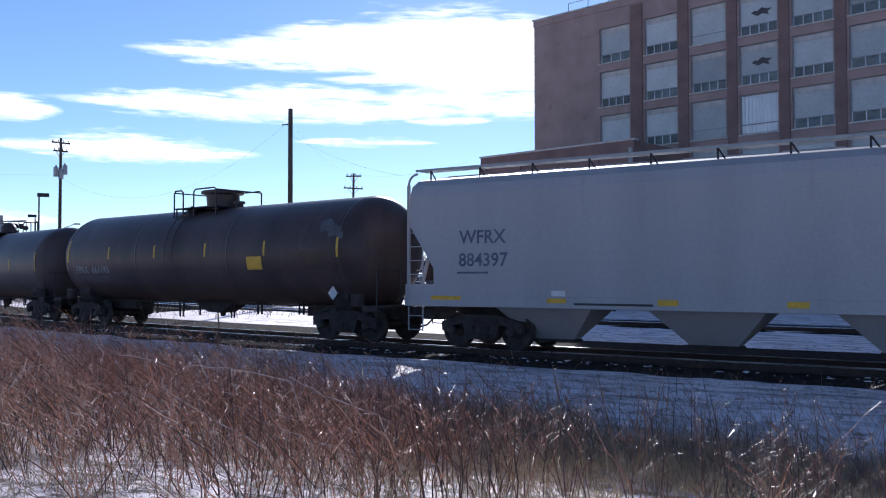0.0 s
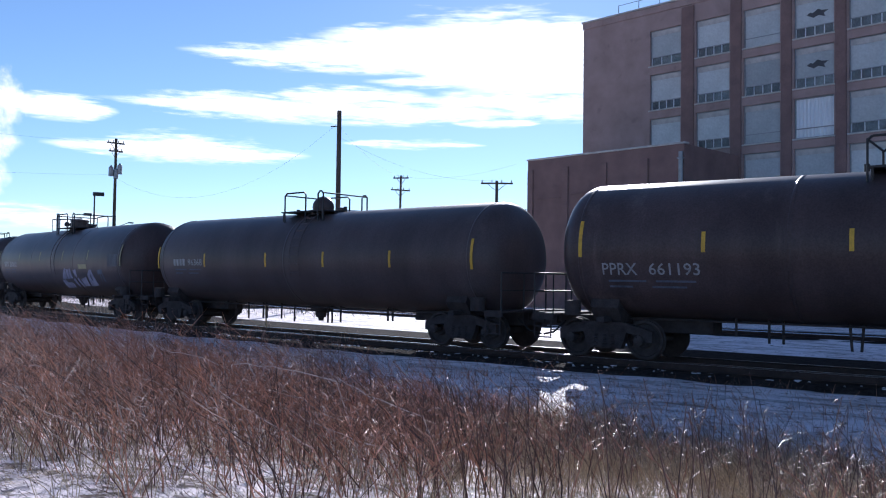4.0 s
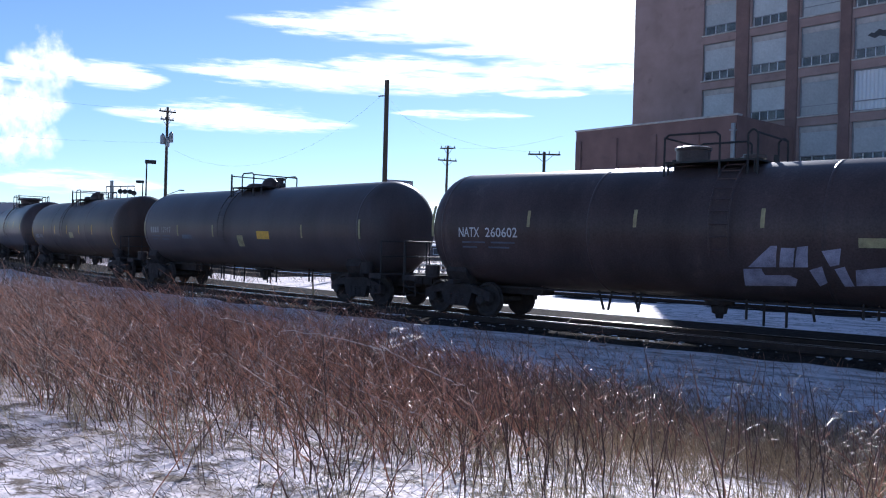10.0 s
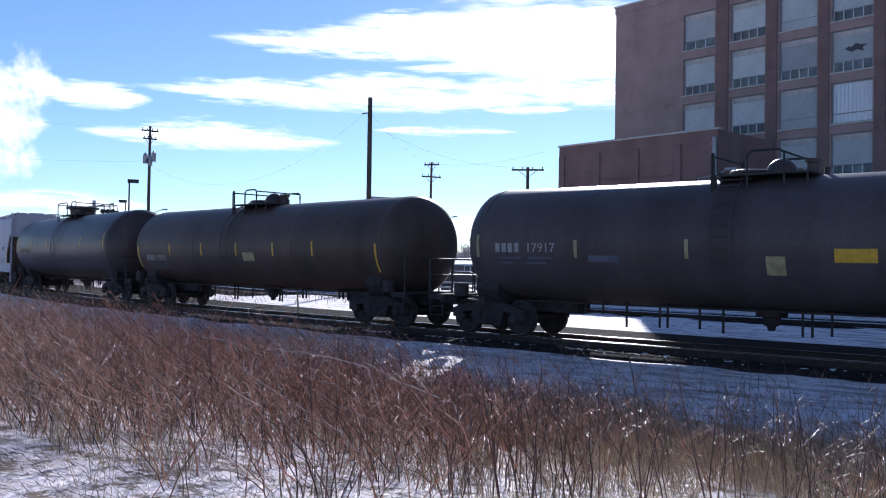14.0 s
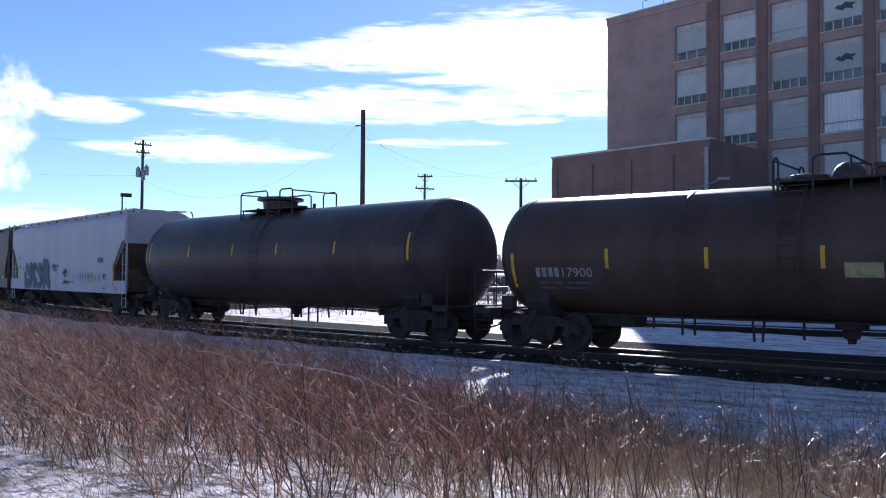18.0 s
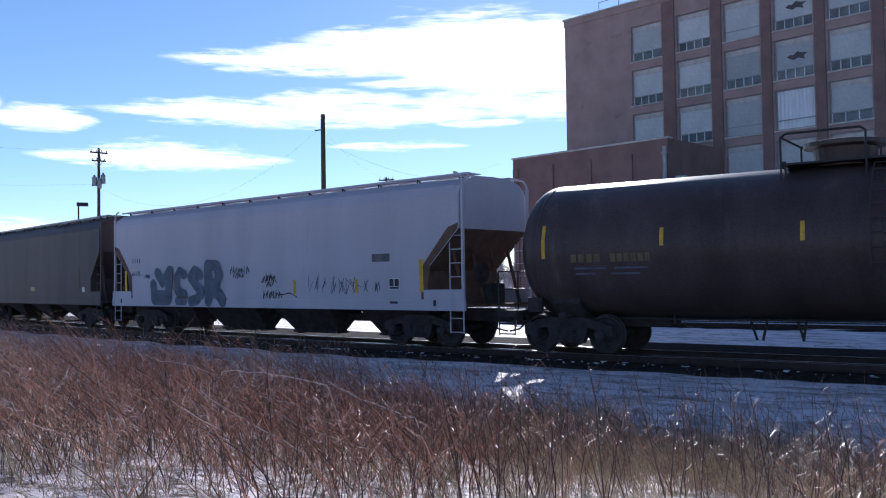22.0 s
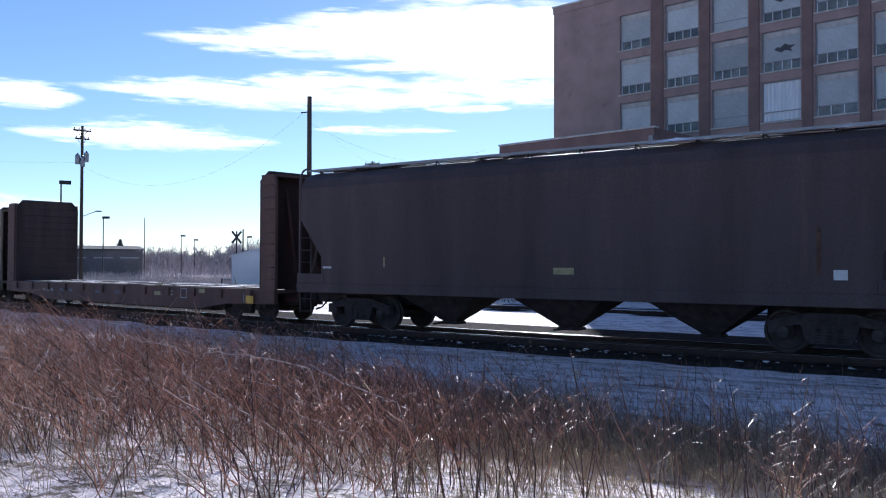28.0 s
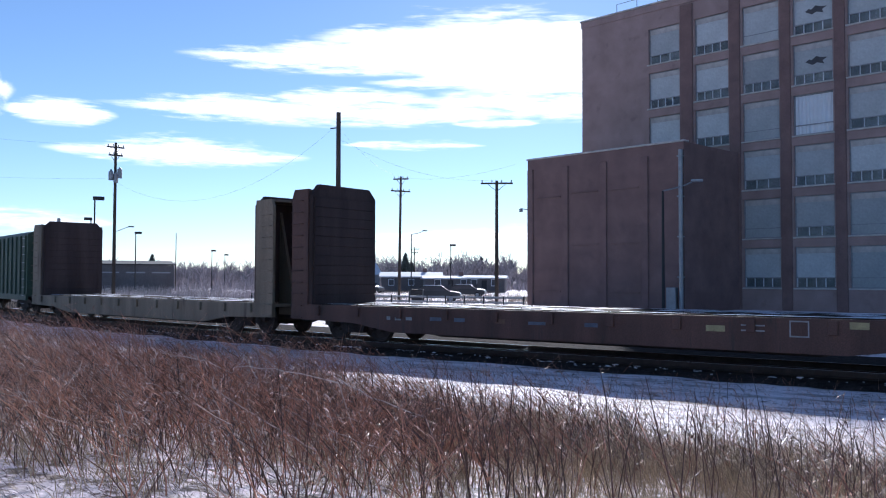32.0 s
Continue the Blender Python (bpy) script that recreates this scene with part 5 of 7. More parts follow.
hx = [(b, b + WIN_W) for b in BAYS]
hz = [(t - WIN_H, t) for t in TOPS]
part("front_wall", wall_with_holes(LEFT_END, RIGHT_END, GL - 0.4, ROOF - 0.5, hx, hz, 0.45), M_BRICK, factory)
bm = B()
box(bm, LEFT_END, LEFT_END + 0.45, 0.45, DEPTH, GL - 0.4, ROOF - 0.5)
part("side_wall", bm, M_BRICK, factory)
part("side_wall", box(B(), RIGHT_END - 0.45, RIGHT_END, 0.45, DEPTH, GL - 0.4, ROOF - 0.5), M_BRICK, factory)
part("back_wall", box(B(), LEFT_END, RIGHT_END, DEPTH, DEPTH + 0.4, GL - 0.4, ROOF - 0.5), M_BRICK, factory)
part("roof", box(B(), LEFT_END, RIGHT_END, 0.1, DEPTH, ROOF - 0.5, ROOF - 0.25), M_ASPHALT, factory)
part("parapet", box(B(), LEFT_END - 0.05, RIGHT_END, -0.08, 0.3, ROOF - 0.5, ROOF, 0.03), M_BRICK, factory)
part("coping", box(B(), LEFT_END - 0.12, RIGHT_END, -0.16, 0.38, ROOF, ROOF + 0.12, 0.02), M_STONE, factory)
# slabs and inner wall painted dark to give the rooms their shade
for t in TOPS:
    part("floor_slab", box(B(), LEFT_END + 0.5, RIGHT_END - 0.5, 0.5, 6.0, t + 0.35, t + 0.5), M_INSHADE, factory)
part("inner_wall", box(B(), LEFT_END + 0.5, RIGHT_END - 0.5, 6.0, 6.1, GL, ROOF - 0.6), M_INSHADE, factory)
# brick piers and spandrel bands stand a little proud
for i, b in enumerate(BAYS[:-1]):
    x0, x1 = b + WIN_W, BAYS[i + 1]
    part("pier", box(B(), x0 + 0.12, x1 - 0.12, -0.14, 0.0, GL - 0.3, ROOF - 0.6, 0.02), M_BRICK2, factory)
random.seed(11)


def add_window(x, top, kind):
    """Frame, sill, a large light panel above and a strip of clear panes below."""
    z = top - WIN_H
    bm = B()
    f = 0.07
    box(bm, 0, WIN_W, 0.16, 0.26, 0, f)
    box(bm, 0, WIN_W, 0.16, 0.26, WIN_H - f, WIN_H)
    box(bm, 0, f, 0.16, 0.26, f, WIN_H - f)
    box(bm, WIN_W - f, WIN_W, 0.16, 0.26, f, WIN_H - f)
    box(bm, f, WIN_W - f, 0.18, 0.25, 0.62, 0.68)
    wn_ = part("window", bm, M_STEELGREY, factory, at=Matrix.Translation((x, 0, z)))
    part("window_sill", box(B(), -0.08, WIN_W + 0.08, -0.1, 0.16, -0.1, 0.0, 0.02), M_STONE, wn_)
    low = 0.68 if kind != "full" else f
    if kind == "curtain":
        bm = B()
        n = 10
        for i in range(n):
            a = f + (WIN_W - 2 * f) * i / n
            b = f + (WIN_W - 2 * f) * (i + 1) / n
            v = [bm.verts.new(p) for p in ((a, 0.24, f), ((a + b) / 2, 0.3, f), (b, 0.24, f), (b, 0.24, WIN_H - f), ((a + b) / 2, 0.3, WIN_H - f), (a, 0.24, WIN_H - f))]
            bm.faces.new((v[0], v[1], v[4], v[5]))
            bm.faces.new((v[1], v[2], v[3], v[4]))
        bmesh.ops.remove_doubles(bm, verts=bm.verts, dist=1e-3)
        part("curtain", bm, M_HUT, wn_, "white pleated curtain")
    else:
        hb = low
        bm = box(B(), f, WIN_W - f, 0.205, 0.225, hb, WIN_H - f)
        part("light_panel", bm, M_BLIND, wn_)
        part("panel_edge", box(B(), f, WIN_W - f, 0.17, 0.2, WIN_H - 0.42, WIN_H - f), M_STONE, wn_)
        if kind == "torn":
            # no opening is cut: a flat dark sheet gives the hole's shade
            bm = B()
            v = [bm.verts.new(p) for p in ((0.75, 0.195, 1.42), (1.0, 0.195, 1.58), (1.15, 0.195, 1.5), (1.45, 0.195, 1.72), (1.7, 0.195, 1.6), (2.15, 0.195, 1.55), (1.85, 0.195, 1.38), (1.95, 0.195, 1.15), (1.5, 0.195, 1.3), (1.2, 0.195, 1.18))]
            bm.faces.new(v)
            part("broken_gap", bm, M_INSHADE, wn_, "flat dark patch painted as the shade of a hole in the panel")
    if low > 0.3 and kind != "curtain":
        n = random.choice((3, 4, 4))
        for i in range(n + 1):
            a = f + (WIN_W - 2 * f) * i / n
            part("mullion", box(B(), a - 0.025, a + 0.025, 0.18, 0.25, f, 0.62), M_HUT, wn_)
        for i in range(n):
            a, b = f + (WIN_W - 2 * f) * i / n + 0.03, f + (WIN_W - 2 * f) * (i + 1) / n - 0.03
            part("pane", box(B(), a, b, 0.21, 0.216, f, 0.62), M_GLASS, wn_)
        # backing sheet added behind the panes so the strip looks less dark
        part("lower_blind", box(B(), f, WIN_W - f, 0.27, 0.28, f, 0.62), M_BACKING, wn_)
    return wn_


for i, b in enumerate(BAYS):
    for j, t in enumerate(TOPS):
        kind = "plain"
        if abs(b - 3.73) < 0.1 and j == 3:
            kind = "curtain"
        elif abs(b - 3.73) < 0.1 and j in (4, 5):
            kind = "torn"
        elif random.random() < 0.12:
            kind = "full"
        add_window(b, t, kind)

# roof railing and mast
bm = B()
for i in range(30):
    x = LEFT_END + 3 + i * 1.8
    tube(bm, (x, 0.4, ROOF), (x, 0.4, ROOF + 0.9), 0.025, 5)
tube(bm, (LEFT_END + 3, 0.4, ROOF + 0.9), (LEFT_END + 3 + 29 * 1.8, 0.4, ROOF + 0.9), 0.02, 5)
part("roof_railing", bm, M_DARKSTEEL, factory)

wing_m = block_frame(Vector((-31.06, 54.8, 0)))
WING_L, WING_D, WING_H = 12.65, 7.05, 10.45
wing = thing("factory_wing", "windowless red brick wing with piers and a downpipe, against the factory", "building", at=wing_m)
part("front_wall", box(B(), 0, WING_L, 0, 0.4, GL - 0.4, WING_H), M_BRICK2, wing)
part("side_wall", box(B(), WING_L - 0.4, WING_L, 0.4, WING_D, GL - 0.4, WING_H), M_BRICK2, wing)
part("side_wall", box(B(), 0, 0.4, 0.4, WING_D, GL - 0.4, WING_H), M_BRICK2, wing)
part("roof", box(B(), 0.4, WING_L - 0.4, 0.4, WING_D, WING_H - 0.4, WING_H - 0.2), M_ASPHALT, wing)
part("coping", box(B(), -0.08, WING_L + 0.08, -0.08, 0.5, WING_H, WING_H + 0.12, 0.02), M_STONE, wing)
for x in (0.05, 3.2, 6.4, 9.6):
    part("pier", box(B(), x, x + 0.5, -0.12, 0.0, GL - 0.3, WING_H - 0.7, 0.02), M_BRICK2, wing)
for x0, x1, z in ((0.8, 3.0, 7.6), (3.9, 6.2, 7.8), (7.0, 9.4, 7.8), (3.9, 6.2, 4.2), (7.0, 9.4, 4.2), (0.8, 3.0, 1.0), (7.0, 9.4, 1.0)):
    part("ledge", box(B(), x0, x1, -0.07, 0.0, z, z + 0.09, 0.01), M_BRICK2, wing)
bm = B()
tube(bm, (WING_L - 0.15, -0.15, GL), (WING_L - 0.15, -0.15, WING_H - 0.5), 0.14, 10)
for z in (2, 4.5, 7, 9.5):
    box(bm, WING_L - 0.32, WING_L + 0.02, -0.32, 0.0, z, z + 0.08)
part("downpipe", bm, M_STEELGREY, wing)
bm = B()
tube(bm, (0.1, -0.1, 6.9), (-0.35, -0.3, 7.0), 0.03, 6)
lathe(bm, [(6.75, 0.12), (6.95, 0.14), (7.02, 0.03)], "z", 10, (-0.38, -0.3, 0))
part("wall_lamp", bm, M_STEELGREY, wing)
part("utility_box", box(B(), WING_L - 1.1, WING_L - 0.45, -0.35, -0.01, GL, 1.4, 0.02), M_STEELGREY, wing)


# ---- poles, lamps and wires ----
def pole(name, label, az, dist, top, r0, r1, arms=(), extra=None, base=-0.4, mat=None, lean=0.0):
    p = polar(az, dist)
    t = thing(name, label, "utility pole", at=Matrix.Translation((p.x, p.y, 0)) @ pose(0, 0, 0, 0, lean, az))
    part("pole_shaft", tube(B(), (0, 0, base), (0, 0, top), r0, 12, r1), mat or M_POLE, t)
    for z, w, turn in arms:
        bm = B()
        box(bm, -w / 2, w / 2, -0.06, 0.06, z - 0.06, z + 0.06, 0.01)
        a = part("crossarm", bm, M_POLE, t, at=Matrix.Rotation(radians(turn), 4, "Z"))
        for i in range(4):
            x = -w / 2 + 0.1 + (w - 0.2) * i / 3
            part("insulator", lathe(B(), [(z + 0.06, 0.02), (z + 0.12, 0.05), (z + 0.15, 0.03), (z + 0.2, 0.05), (z + 0.24, 0.02)], "z", 8, (x, 0, 0)), M_STEELGREY, a)
        bm = B()
        tube(bm, (-w * 0.3, 0.07, z), (0, 0.12, z - 0.6), 0.02, 5)
        tube(bm, (w * 0.3, 0.07, z), (0, 0.12, z - 0.6), 0.02, 5)
        part("arm_brace", bm, M_DARKSTEEL, a)
    return t


p1 = pole("utility_pole", "tall wooden utility pole with crossarms and transformer cans", 55.85, 80, 13.6, 0.17, 0.11, ((13.2, 1.5, 20), (12.5, 1.2, 20)))
for dx, z in ((-0.35, 10.3), (0.35, 10.5), (0.05, 10.1)):
    part("transformer_can", lathe(B(), [(z, 0.05), (z, 0.2), (z + 0.75, 0.2), (z + 0.8, 0.12), (z + 0.95, 0.04)], "z", 12, (dx, -0.3, 0)), M_STEELGREY, p1)
bm = B()
tube(bm, (0.1, 0, 5.9), (1.15, 0, 6.35), 0.03, 6)
box(bm, 1.1, 1.6, -0.1, 0.1, 6.3, 6.42, 0.02)
part("lamp_arm", bm, M_STEELGREY, p1)
p2 = pole("utility_pole", "plain tall weathered wooden pole", 42.0, 58, 12.95, 0.19, 0.15, (), lean=-0.15)
part("pole_bracket", tube(B(), (-0.15, -0.1, 11.9), (-0.55, -0.1, 11.85), 0.04, 6), M_DARKSTEEL, p2)
pole("utility_pole", "wooden utility pole with two crossarms", 38.0, 82, 11.6, 0.16, 0.1, ((11.35, 1.5, -20), (10.2, 1.9, 20)), lean=0.6)
pole("utility_pole", "wooden utility pole with one long crossarm", 31.58, 64, 9.15, 0.16, 0.11, ((8.95, 2.35, 0),))
pole("utility_pole", "small far wooden utility pole with a crossarm", 37.0, 190, 9.0, 0.14, 0.1, ((8.6, 2.2, 10), (7.8, 1.6, 10)))
pole("utility_pole", "thin far pole by the tree line", 52.2, 170, 10.5, 0.1, 0.07)
pole("utility_pole", "far pole beside the crossing", 46.2, 150, 7.8, 0.14, 0.12)
pole("utility_pole", "slender wooden pole in front of the brick wing", 20.9, 50, 6.6, 0.1, 0.07)


def street_lamp(az, dist, top, kind="box", flip=1):
    p = polar(az, dist)
    t = thing("street_lamp", "tall steel area light with a flat box head" if kind == "box" else "slim street lamp with a curved arm", "street lamp", "area lights", at=Matrix.Translation((p.x, p.y, 0)) @ pose(0, 0, 0, 0, 0, az))
    part("lamp_post", tube(B(), (0, 0, -0.4), (0, 0, top), 0.09, 8, 0.06), M_DARKSTEEL, t)
    if kind == "box":
        part("lamp_head", box(B(), -0.15 if flip > 0 else -0.75, 0.75 if flip > 0 else 0.15, -0.2, 0.2, top - 0.1, top + 0.2, 0.03), M_DARKSTEEL, t)
    else:
        bm = B()
        prev = (0, 0, top)
        for i in range(1, 7):
            a = i / 6 * math.pi / 2
            q = (flip * 1.6 * math.sin(a), 0, top + 0.5 * (1 - math.cos(a)) * 0.6 + 0.25 * math.sin(a))
            tube(bm, prev, q, 0.04, 6)
            prev = q
        part("lamp_arm", bm, M_STEELGREY, t)
        part("lamp_head", box(B(), prev[0] - 0.1, prev[0] + 0.55, -0.12, 0.12, prev[2] - 0.1, prev[2] + 0.05, 0.03), M_STEELGREY, t)
    return t


street_lamp(57.0, 78, 8.5)
street_lamp(57.2, 108, 8.7, flip=-1)
street_lamp(54.6, 120, 7.8)
street_lamp(60.6, 130, 6.8)
street_lamp(61.0, 150, 6.2)
street_lamp(50.0, 170, 7.2)
street_lamp(49.2, 190, 7.0)
street_lamp(45.9, 160, 6.8)
street_lamp(34.6, 130, 7.0)
street_lamp(41.6, 150, 6.4)
street_lamp(37.2, 118, 8.0, "arm")
street_lamp(20.9, 49.6, 6.8, "arm", 1)


def wire(name, a, b, sag, r=0.005):
    bm = B()
    n = 14
    prev = None
    for i in range(n + 1):
        f = i / n
        p = Vector(a).lerp(Vector(b), f) - Vector((0, 0, sag * 4 * f * (1 - f)))
        ring = [bm.verts.new((p[0], p[1], p[2] + r)), bm.verts.new((p[0] - r, p[1], p[2] - r * 0.6)), bm.verts.new((p[0] + r, p[1], p[2] - r * 0.6))]
        if prev is not None:
            for q in range(3):
                bm.faces.new((prev[q], prev[(q + 1) % 3], ring[(q + 1) % 3], ring[q]))
        prev = ring
    o = part(name, bm, M_DARKSTEEL)
    tagged(o, "thin dark overhead wire between poles", "wire", "overhead wires")
    return o


def at_el(az, dist, el):
    return polar(az, dist, 1.8 + dist * math.tan(radians(el)))


T1 = at_el(55.85, 80, 8.2)
wire("overhead_wire", T1, at_el(72, 80, 9.0), 0.6)
wire("overhead_wire", at_el(55.85, 80, 6.2), at_el(75, 80, 6.2), 0.5)
wire("overhead_wire", at_el(55.85, 80, 6.0), at_el(42.0, 58, 10.2), 3.2)
wire("overhead_wire", at_el(42.0, 58, 9.2), at_el(31.58, 64, 6.6), 0.9)
wire("overhead_wire", at_el(37.9, 82, 6.75), at_el(30.4, 60, 7.6), 0.5)
wire("overhead_wire", at_el(37.9, 82, 6.75), at_el(42.0, 58, 9.9), 0.6)


# ---- things across the track ----
def signal_gantry():
    p = polar(59.0, 75)
    t = thing("signal_gantry", "cantilever crossing signal with round lamps on a lattice arm", "railway signal", at=Matrix.Translation((p.x, p.y, 0)) @ pose(0, 0, 0, 0, 0, 59))
    part("signal_mast", tube(B(), (0, 0, -0.4), (0, 0, 6.6), 0.13, 10), M_STEELGREY, t)
    bm = B()
    for z in (5.2, 6.1):
        for y in (-0.25, 0.25):
            tube(bm, (-0.4, y, z), (1.75, y, z + (0.15 if z > 6 else 0.0)), 0.035, 6)
    for i in range(5):
        x = -0.4 + i * 0.54
        tube(bm, (x, -0.25, 5.2), (x, -0.25, 6.15), 0.025, 5)
        tube(bm, (x, 0.25, 5.2), (x, 0.25, 6.15), 0.025, 5)
    part("cantilever_arm", bm, M_STEELGREY, t)
    for x, z in ((0.65, 5.75), (1.0, 5.75), (1.4, 5.75), (1.7, 5.65)):
        part("signal_lamp", lathe(B(), [(-0.35, 0.06), (-0.3, 0.19), (-0.26, 0.2), (-0.22, 0.12), (-0.05, 0.1)], "y", 16, (x, -0.1, z)), M_DARKSTEEL, t)
    for s in (-1, 1):
        part("crossbuck_board", box(B(), -0.6, 0.6, -0.16 + 0.03 * s, -0.13 + 0.03 * s, -0.1, 0.1), M_DARKSTEEL, t, at=pose(0, 0, 3.5, 0, s * 50, 0))
    return t


signal_gantry()


def crossbuck():
    p = polar(46.6, 90)
    t = thing("crossbuck_sign", "railway crossing sign of two crossed boards on a post", "sign", at=Matrix.Translation((p.x, p.y, 0)) @ pose(0, 0, 0, 0, 0, 46))
    part("sign_post", tube(B(), (0, 0, -0.4), (0, 0, 5.2), 0.07, 8), M_DARKSTEEL, t)
    for s in (-1, 1):
        part("crossbuck_board", box(B(), -0.75, 0.75, -0.1 + 0.03 * s, -0.07 + 0.03 * s, -0.11, 0.11), M_DARKSTEEL, t, at=pose(0, 0, 4.6, 0, s * 52, 0))
    return t


crossbuck()


def equipment_hut():
    a, b = polar(46.9, 60), polar(43.15, 60)
    t = thing("equipment_hut", "small white metal-clad equipment hut with a shallow pitched roof", "hut", at=Matrix.Translation((a.x, a.y, -0.3)) @ Matrix.Rotation(math.atan2((b - a).y, (b - a).x), 4, "Z"))
    w = (b - a).length
    part("wall", prism(B(), [(0, 0), (w, 0), (w, 2.75), (w * 0.55, 3.25), (0, 2.7)], 0, 2.6, "y"), M_HUT, t)
    part("roof", prism(B(), [(-0.1, 2.68), (w * 0.55, 3.27), (w + 0.1, 2.73), (w + 0.1, 2.8), (w * 0.55, 3.35), (-0.1, 2.76)], -0.1, 2.7, "y"), M_ROOFSNOW, t)
    d = part("door", box(B(), w * 0.42, w * 0.66, -0.04, 0.0, 0.1, 2.1, 0.01), M_HUT, t)
    part("door_handle", box(B(), w * 0.62, w * 0.64, -0.08, -0.04, 1.0, 1.15), M_DARKSTEEL, d)
    part("vent", box(B(), w * 0.68, w * 0.8, -0.04, 0.0, 2.0, 2.3, 0.01), M_STEELGREY, t)
    for i in range(9):
        x = w * (i + 0.5) / 9
        part("cladding_rib", box(B(), x - 0.02, x + 0.02, -0.02, 0.0, 0, 2.68), M_HUT, t)
    return t


equipment_hut()


def billboard():
    p = polar(40.9, 100)
    t = thing("billboard", "two-sided advertising billboard on a single dark post", "billboard", at=Matrix.Translation((p.x, p.y, 0)) @ pose(0, 0, 0, 0, 0, 40.9 + 22))
    z0, z1 = 6.3, 9.6
    part("post", tube(B(), (0.2, 0.4, -0.4), (0.2, 0.4, z0), 0.32, 14), M_DARKSTEEL, t)
    part("poster_panel", box(B(), -1.9, 1.3, -0.15, 0.1, z0, z1, 0.03), M_BOARD, t, "faded printed poster that cannot be read")
    part("far_panel", box(B(), -1.9, 1.3, 0.9, 1.15, z0, z1, 0.03), M_DARKSTEEL, t)
    part("end_panel", box(B(), 1.28, 1.36, -0.15, 1.15, z0, z1), M_DARKSTEEL, t)
    bm = box(B(), -2.9, 2.2, -0.9, -0.2, z0 - 0.16, z0 - 0.08)
    for x in (-2.9, -2.2, -1.9):
        tube(bm, (x, -0.9, z0 - 0.1), (x, -0.9, z0 + 1.0), 0.03, 5)
    tube(bm, (-2.9, -0.9, z0 + 1.0), (-1.9, -0.9, z0 + 1.0), 0.03, 5)
    part("catwalk", bm, M_DARKSTEEL, t)
    return t


billboard()


def low_fence():
    t = thing("guard_fence", "low steel guard rail on short posts beyond the tracks", "fence")
    a, b = polar(47.5, 74), polar(29.8, 60)
    n = 16
    ang = math.atan2((b - a).y, (b - a).x)
    post = None
    for i in range(n + 1):
        p = a.lerp(b, i / n)
        m = Matrix.Translation((p.x, p.y, -0.3))
        if post is None:
            post = part("post", tube(B(), (0, 0, 0), (0, 0, 1.0), 0.06, 8), M_DARKSTEEL, t, at=m)
        else:
            share(post, t, m)
    L = (b - a).length
    for z in (0.25, 0.6):
        part("rail", box(B(), 0, L, -0.04, 0.04, z - 0.07, z + 0.07, 0.02), M_STEELGREY, t, at=Matrix.Translation((a.x, a.y, 0)) @ Matrix.Rotation(ang, 4, "Z"))
    return t


low_fence()


def parked_car(az, dist, turn, label, mat):
    p = polar(az, dist)
    t = thing("parked_car", label, "car", "parked vehicles", at=Matrix.Translation((p.x, p.y, -0.12)) @ pose(0, 0, 0, 0, 0, turn))
    part("car_body", prism(B(), [(-2.2, 0.35), (2.2, 0.35), (2.25, 0.7), (2.1, 0.88), (1.25, 0.98), (0.6, 1.42), (-1.1, 1.45), (-1.75, 1.0), (-2.2, 0.92), (-2.25, 0.6)], -0.85, 0.85, "y"), mat, t)
    part("side_window", prism(B(), [(1.05, 0.98), (0.55, 1.36), (-1.05, 1.38), (-1.55, 1.0)], -0.86, -0.855, "y"), M_INSHADE, t)
    part("windscreen", prism(B(), [(-0.7, 0), (0.7, 0), (0.6, 0.55), (-0.6, 0.55)], 0, 0.01, "z"), M_INSHADE, t, at=pose(1.28, 0, 0.98, 0, -55, 90))
    part("roof_snow", box(B(), -1.0, 0.5, -0.7, 0.7, 1.44, 1.5, 0.02), M_ROOFSNOW, t)
    for x in (-1.4, 1.4):
        for y in (-0.78, 0.78):
            w = part("wheel", lathe(B(), [(y - 0.1, 0.05), (y - 0.1, 0.3), (y - 0.06, 0.33), (y + 0.06, 0.33), (y + 0.1, 0.3), (y + 0.1, 0.05)], "y", 16, (x, 0, 0.33)), M_RUBBER, t)
            part("rim", lathe(B(), [(y - 0.105, 0.02), (y - 0.105, 0.18), (y - 0.1, 0.2), (y + 0.1, 0.2), (y + 0.105, 0.18), (y + 0.105, 0.02)], "y", 12, (x, 0, 0.33)), M_STEELGREY, w)
    return t


parked_car(35.6, 76, 30, "dark grey parked car with a snowy roof", M_CARPAINT)
parked_car(33.6, 98, 25, "dark parked car beside the factory yard", M_CARPAINT)
parked_car(40.0, 130, 10, "small far parked car near the houses", M_CARPAINT)
b_ = polar(36.8, 72)
bin_ = thing("waste_bin", "dark steel waste container standing in the yard", "container", at=Matrix.Translation((b_.x, b_.y, -0.2)) @ pose(0, 0, 0, 0, 0, 30))
part("bin_body", prism(B(), [(-0.42, 0), (0.42, 0), (0.48, 1.15), (-0.48, 1.15)], -0.4, 0.4, "y"), M_DARKSTEEL, bin_)
part("lid", box(B(), -0.5, 0.5, -0.44, 0.44, 1.15, 1.25, 0.03), M_DARKSTEEL, bin_)


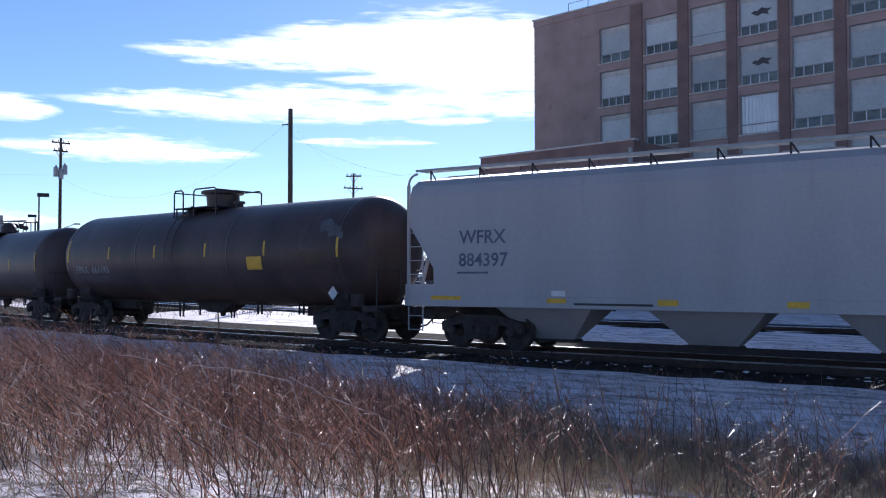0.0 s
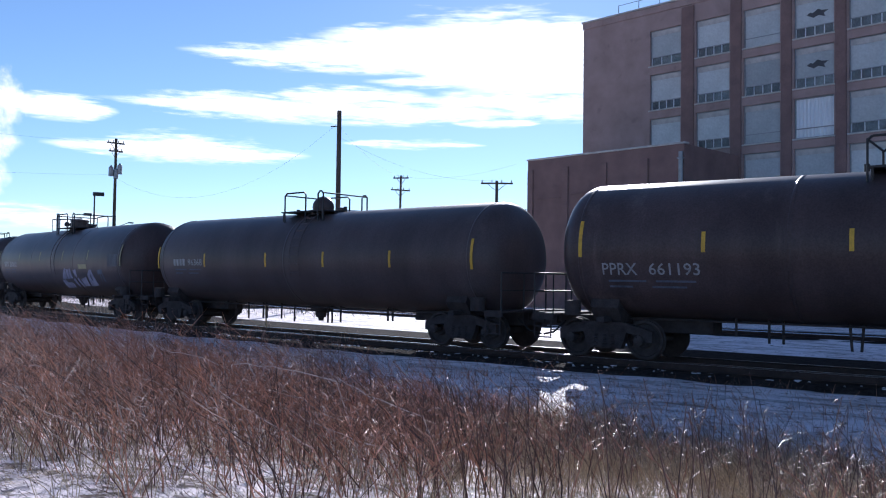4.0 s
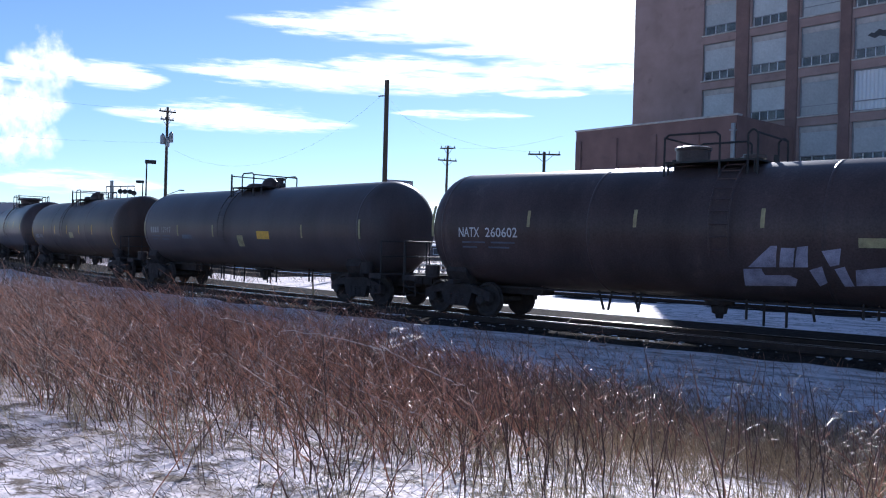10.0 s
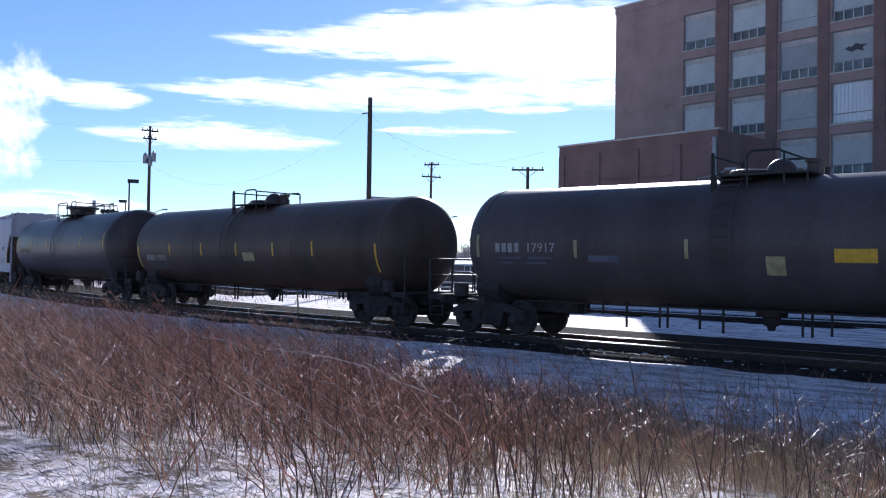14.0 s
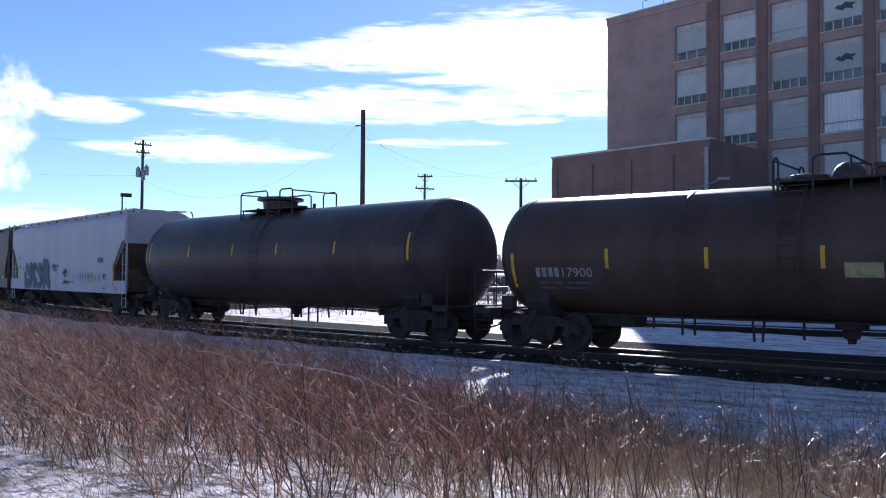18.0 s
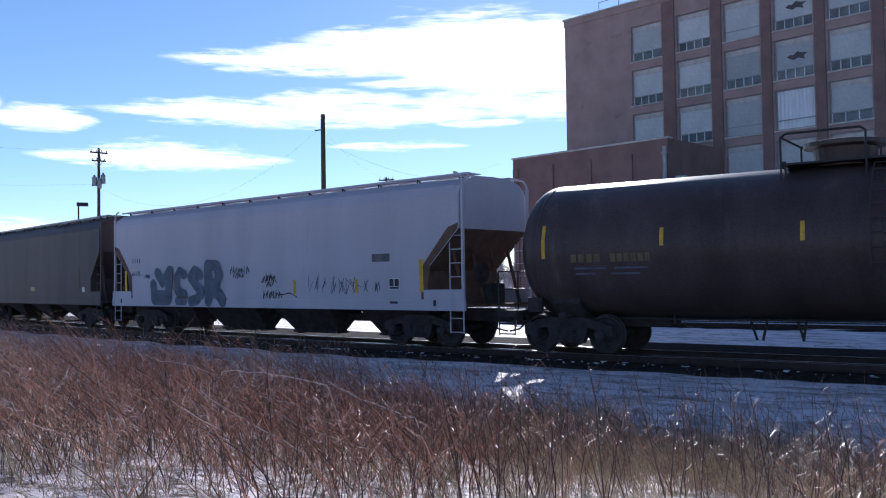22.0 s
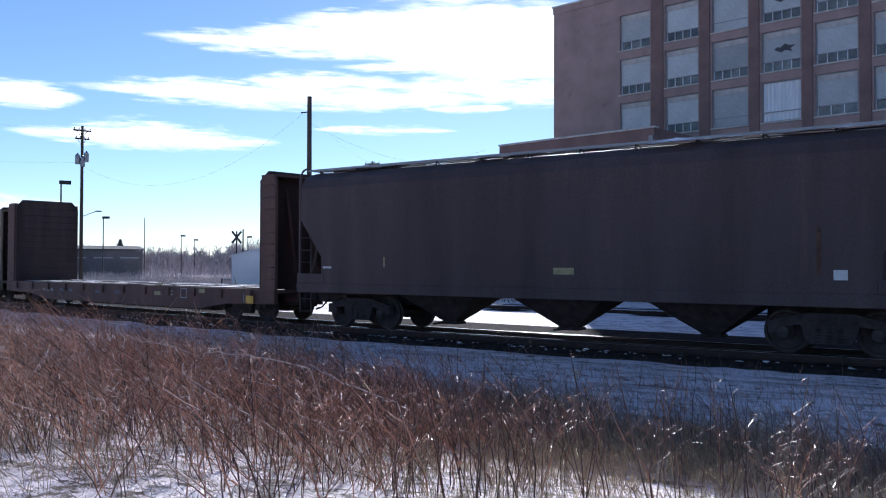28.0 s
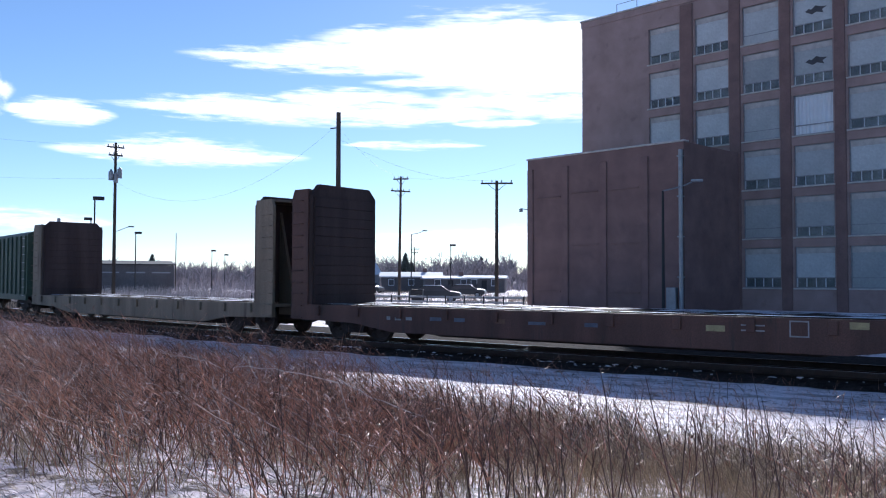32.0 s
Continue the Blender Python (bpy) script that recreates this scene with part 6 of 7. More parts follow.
def house(az, dist, w, d, h, label, turn=0.0, wall=None, pitch=0.28):
    p = polar(az, dist)
    t = thing("house", label, "house", "houses under the tree line", at=Matrix.Translation((p.x, p.y, -0.3)) @ pose(0, 0, 0, 0, 0, az + turn))
    wl = part("wall", box(B(), -w / 2, w / 2, 0, d, 0, h), wall or M_SIDING, t)
    part("roof", prism(B(), [(-0.4, h), (d / 2, h + d * pitch), (d + 0.4, h), (d + 0.4, h + 0.2), (d / 2, h + d * pitch + 0.25), (-0.4, h + 0.2)], -w / 2 - 0.4, w / 2 + 0.4, "x"), M_ROOFSNOW, t)
    k = max(2, int(w / 3.2))
    for i in range(k):
        x = -w / 2 + w * (i + 0.5) / k
        f = part("window", box(B(), x - 0.55, x + 0.55, -0.05, 0.0, 1.1, 2.3), M_HUT, t)
        part("pane", box(B(), x - 0.46, x + 0.46, -0.07, -0.05, 1.2, 2.2), M_INSHADE, f)
    part("door", box(B(), -0.45, 0.45, -0.06, 0.0, 0.1, 2.1), M_DARKSTEEL, t) if k % 2 == 0 else None
    part("chimney", box(B(), w * 0.2, w * 0.2 + 0.7, d * 0.45, d * 0.6, h, h + d * pitch + 0.9), M_BRICK2, t)
    return t


house(40.6, 165, 8, 8, 3.0, "pale blue-grey house with a steep snowy roof", 15)
house(34.6, 150, 9, 9, 2.3, "low dark shed with bright snow on its flat roof", 4, M_FARDARK, 0.04)
house(32.4, 150, 7, 8, 2.4, "small dark shed with snow on its flat roof", -4, M_FARDARK, 0.04)
house(37.2, 160, 11, 8, 2.6, "dark low house with snow on the eaves", 0, M_FARDARK, 0.1)
house(43.6, 230, 12, 8, 3.2, "grey far house behind the hut", 6)


def warehouse():
    a, b = polar(66, 150), polar(52.3, 150)
    ang = math.atan2((b - a).y, (b - a).x)
    t = thing("warehouse", "long low dark warehouse across the yard", "building", at=Matrix.Translation((a.x, a.y, -0.4)) @ Matrix.Rotation(ang, 4, "Z"))
    L = (b - a).length
    part("wall", box(B(), 0, L, 0, 14, 0, 4.5), M_FARDARK, t)
    part("roof", prism(B(), [(-0.4, 4.5), (7, 5.1), (14.4, 4.5), (14.4, 4.7), (7, 5.35), (-0.4, 4.7)], -0.3, L + 0.3, "x"), M_ASPHALT, t)
    for i in range(9):
        x = 2 + i * (L - 4) / 8
        d = part("loading_door", box(B(), x - 1.3, x + 1.3, -0.06, 0, 0.6, 3.2), M_FARDARK, t)
        part("door_frame", box(B(), x - 1.45, x + 1.45, -0.04, 0, 3.2, 3.4), M_STEELGREY, d)
    return t


warehouse()
a_, b_ = polar(70, 200), polar(58.2, 210)
dome = thing("storage_shed", "far pale shed with a rounded roof", "building", at=Matrix.Translation((a_.x, a_.y, -0.4)) @ Matrix.Rotation(math.atan2((b_ - a_).y, (b_ - a_).x), 4, "Z"))
L_ = (b_ - a_).length
part("wall", prism(B(), [(0, 0), (L_, 0), (L_, 5.6), (L_ * 0.93, 6.7), (L_ * 0.8, 7.4), (L_ * 0.6, 7.9), (0, 8.2)], 0, 20, "y"), M_SIDING, dome)


# ---- far woods ----
def far_woods():
    random.seed(21)
    verts, faces = [], []

    def limb(a, b, r0, r1):
        d = (b - a).normalized()
        u = d.orthogonal().normalized()
        w = d.cross(u)
        k = len(verts)
        for p, r in ((a, r0), (b, r1)):
            for i in range(3):
                q = p + (u * math.cos(i * 2.094) + w * math.sin(i * 2.094)) * r
                verts.append(tuple(q))
        for i in range(3):
            faces.append((k + i, k + (i + 1) % 3, k + 3 + (i + 1) % 3, k + 3 + i))
    for _ in range(1500):
        az = random.uniform(22, 74) if random.random() < 0.85 else random.uniform(-14, 22)
        dist = random.uniform(190, 330)
        h = random.uniform(4.2, 9.4) * (0.75 if 47 < az < 60 else 1.0)
        base = polar(az, dist, -0.5)
        limb(base, base + Vector((random.uniform(-0.4, 0.4), 0, h * 0.55)), 0.26, 0.16)
        for i in range(22):
            s = base + Vector((0, 0, h * random.uniform(0.18, 0.6)))
            a = random.uniform(0, 6.283)
            e = s + Vector((math.cos(a) * h * random.uniform(0.08, 0.3), math.sin(a) * h * 0.2, h * random.uniform(0.15, 0.42)))
            limb(s, e, 0.1, 0.05)
            for j in range(3):
                f = s.lerp(e, random.uniform(0.4, 1.0))
                limb(f, f + Vector((random.uniform(-0.12, 0.12) * h, random.uniform(-0.1, 0.1) * h, random.uniform(0.03, 0.16) * h)), 0.07, 0.035)
    me = bpy.data.meshes.new("far_bare_woods")
    me.from_pydata(verts, [], faces)
    me.materials.append(M_BARE)
    tagged(new("far_bare_woods", me), "far belt of bare leafless trees on the horizon", "woods", kind="stuff")


far_woods()


def blades(name, count, az0, az1, d0, d1, h0, h1, r, lean, mat, label, category, seed, thin=0.0):
    """Upright three-sided stems scattered over a sector, joined."""
    g = np.random.default_rng(seed)
    V, F = [], []
    while len(V) < count * 4:
        az, d = g.uniform(az0, az1), math.sqrt(g.uniform(d0 * d0, d1 * d1))
        if g.random() < thin and noise.noise((az * 0.35, d * 0.06, seed)) < 0.1:
            continue
        p = polar(az, d)
        z = ground_height(p.x, p.y)
        h = g.uniform(h0, h1)
        k = len(V)
        dx, dy = g.normal(0, lean, 2) * h
        V += [(p.x - r, p.y, z), (p.x + r, p.y, z), (p.x, p.y + r, z), (p.x + dx, p.y + dy, z + h)]
        F += [(k, k + 1, k + 3), (k + 1, k + 2, k + 3), (k + 2, k, k + 3)]
    me = bpy.data.meshes.new(name)
    me.from_pydata(V, [], F)
    me.materials.append(mat)
    tagged(new(name, me), label, category, kind="stuff")


blades("far_scrub", 9000, 22, 74, 165, 300, 1.6, 4.6, 0.09, 0.25, M_BARE, "grey leafless scrub under the far trees", "scrub", 3)
blades("field_grass", 15000, 27, 68, 44, 150, 0.25, 0.75, 0.02, 0.5, M_FIELD, "grey-brown dead grass standing through the field snow", "grass", 4, 0.75)


blades("hedge_scrub", 5000, 44, 70, 84, 104, 0.9, 1.7, 0.035, 0.3, M_BARE, "low grey leafless hedge along the yard", "hedge", 6)


def yard_road():
    """A ploughed road between the field and the houses."""
    bm = B()
    n = 24
    rows = []
    for i in range(n + 1):
        az = 72 - i * 44 / n
        rows.append([bm.verts.new((*polar(az, d).xy, ground_height(*polar(az, d).xy) + 0.09)) for d in (104, 108, 113)])
    for q, w in zip(rows, rows[1:]):
        for i in range(2):
            bm.faces.new((q[i], q[i + 1], w[i + 1], w[i]))
    tagged(part("road", bm, M_ASPHALT), "ploughed grey road across the snowy yard", "road", kind="structure")


yard_road()


def conifer(az, dist, h):
    p = polar(az, dist, -0.4)
    t = thing("conifer_tree", "dark pointed conifer standing out of the tree line", "tree", "conifers in the far woods", at=Matrix.Translation(p))
    part("trunk", tube(B(), (0, 0, 0), (0, 0, h * 0.5), 0.22, 8, 0.12), M_BARE, t)
    bm = B()
    for i in range(150):
        f = random.random() ** 0.8
        z = h * (0.12 + 0.86 * f)
        r = h * 0.2 * (1 - f) * random.uniform(0.5, 1.1) + 0.1
        a = random.uniform(0, 6.283)
        c = Vector((math.cos(a) * r, math.sin(a) * r, z))
        s = 0.35 + 0.4 * (1 - f)
        v = [bm.verts.new(c + Vector((math.cos(a + q) * s * k, math.sin(a + q) * s * k, dz))) for q, k, dz in ((0, 1.2, -0.35), (2.2, 0.8, 0.1), (4.1, 0.8, 0.1), (0, 0.1, 0.5))]
        for q in ((0, 1, 3), (1, 2, 3), (2, 0, 3), (0, 2, 1)):
            bm.faces.new([v[k] for k in q])
    part("crown", bm, M_CONIFER, t)
    return t


random.seed(31)
for az, dist, h in ((43.2, 235, 8.2), (42.5, 240, 7.0), (37.6, 200, 8.3), (37.2, 205, 6.4), (34.6, 230, 7.0), (32.6, 240, 8.6), (30.6, 235, 7.4), (53.6, 200, 7.5)):
    conifer(az, dist, h)


# ---- clouds: far bright sheets of vapour ----
def cloud_material(name, along, up, amount, fine_amount, lo, hi, strength):
    """Bright vapour with ragged, drawn-out edges; along and up are cycles per metre."""
    m = bpy.data.materials.new(name)
    m.use_nodes = True
    n, l = m.node_tree.nodes, m.node_tree.links
    n.remove(n["Principled BSDF"])
    tc = n.new("ShaderNodeTexCoord")
    sep = n.new("ShaderNodeSeparateXYZ")
    l.new(tc.outputs["UV"], sep.inputs[0])
    rnd = n.new("ShaderNodeObjectInfo")

    def math2(op, a, b=0.0):
        q = n.new("ShaderNodeMath")
        q.operation = op
        for i, v in ((0, a), (1, b)):
            if isinstance(v, (int, float)):
                q.inputs[i].default_value = v
            else:
                l.new(v, q.inputs[i])
        return q.outputs[0]
    seed = math2("MULTIPLY", rnd.outputs["Random"], 40.0)

    def noise4(k, detail, rough):
        mp = n.new("ShaderNodeMapping")
        mp.inputs["Scale"].default_value = (along * k, along * k, up * k)
        l.new(tc.outputs["Object"], mp.inputs[0])
        t = n.new("ShaderNodeTexNoise")
        t.noise_dimensions = "4D"
        t.inputs["Scale"].default_value = 1.0
        t.inputs["Detail"].default_value = detail
        t.inputs["Roughness"].default_value = rough
        t.inputs["Distortion"].default_value = 0.0
        l.new(mp.outputs[0], t.inputs["Vector"])
        l.new(seed, t.inputs["W"])
        return math2("SUBTRACT", t.outputs[0], 0.5)
    big, fine = noise4(1.0, 5, 0.55), noise4(4.5, 6, 0.62)
    du = math2("ABSOLUTE", math2("SUBTRACT", math2("MULTIPLY", sep.outputs["X"], 2.0), 1.0))
    sv = math2("SUBTRACT", math2("MULTIPLY", sep.outputs["Y"], 2.0), 0.72)
    dv = math2("ABSOLUTE", sv)
    # thickness tapers to both ends
    thick = math2("ADD", math2("MULTIPLY", math2("SUBTRACT", 1.0, math2("POWER", du, 1.6)), 0.85), 0.12)
    rim = math2("SUBTRACT", 1.0, math2("DIVIDE", dv, thick))
    body = math2("ADD", math2("ADD", rim, math2("MULTIPLY", big, amount)), math2("MULTIPLY", fine, fine_amount))
    du2 = math2("MINIMUM", math2("MULTIPLY", math2("SUBTRACT", 1.0, du), 4.0), 1.0)
    ev = math2("ABSOLUTE", math2("SUBTRACT", math2("MULTIPLY", sep.outputs["Y"], 2.0), 1.0))
    edge = math2("MULTIPLY", du2, math2("MINIMUM", math2("MULTIPLY", math2("SUBTRACT", 1.0, ev), 5.0), 1.0))
    mr = n.new("ShaderNodeMapRange")
    mr.interpolation_type = "SMOOTHSTEP"
    mr.inputs[1].default_value, mr.inputs[2].default_value = lo, hi
    l.new(body, mr.inputs[0])
    alpha = math2("MULTIPLY", mr.outputs[0], edge)
    em = n.new("ShaderNodeEmission")
    em.inputs["Color"].default_value = (1.0, 0.98, 0.96, 1)
    em.inputs["Strength"].default_value = strength
    tr = n.new("ShaderNodeBsdfTransparent")
    mx = n.new("ShaderNodeMixShader")
    l.new(alpha, mx.inputs[0])
    l.new(tr.outputs[0], mx.inputs[1])
    l.new(em.outputs[0], mx.inputs[2])
    l.new(mx.outputs[0], n["Material Output"].inputs["Surface"])
    return m


M_CLOUD = cloud_material("cloud_vapour", 0.0024, 0.02, 1.9, 1.7, 0.05, 1.15, 1.15)
M_STEAM = cloud_material("steam_vapour", 0.022, 0.018, 3.4, 1.5, 0.2, 1.3, 1.0)


def vapour_sheet(name, az0, az1, el0, el1, dist, mat, centred=False):
    """A piece of a far shell, with its own u, v from corner to corner."""
    bm = B()
    uvl = bm.loops.layers.uv.new("uv")
    nx, ny = 16, 6
    mid = polar((az0 + az1) / 2, dist * math.cos(radians((el0 + el1) / 2)), dist * math.sin(radians((el0 + el1) / 2)))
    turn = Matrix.Rotation(-radians((az0 + az1) / 2), 3, "Z")
    g = []
    for j in range(ny + 1):
        row = []
        for i in range(nx + 1):
            a, e = az0 + (az1 - az0) * i / nx, el0 + (el1 - el0) * j / ny
            p = polar(a, dist * math.cos(radians(e)), dist * math.sin(radians(e))) - mid
            row.append(bm.verts.new(turn @ p))
        g.append(row)
    for j in range(ny):
        for i in range(nx):
            f = bm.faces.new((g[j][i], g[j][i + 1], g[j + 1][i + 1], g[j + 1][i]))
            for lp, (q, w) in zip(f.loops, ((i, j), (i + 1, j), (i + 1, j + 1), (i, j + 1))):
                lp[uvl].uv = (q / nx, w / ny)
    o = part(name, bm, mat)
    o.matrix_basis = Matrix.Translation(mid) @ turn.inverted().to_4x4()
    return o


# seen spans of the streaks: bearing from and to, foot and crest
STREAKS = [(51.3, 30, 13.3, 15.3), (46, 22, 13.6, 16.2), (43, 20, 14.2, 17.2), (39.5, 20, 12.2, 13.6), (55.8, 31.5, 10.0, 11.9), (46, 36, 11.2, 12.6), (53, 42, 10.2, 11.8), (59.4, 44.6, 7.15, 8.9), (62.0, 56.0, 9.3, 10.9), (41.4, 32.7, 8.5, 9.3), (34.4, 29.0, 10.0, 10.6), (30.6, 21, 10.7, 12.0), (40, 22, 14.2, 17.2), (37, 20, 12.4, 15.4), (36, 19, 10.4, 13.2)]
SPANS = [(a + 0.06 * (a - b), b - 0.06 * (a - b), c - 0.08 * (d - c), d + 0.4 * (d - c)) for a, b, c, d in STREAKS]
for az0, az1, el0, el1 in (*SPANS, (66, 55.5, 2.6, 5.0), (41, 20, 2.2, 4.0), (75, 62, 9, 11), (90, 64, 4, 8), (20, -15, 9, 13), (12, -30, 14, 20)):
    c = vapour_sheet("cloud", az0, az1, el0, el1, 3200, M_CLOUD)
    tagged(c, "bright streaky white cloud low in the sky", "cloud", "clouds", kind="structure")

# steam from a far chimney, in puffs that drift
PUFFS = []
for az0, el0, w, h, daz, del_ in ((62.9, 11.4, 4.6, 5.6, 0.04, 0.03), (64.6, 8.8, 6.6, 5.0, 0.05, 0.03), (64.0, 6.6, 4.4, 5.2, 0.04, 0.02), (67.5, 9.6, 6.0, 5.0, 0.05, 0.02)):
    s = vapour_sheet("steam_puff", az0 + w / 2, az0 - w / 2, el0 - h / 2, el0 + h / 2, 900, M_STEAM)
    tagged(s, "drifting white puff of chimney steam", "steam", "steam puffs", kind="stuff")
    PUFFS.append((s, az0, el0, daz, del_))


# ---- winter weeds on the near bank ----
rng = np.random.default_rng(7)


def tubes_mesh(name, groups, mat, label, category):
    """Thin three-sided stems from arrays of points [n, k, 3] and radii [n, k], joined into one mesh."""
    V, F, base = [], [], 0
    offs = np.array([(1.0, 0.0, 0.25), (-0.5, 0.866, 0.25), (-0.5, -0.866, -0.5)])
    for P, Rr in groups:
        n, k, _ = P.shape
        v = P[:, :, None, :] + offs[None, None] * Rr[:, :, None, None]
        V.append(v.reshape(-1, 3))
        idx = (np.arange(n * k * 3) + base).reshape(n, k, 3)
        for s in range(3):
            a, b = idx[:, :-1, s], idx[:, :-1, (s + 1) % 3]
            c, d = idx[:, 1:, (s + 1) % 3], idx[:, 1:, s]
            F.append(np.stack((a, b, c, d), -1).reshape(-1, 4))
        base += n * k * 3
    V, F = np.concatenate(V), np.concatenate(F)
    me = bpy.data.meshes.new(name)
    me.vertices.add(len(V))
    me.vertices.foreach_set("co", V.astype(np.float32).ravel())
    me.loops.add(F.size)
    me.loops.foreach_set("vertex_index", F.astype(np.int32).ravel())
    me.polygons.add(len(F))
    me.polygons.foreach_set("loop_start", np.arange(0, F.size, 4, dtype=np.int32))
    me.update(calc_edges=True)
    me.materials.append(mat)
    o = new(name, me)
    tagged(o, label, category, kind="stuff")
    return o


def stand(n, x0, x1, y0, y1, keep):
    """n rooted places on the bank for which keep(x, y) holds."""
    out = []
    while len(out) < n:
        x, y = rng.uniform(x0, x1), rng.uniform(y0, y1)
        if keep(x, y):
            out.append((x, y, ground_height(x, y) - 0.03))
    return np.array(out)


def grow(root, height, lean, curve, k=5, r=0.0035, tip=0.35):
    """Stems from their roots: a lean that grows towards the tip."""
    n = len(root)
    a = rng.uniform(0, 2 * np.pi, n)
    d = np.stack((np.cos(a), np.sin(a), np.zeros(n)), -1)
    b = a + rng.normal(0, 0.8, n)
    e = np.stack((np.cos(b), np.sin(b), np.zeros(n)), -1)
    f = np.linspace(0, 1, k)
    P = root[:, None, :] + d[:, None] * (lean[:, None] * f)[..., None] * height[:, None, None] + e[:, None] * (curve[:, None] * f ** 2)[..., None] * height[:, None, None]
    P[:, :, 2] += height[:, None] * f * (1 - 0.35 * np.clip(curve[:, None], 0, 1) * f)
    P[:, 1:, :2] += rng.normal(0, 0.008, (n, k - 1, 2))
    R_ = r * rng.uniform(0.7, 1.3, n)[:, None] * (1 - (1 - tip) * f)[None]
    return P, R_


def twigs(P, per, length, k=3, r=0.0018, lo=0.35, up=0.5):
    """Side shoots off stems."""
    n, kk, _ = P.shape
    src = np.repeat(np.arange(n), per)
    f = rng.uniform(lo, 0.98, len(src)) * (kk - 1)
    i = np.minimum(f.astype(int), kk - 2)
    w = (f - i)[:, None]
    s = P[src, i] * (1 - w) + P[src, i + 1] * w
    a = rng.uniform(0, 2 * np.pi, len(src))
    L = length * rng.uniform(0.4, 1.2, len(src))
    g = np.linspace(0, 1, k)
    d = np.stack((np.cos(a), np.sin(a), np.full(len(src), up)), -1)
    Q = s[:, None] + d[:, None] * (L[:, None] * g)[..., None]
    Q[:, :, 2] += (0.25 * L[:, None]) * g ** 2 * rng.uniform(-1.4, 1.0, len(src))[:, None]
    return Q, r * (1 - 0.5 * g)[None] * rng.uniform(0.7, 1.3, len(src))[:, None]


def bearing(x, y):
    return math.degrees(math.atan2(-x, y)), math.hypot(x, y)


def edge(x):
    """How far towards the track the growth reaches."""
    return 11.7 + 0.09 * max(0, -x - 5) + 0.5 * math.sin(x * 0.7) + 0.35 * math.sin(x * 1.9 + 1)


def brush_here(x, y):
    az, d = bearing(x, y)
    if d < 5.0:
        return False
    if y > edge(x) - 0.2:
        return y < edge(x) + 2.2 and az > 38 and rng.random() < 0.16 + 0.5 * noise.noise((x * 0.5, y * 0.8, 6))
    if d < np.interp(az, (49, 53, 58, 65, 72), (5.4, 6.8, 7.9, 11.2, 13.5)) + 0.4 * math.sin(az * 0.9):
        return rng.random() < 0.02
    p = 1.0 if az > 37 else max(0.14, 1 - (37 - az) / 14)
    patch = 0.55 + 1.0 * noise.noise((x * 0.6, y * 0.6, 4))
    far = max(0.24, min(1.0, (d - 6.3) / 3.2))
    return rng.random() < p * far * (0.22 + 0.78 * max(0, min(1, patch + 0.15)))


def grass_here(x, y):
    az, d = bearing(x, y)
    if d < 5.0 or y > edge(x) + 0.6:
        return False
    patch = 0.5 + 0.9 * noise.noise((x * 0.8, y * 0.8, 9))
    p = 0.25 if az > 46 else 0.45 if az > 36 else 0.8
    p *= max(0.34, min(1.0, (d - 6.5) / 3.5))
    if d < np.interp(az, (49, 53, 58, 65, 72), (5.4, 6.8, 7.9, 11.2, 13.5)):
        p = 0.06
    return rng.random() < p * max(0.1, min(1, patch + 0.2))


def hooks(P, per, length, r):
    """Short curled tips that droop back over the stem."""
    n, kk, _ = P.shape
    src = np.repeat(np.arange(n), per)
    f = rng.uniform(0.55, 0.99, len(src)) * (kk - 1)
    i = np.minimum(f.astype(int), kk - 2)
    w = (f - i)[:, None]
    s = P[src, i] * (1 - w) + P[src, i + 1] * w
    a = rng.uniform(0, 2 * np.pi, len(src))
    L = length * rng.uniform(0.4, 1.3, len(src))
    g = np.linspace(0, 1, 5)
    bend = rng.uniform(0.6, 2.6, len(src))[:, None] * g
    tilt = rng.uniform(-0.2, 1.3, len(src))[:, None]
    run, rise = np.cumsum(np.cos(tilt - bend), 1) / 5 * L[:, None], np.cumsum(np.sin(tilt - bend), 1) / 5 * L[:, None]
    Q = np.stack((np.cos(a)[:, None] * run, np.sin(a)[:, None] * run, rise), -1)
    Q -= Q[:, :1]
    return s[:, None] + Q, r * (1 - 0.45 * g)[None] * rng.uniform(0.6, 1.4, len(src))[:, None]


X0, X1, Y0, Y1 = -29, 4.5, 2.6, 15.2


def rise(root):
    """The thicket stands taller towards the far end of the bank."""
    az = np.degrees(np.arctan2(-root[:, 0], root[:, 1]))
    return 1 + 0.34 * np.clip((az - 40) / 13, 0, 1) + 0.1 * np.sin(root[:, 0] * 1.3) * np.sin(root[:, 1] * 1.1)


root = stand(4700, X0, X1, Y0, Y1, brush_here)
n_ = len(root)
tall = rng.uniform(0.5, 1.15, n_) * rise(root)
P, Rr = grow(root, tall, rng.uniform(0.0, 0.5, n_), rng.uniform(0, 0.7, n_), 7, 0.0072)
P[:, 2:] += np.cumsum(rng.normal(0, 0.014, (n_, 5, 3)), 1)
side = twigs(P, 3, 0.4, 4, 0.0046, 0.3, 0.9)
tubes_mesh("red_brush", [(P, Rr), side, twigs(side[0], 2, 0.18, 3, 0.0032, 0.3, 0.6), hooks(P, 2, 0.2, 0.0036)], M_STEM_RED, "thicket of reddish-brown leafless stems rising out of the snow", "brush")
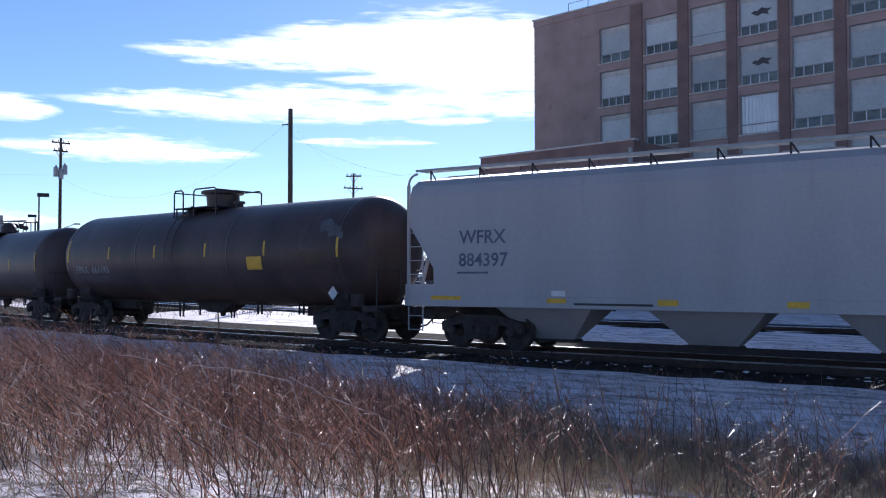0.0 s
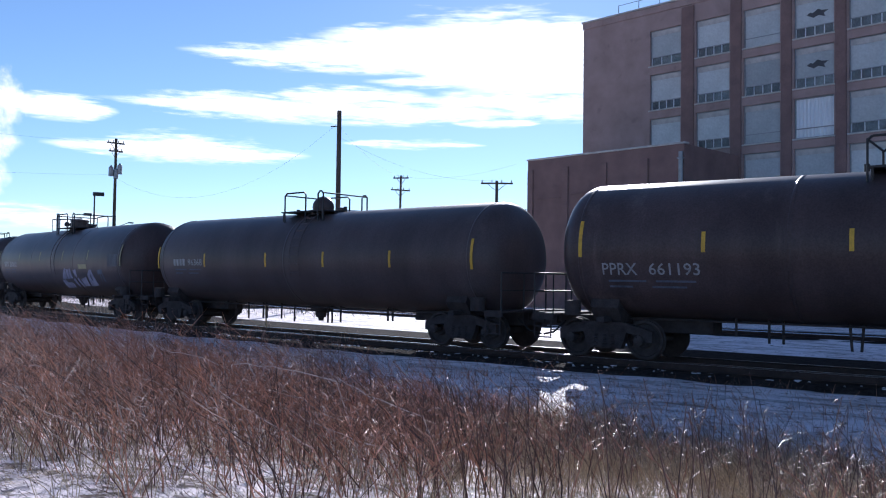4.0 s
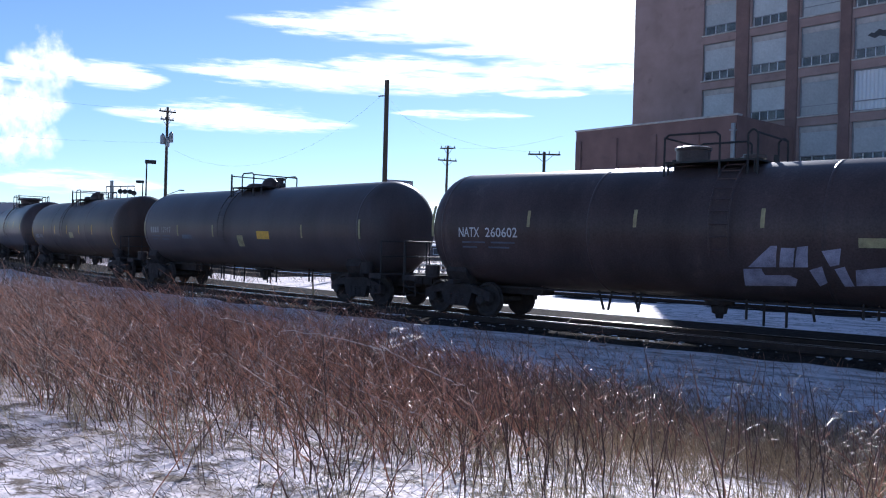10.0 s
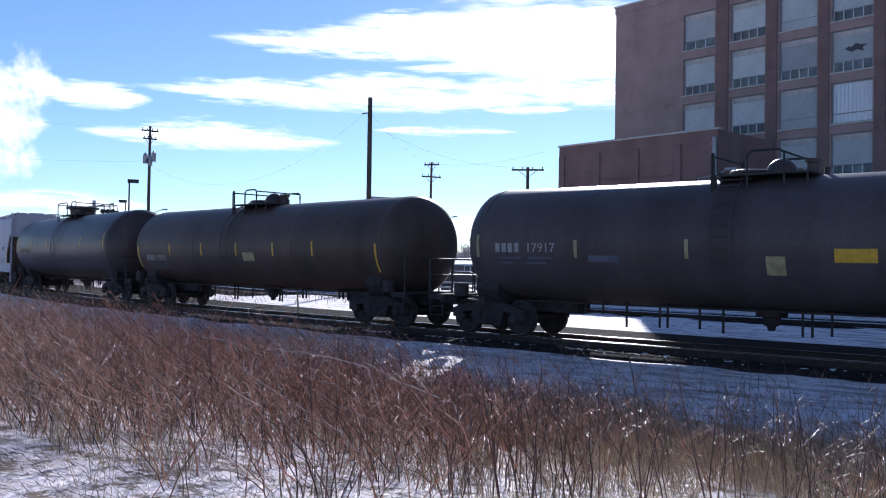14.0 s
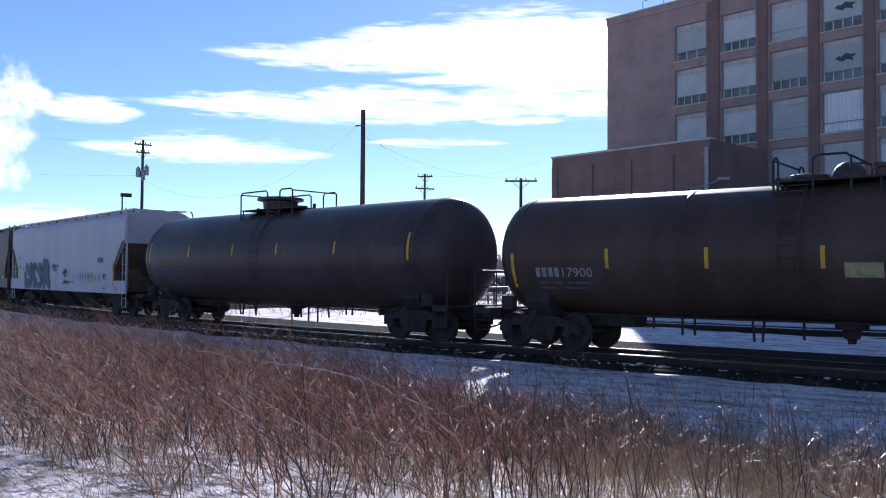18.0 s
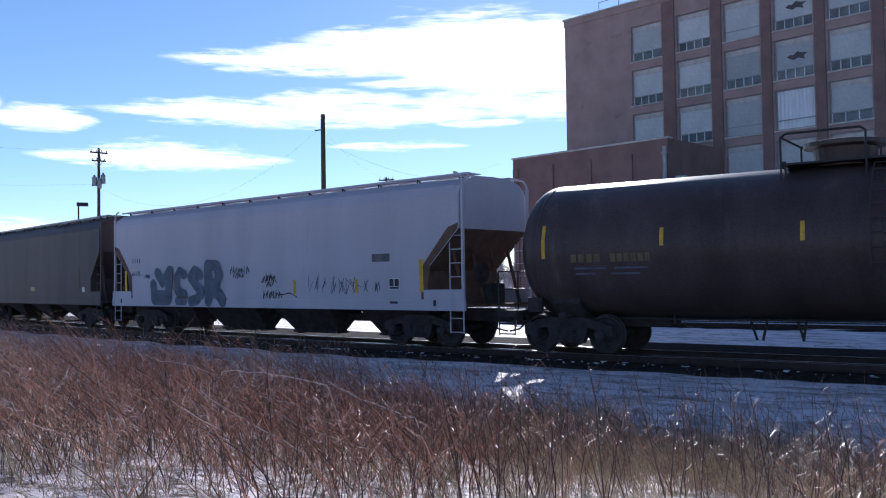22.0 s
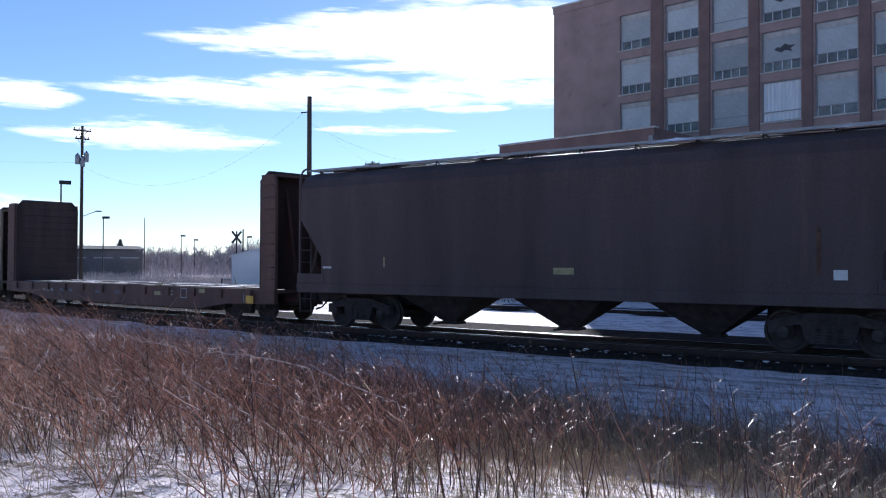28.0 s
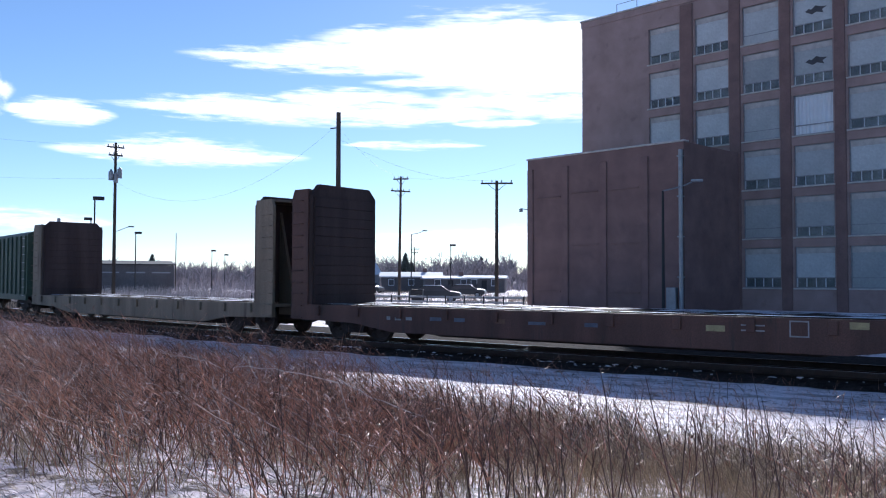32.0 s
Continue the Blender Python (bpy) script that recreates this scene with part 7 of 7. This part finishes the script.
# twig tips with sun glints put into their pale colour; they thin out where the brush gives way to grass
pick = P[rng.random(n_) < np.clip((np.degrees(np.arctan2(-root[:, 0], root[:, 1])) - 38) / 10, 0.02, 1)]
tubes_mesh("curled_twigs", [hooks(pick[::2], 4, 0.2, 0.005), hooks(pick[1::2], 3, 0.11, 0.005), twigs(pick, 1, 0.34, 4, 0.0042, 0.3, 0.4)], M_STEM_PALE, "curled twig ends in the brush, coloured pale to stand for glints", "twigs")
root = stand(2500, X0, X1, Y0, Y1, brush_here)
n_ = len(root)
P, Rr = grow(root, rng.uniform(0.45, 1.0, n_) * rise(root), rng.uniform(0.05, 0.7, n_), rng.uniform(0, 0.6, n_), 6, 0.0068)
P[:, 2:] += np.cumsum(rng.normal(0, 0.014, (n_, 4, 3)), 1)
side = twigs(P, 3, 0.34, 3, 0.0036, 0.3, 0.8)
tubes_mesh("brown_brush", [(P, Rr), side, twigs(side[0], 2, 0.14, 3, 0.0026, 0.3, 0.5)], M_STEM_BROWN, "dark brown dead weed stalks among the brush", "brush")

# tan grass tufts
centres = stand(3300, X0, X1, Y0, Y1, grass_here)
blades = np.repeat(centres, 11, axis=0)
blades[:, :2] += rng.normal(0, 0.09, (len(blades), 2))
P, Rr = grow(blades, rng.uniform(0.15, 0.55, len(blades)), rng.uniform(0.05, 0.5, len(blades)), rng.uniform(0, 0.8, len(blades)), 4, 0.0032, 0.3)
tubes_mesh("dry_grass", [(P, Rr)], M_STEM_TAN, "tufts of tan dead grass through thin snow", "grass")

# a fuller fringe of grass and weeds along the lip of the ditch
fringe = stand(2600, -17, 5.5, 9.4, 13.8, lambda x, y: bearing(x, y)[0] < 52 and y < edge(x) + 1.3 and rng.random() < 0.35 + 0.65 * max(0, min(1, 0.6 + noise.noise((x * 0.7, y * 0.9, 14)))))
blades = np.repeat(fringe, 9, axis=0)
blades[:, :2] += rng.normal(0, 0.1, (len(blades), 2))
P, Rr = grow(blades, rng.uniform(0.18, 0.62, len(blades)), rng.uniform(0.05, 0.55, len(blades)), rng.uniform(0, 0.8, len(blades)), 4, 0.0034, 0.3)
tubes_mesh("fringe_grass", [(P[::2], Rr[::2])], M_STEM_TAN, "tan dead grass along the lip of the ditch", "grass")
tubes_mesh("fringe_weeds", [(P[1::2], Rr[1::2])], M_STEM_BROWN, "dark dead weeds along the lip of the ditch", "weeds")

# fallen straw and short stubble on the snow
lit = stand(11000, X0, X1, Y0, 12.6, lambda x, y: bearing(x, y)[1] > 5 and rng.random() < 0.8)
lit[:, 2] += 0.02
P, Rr = grow(lit, rng.uniform(0.04, 0.14, len(lit)), rng.uniform(0.5, 2.2, len(lit)), rng.uniform(0, 0.6, len(lit)), 3, 0.0026, 0.5)
tubes_mesh("grass_stubble", [(P[::2], Rr[::2])], M_STEM_TAN, "short dead grass stubble poking through the snow", "grass")
tubes_mesh("dark_stubble", [(P[1::2], Rr[1::2])], M_STEM_BROWN, "dark stubs of weeds poking through the snow", "weeds")

near_ = stand(2600, -12, -1, 3, 9, lambda x, y: bearing(x, y)[0] > 44 and 4.8 < bearing(x, y)[1] < 9.2)
P, Rr = grow(near_, rng.uniform(0.03, 0.12, len(near_)), rng.uniform(0.6, 2.4, len(near_)), rng.uniform(0, 0.6, len(near_)), 3, 0.003, 0.5)
tubes_mesh("snowy_stubble", [(P, Rr)], M_STEM_BROWN, "short dark stubble in the open snow", "weeds")

# thin weeds down in the ditch
ditch = stand(12000, -34, 9, 10.5, 17.6, lambda x, y: math.hypot(x, y - TRACK_D - TRACK_R) - TRACK_R > 2.2 and rng.random() < max(0.08, 0.5 + 1.2 * noise.noise((x * 0.35, y * 1.3, 2))))
P, Rr = grow(ditch, rng.uniform(0.08, 0.4, len(ditch)), rng.uniform(0.1, 1.0, len(ditch)), rng.uniform(0, 0.6, len(ditch)), 3, 0.0036, 0.5)
tubes_mesh("ditch_weeds", [(P, Rr)], M_STEM_RED, "thin brown weeds standing in the shaded ditch snow", "weeds")

# scattered tall stalks in front of the ditch
root = stand(420, -11, 4.8, 4.6, 11.4, lambda x, y: bearing(x, y)[0] < 47)
P, Rr = grow(root, rng.uniform(0.7, 1.4, len(root)), rng.uniform(0.02, 0.2, len(root)), rng.uniform(0, 0.2, len(root)), 6, 0.0068)
P[:, 2:] += np.cumsum(rng.normal(0, 0.006, (len(root), 4, 3)), 1)
tubes_mesh("tall_stalks", [(P, Rr), twigs(P, 6, 0.16, 3, 0.0022, 0.45, 0.9), hooks(P, 4, 0.08, 0.003)], M_STEM_BROWN, "tall dark dead stalks with short side shoots", "weeds")

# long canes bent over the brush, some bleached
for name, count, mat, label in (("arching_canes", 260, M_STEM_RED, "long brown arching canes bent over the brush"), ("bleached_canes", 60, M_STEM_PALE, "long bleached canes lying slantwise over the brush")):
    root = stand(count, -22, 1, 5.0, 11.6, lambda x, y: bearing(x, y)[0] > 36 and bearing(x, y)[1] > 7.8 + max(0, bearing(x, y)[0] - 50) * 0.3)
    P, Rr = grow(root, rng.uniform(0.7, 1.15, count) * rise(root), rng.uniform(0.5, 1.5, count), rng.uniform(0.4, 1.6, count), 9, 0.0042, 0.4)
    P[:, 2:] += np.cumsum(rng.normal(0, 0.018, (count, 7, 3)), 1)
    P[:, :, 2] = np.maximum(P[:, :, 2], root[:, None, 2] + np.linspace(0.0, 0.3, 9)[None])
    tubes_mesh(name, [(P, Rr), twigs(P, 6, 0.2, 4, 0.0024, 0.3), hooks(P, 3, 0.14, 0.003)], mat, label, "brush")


def lone_stems():
    """A thin pale stake beside the track and single long canes that stand out of the thicket."""
    t = thing("marker_stake", "thin pale leaning stake beside the track", "stake")
    part("stake_shaft", tube(B(), (-23.82, 22.68, -0.7), (-23.87, 22.62, 0.9), 0.035, 6, 0.028), M_STEM_TAN, t)
    part("stake_tip", tube(B(), (-23.87, 22.62, 0.9), (-23.95, 22.55, 1.36), 0.028, 6, 0.012), M_STEM_TAN, t)
    r = random.Random(4)
    for start, end, sag in (((-8.55, 6.6, 0.9), (-8.05, 7.2, 0.64), -0.05), ((-6.9, 6.1, 0.9), (-6.15, 6.85, 0.72), -0.04), ((-6.35, 5.35, 0.82), (-5.7, 6.05, 0.2), 0.03), ((-5.75, 6.4, 0.84), (-5.1, 6.95, 0.45), 0.03), ((-8.0, 6.2, 0.55), (-7.4, 6.7, 0.2), 0.04), ((-6.4, 6.3, 0.5), (-5.6, 6.9, 0.1), 0.03)):
        a, b = Vector(start), Vector(end)
        pts = [a.lerp(b, q / 8) - Vector((0, 0, sag * 4 * (q / 8) * (1 - q / 8))) + Vector((r.gauss(0, 0.008), r.gauss(0, 0.008), r.gauss(0, 0.01))) for q in range(9)]
        foot = b + (b - a).normalized() * 0.35
        foot.z = ground_height(foot.x, foot.y) - 0.03
        pts.append(foot)
        bm = B()
        prev = None
        for q, p in enumerate(pts):
            w = 0.0042 + 0.0003 * q
            ring = [bm.verts.new(p + Vector((w * math.cos(k), w * 0.5 * math.sin(k), w * math.sin(k)))) for k in np.linspace(0, 2 * math.pi, 6)[:-1]]
            if prev:
                for k in range(5):
                    bm.faces.new((prev[k], prev[(k + 1) % 5], ring[(k + 1) % 5], ring[k]))
            prev = ring
        tagged(part("long_cane", bm, M_STEM_PALE), "long pale dead cane arching over the brush", "cane", "long canes")


lone_stems()


def seed_tufts():
    """Small curled dead leaves and seed heads at twig ends."""
    V, F = [], []
    root_ = stand(5000, X0, X1, Y0, Y1, brush_here)
    for x, y, z in root_:
        p = Vector((x, y, z + rng.uniform(0.35, 1.1)))
        s = rng.uniform(0.006, 0.014)
        q = Vector(rng.normal(0, 1, 3)).normalized()
        u = q.orthogonal().normalized()
        k = len(V)
        V += [tuple(p + q * s * 1.6), tuple(p + u * s), tuple(p - q * s * 1.6), tuple(p - u * s + q * s * 0.4)]
        F += [(k, k + 1, k + 2), (k, k + 2, k + 3)]
    me = bpy.data.meshes.new("dead_leaves")
    me.from_pydata(V, [], F)
    me.materials.append(M_STEM_RED)
    tagged(new("dead_leaves", me), "curled dead leaves clinging to the brush", "leaves", kind="stuff")


seed_tufts()


# ---- movement: the train rolls along the line, every wheelset turns with it ----
def rolled(t):
    """Metres rolled by t, as a smooth curve through ROLL."""
    k = len(ROLL)
    i = max(0, min(k - 2, next((j for j in range(k - 1) if ROLL[j + 1][0] >= t), k - 2)))
    def slope(j):
        a, b = max(0, j - 1), min(k - 1, j + 1)
        return (ROLL[b][1] - ROLL[a][1]) / (ROLL[b][0] - ROLL[a][0])
    (t0, s0), (t1, s1) = ROLL[i], ROLL[i + 1]
    d = t1 - t0
    f = (t - t0) / d
    return s0 * (1 + 2 * f) * (1 - f) ** 2 + slope(i) * d * f * (1 - f) ** 2 + s1 * f * f * (3 - 2 * f) - slope(i + 1) * d * f * f * (1 - f)


def car_pose(u, half):
    """Both truck centres of a car stand on the line."""
    (a, _), (b, _) = line(u - half), line(u + half)
    mid = (a + b) / 2
    d = b - a
    return Matrix.Translation(mid) @ Matrix.Rotation(math.atan2(d.y, d.x), 4, "Z")


def motions():
    times = [i * 0.25 for i in range(129)]
    for car, centre, half in CARS:
        walk(car, [(t, car_pose(centre + rolled(t), half)) for t in times])
    for puff, az, el, daz, del_ in PUFFS:
        rows = []
        for t in (0.0, 8.0, 16.0, 24.0, 32.0):
            a, e = az + daz * (t - 12), el + del_ * (t - 12)
            place = polar(a, 900 * math.cos(radians(e)), 900 * math.sin(radians(e)))
            rows.append((t, Matrix.Translation(place) @ Matrix.Rotation(radians(a), 4, "Z")))
        walk(puff, rows)
    ticks = [i * 0.1 for i in range(321)]
    turn = [rolled(t) / WHEEL_R for t in ticks]
    for w in ROLLERS:
        x, y, z = w.location
        walk(w, [(t, Matrix.Translation((x, y, z)) @ Matrix.Rotation(a, 4, "Y")) for t, a in zip(ticks, turn)])


motions()
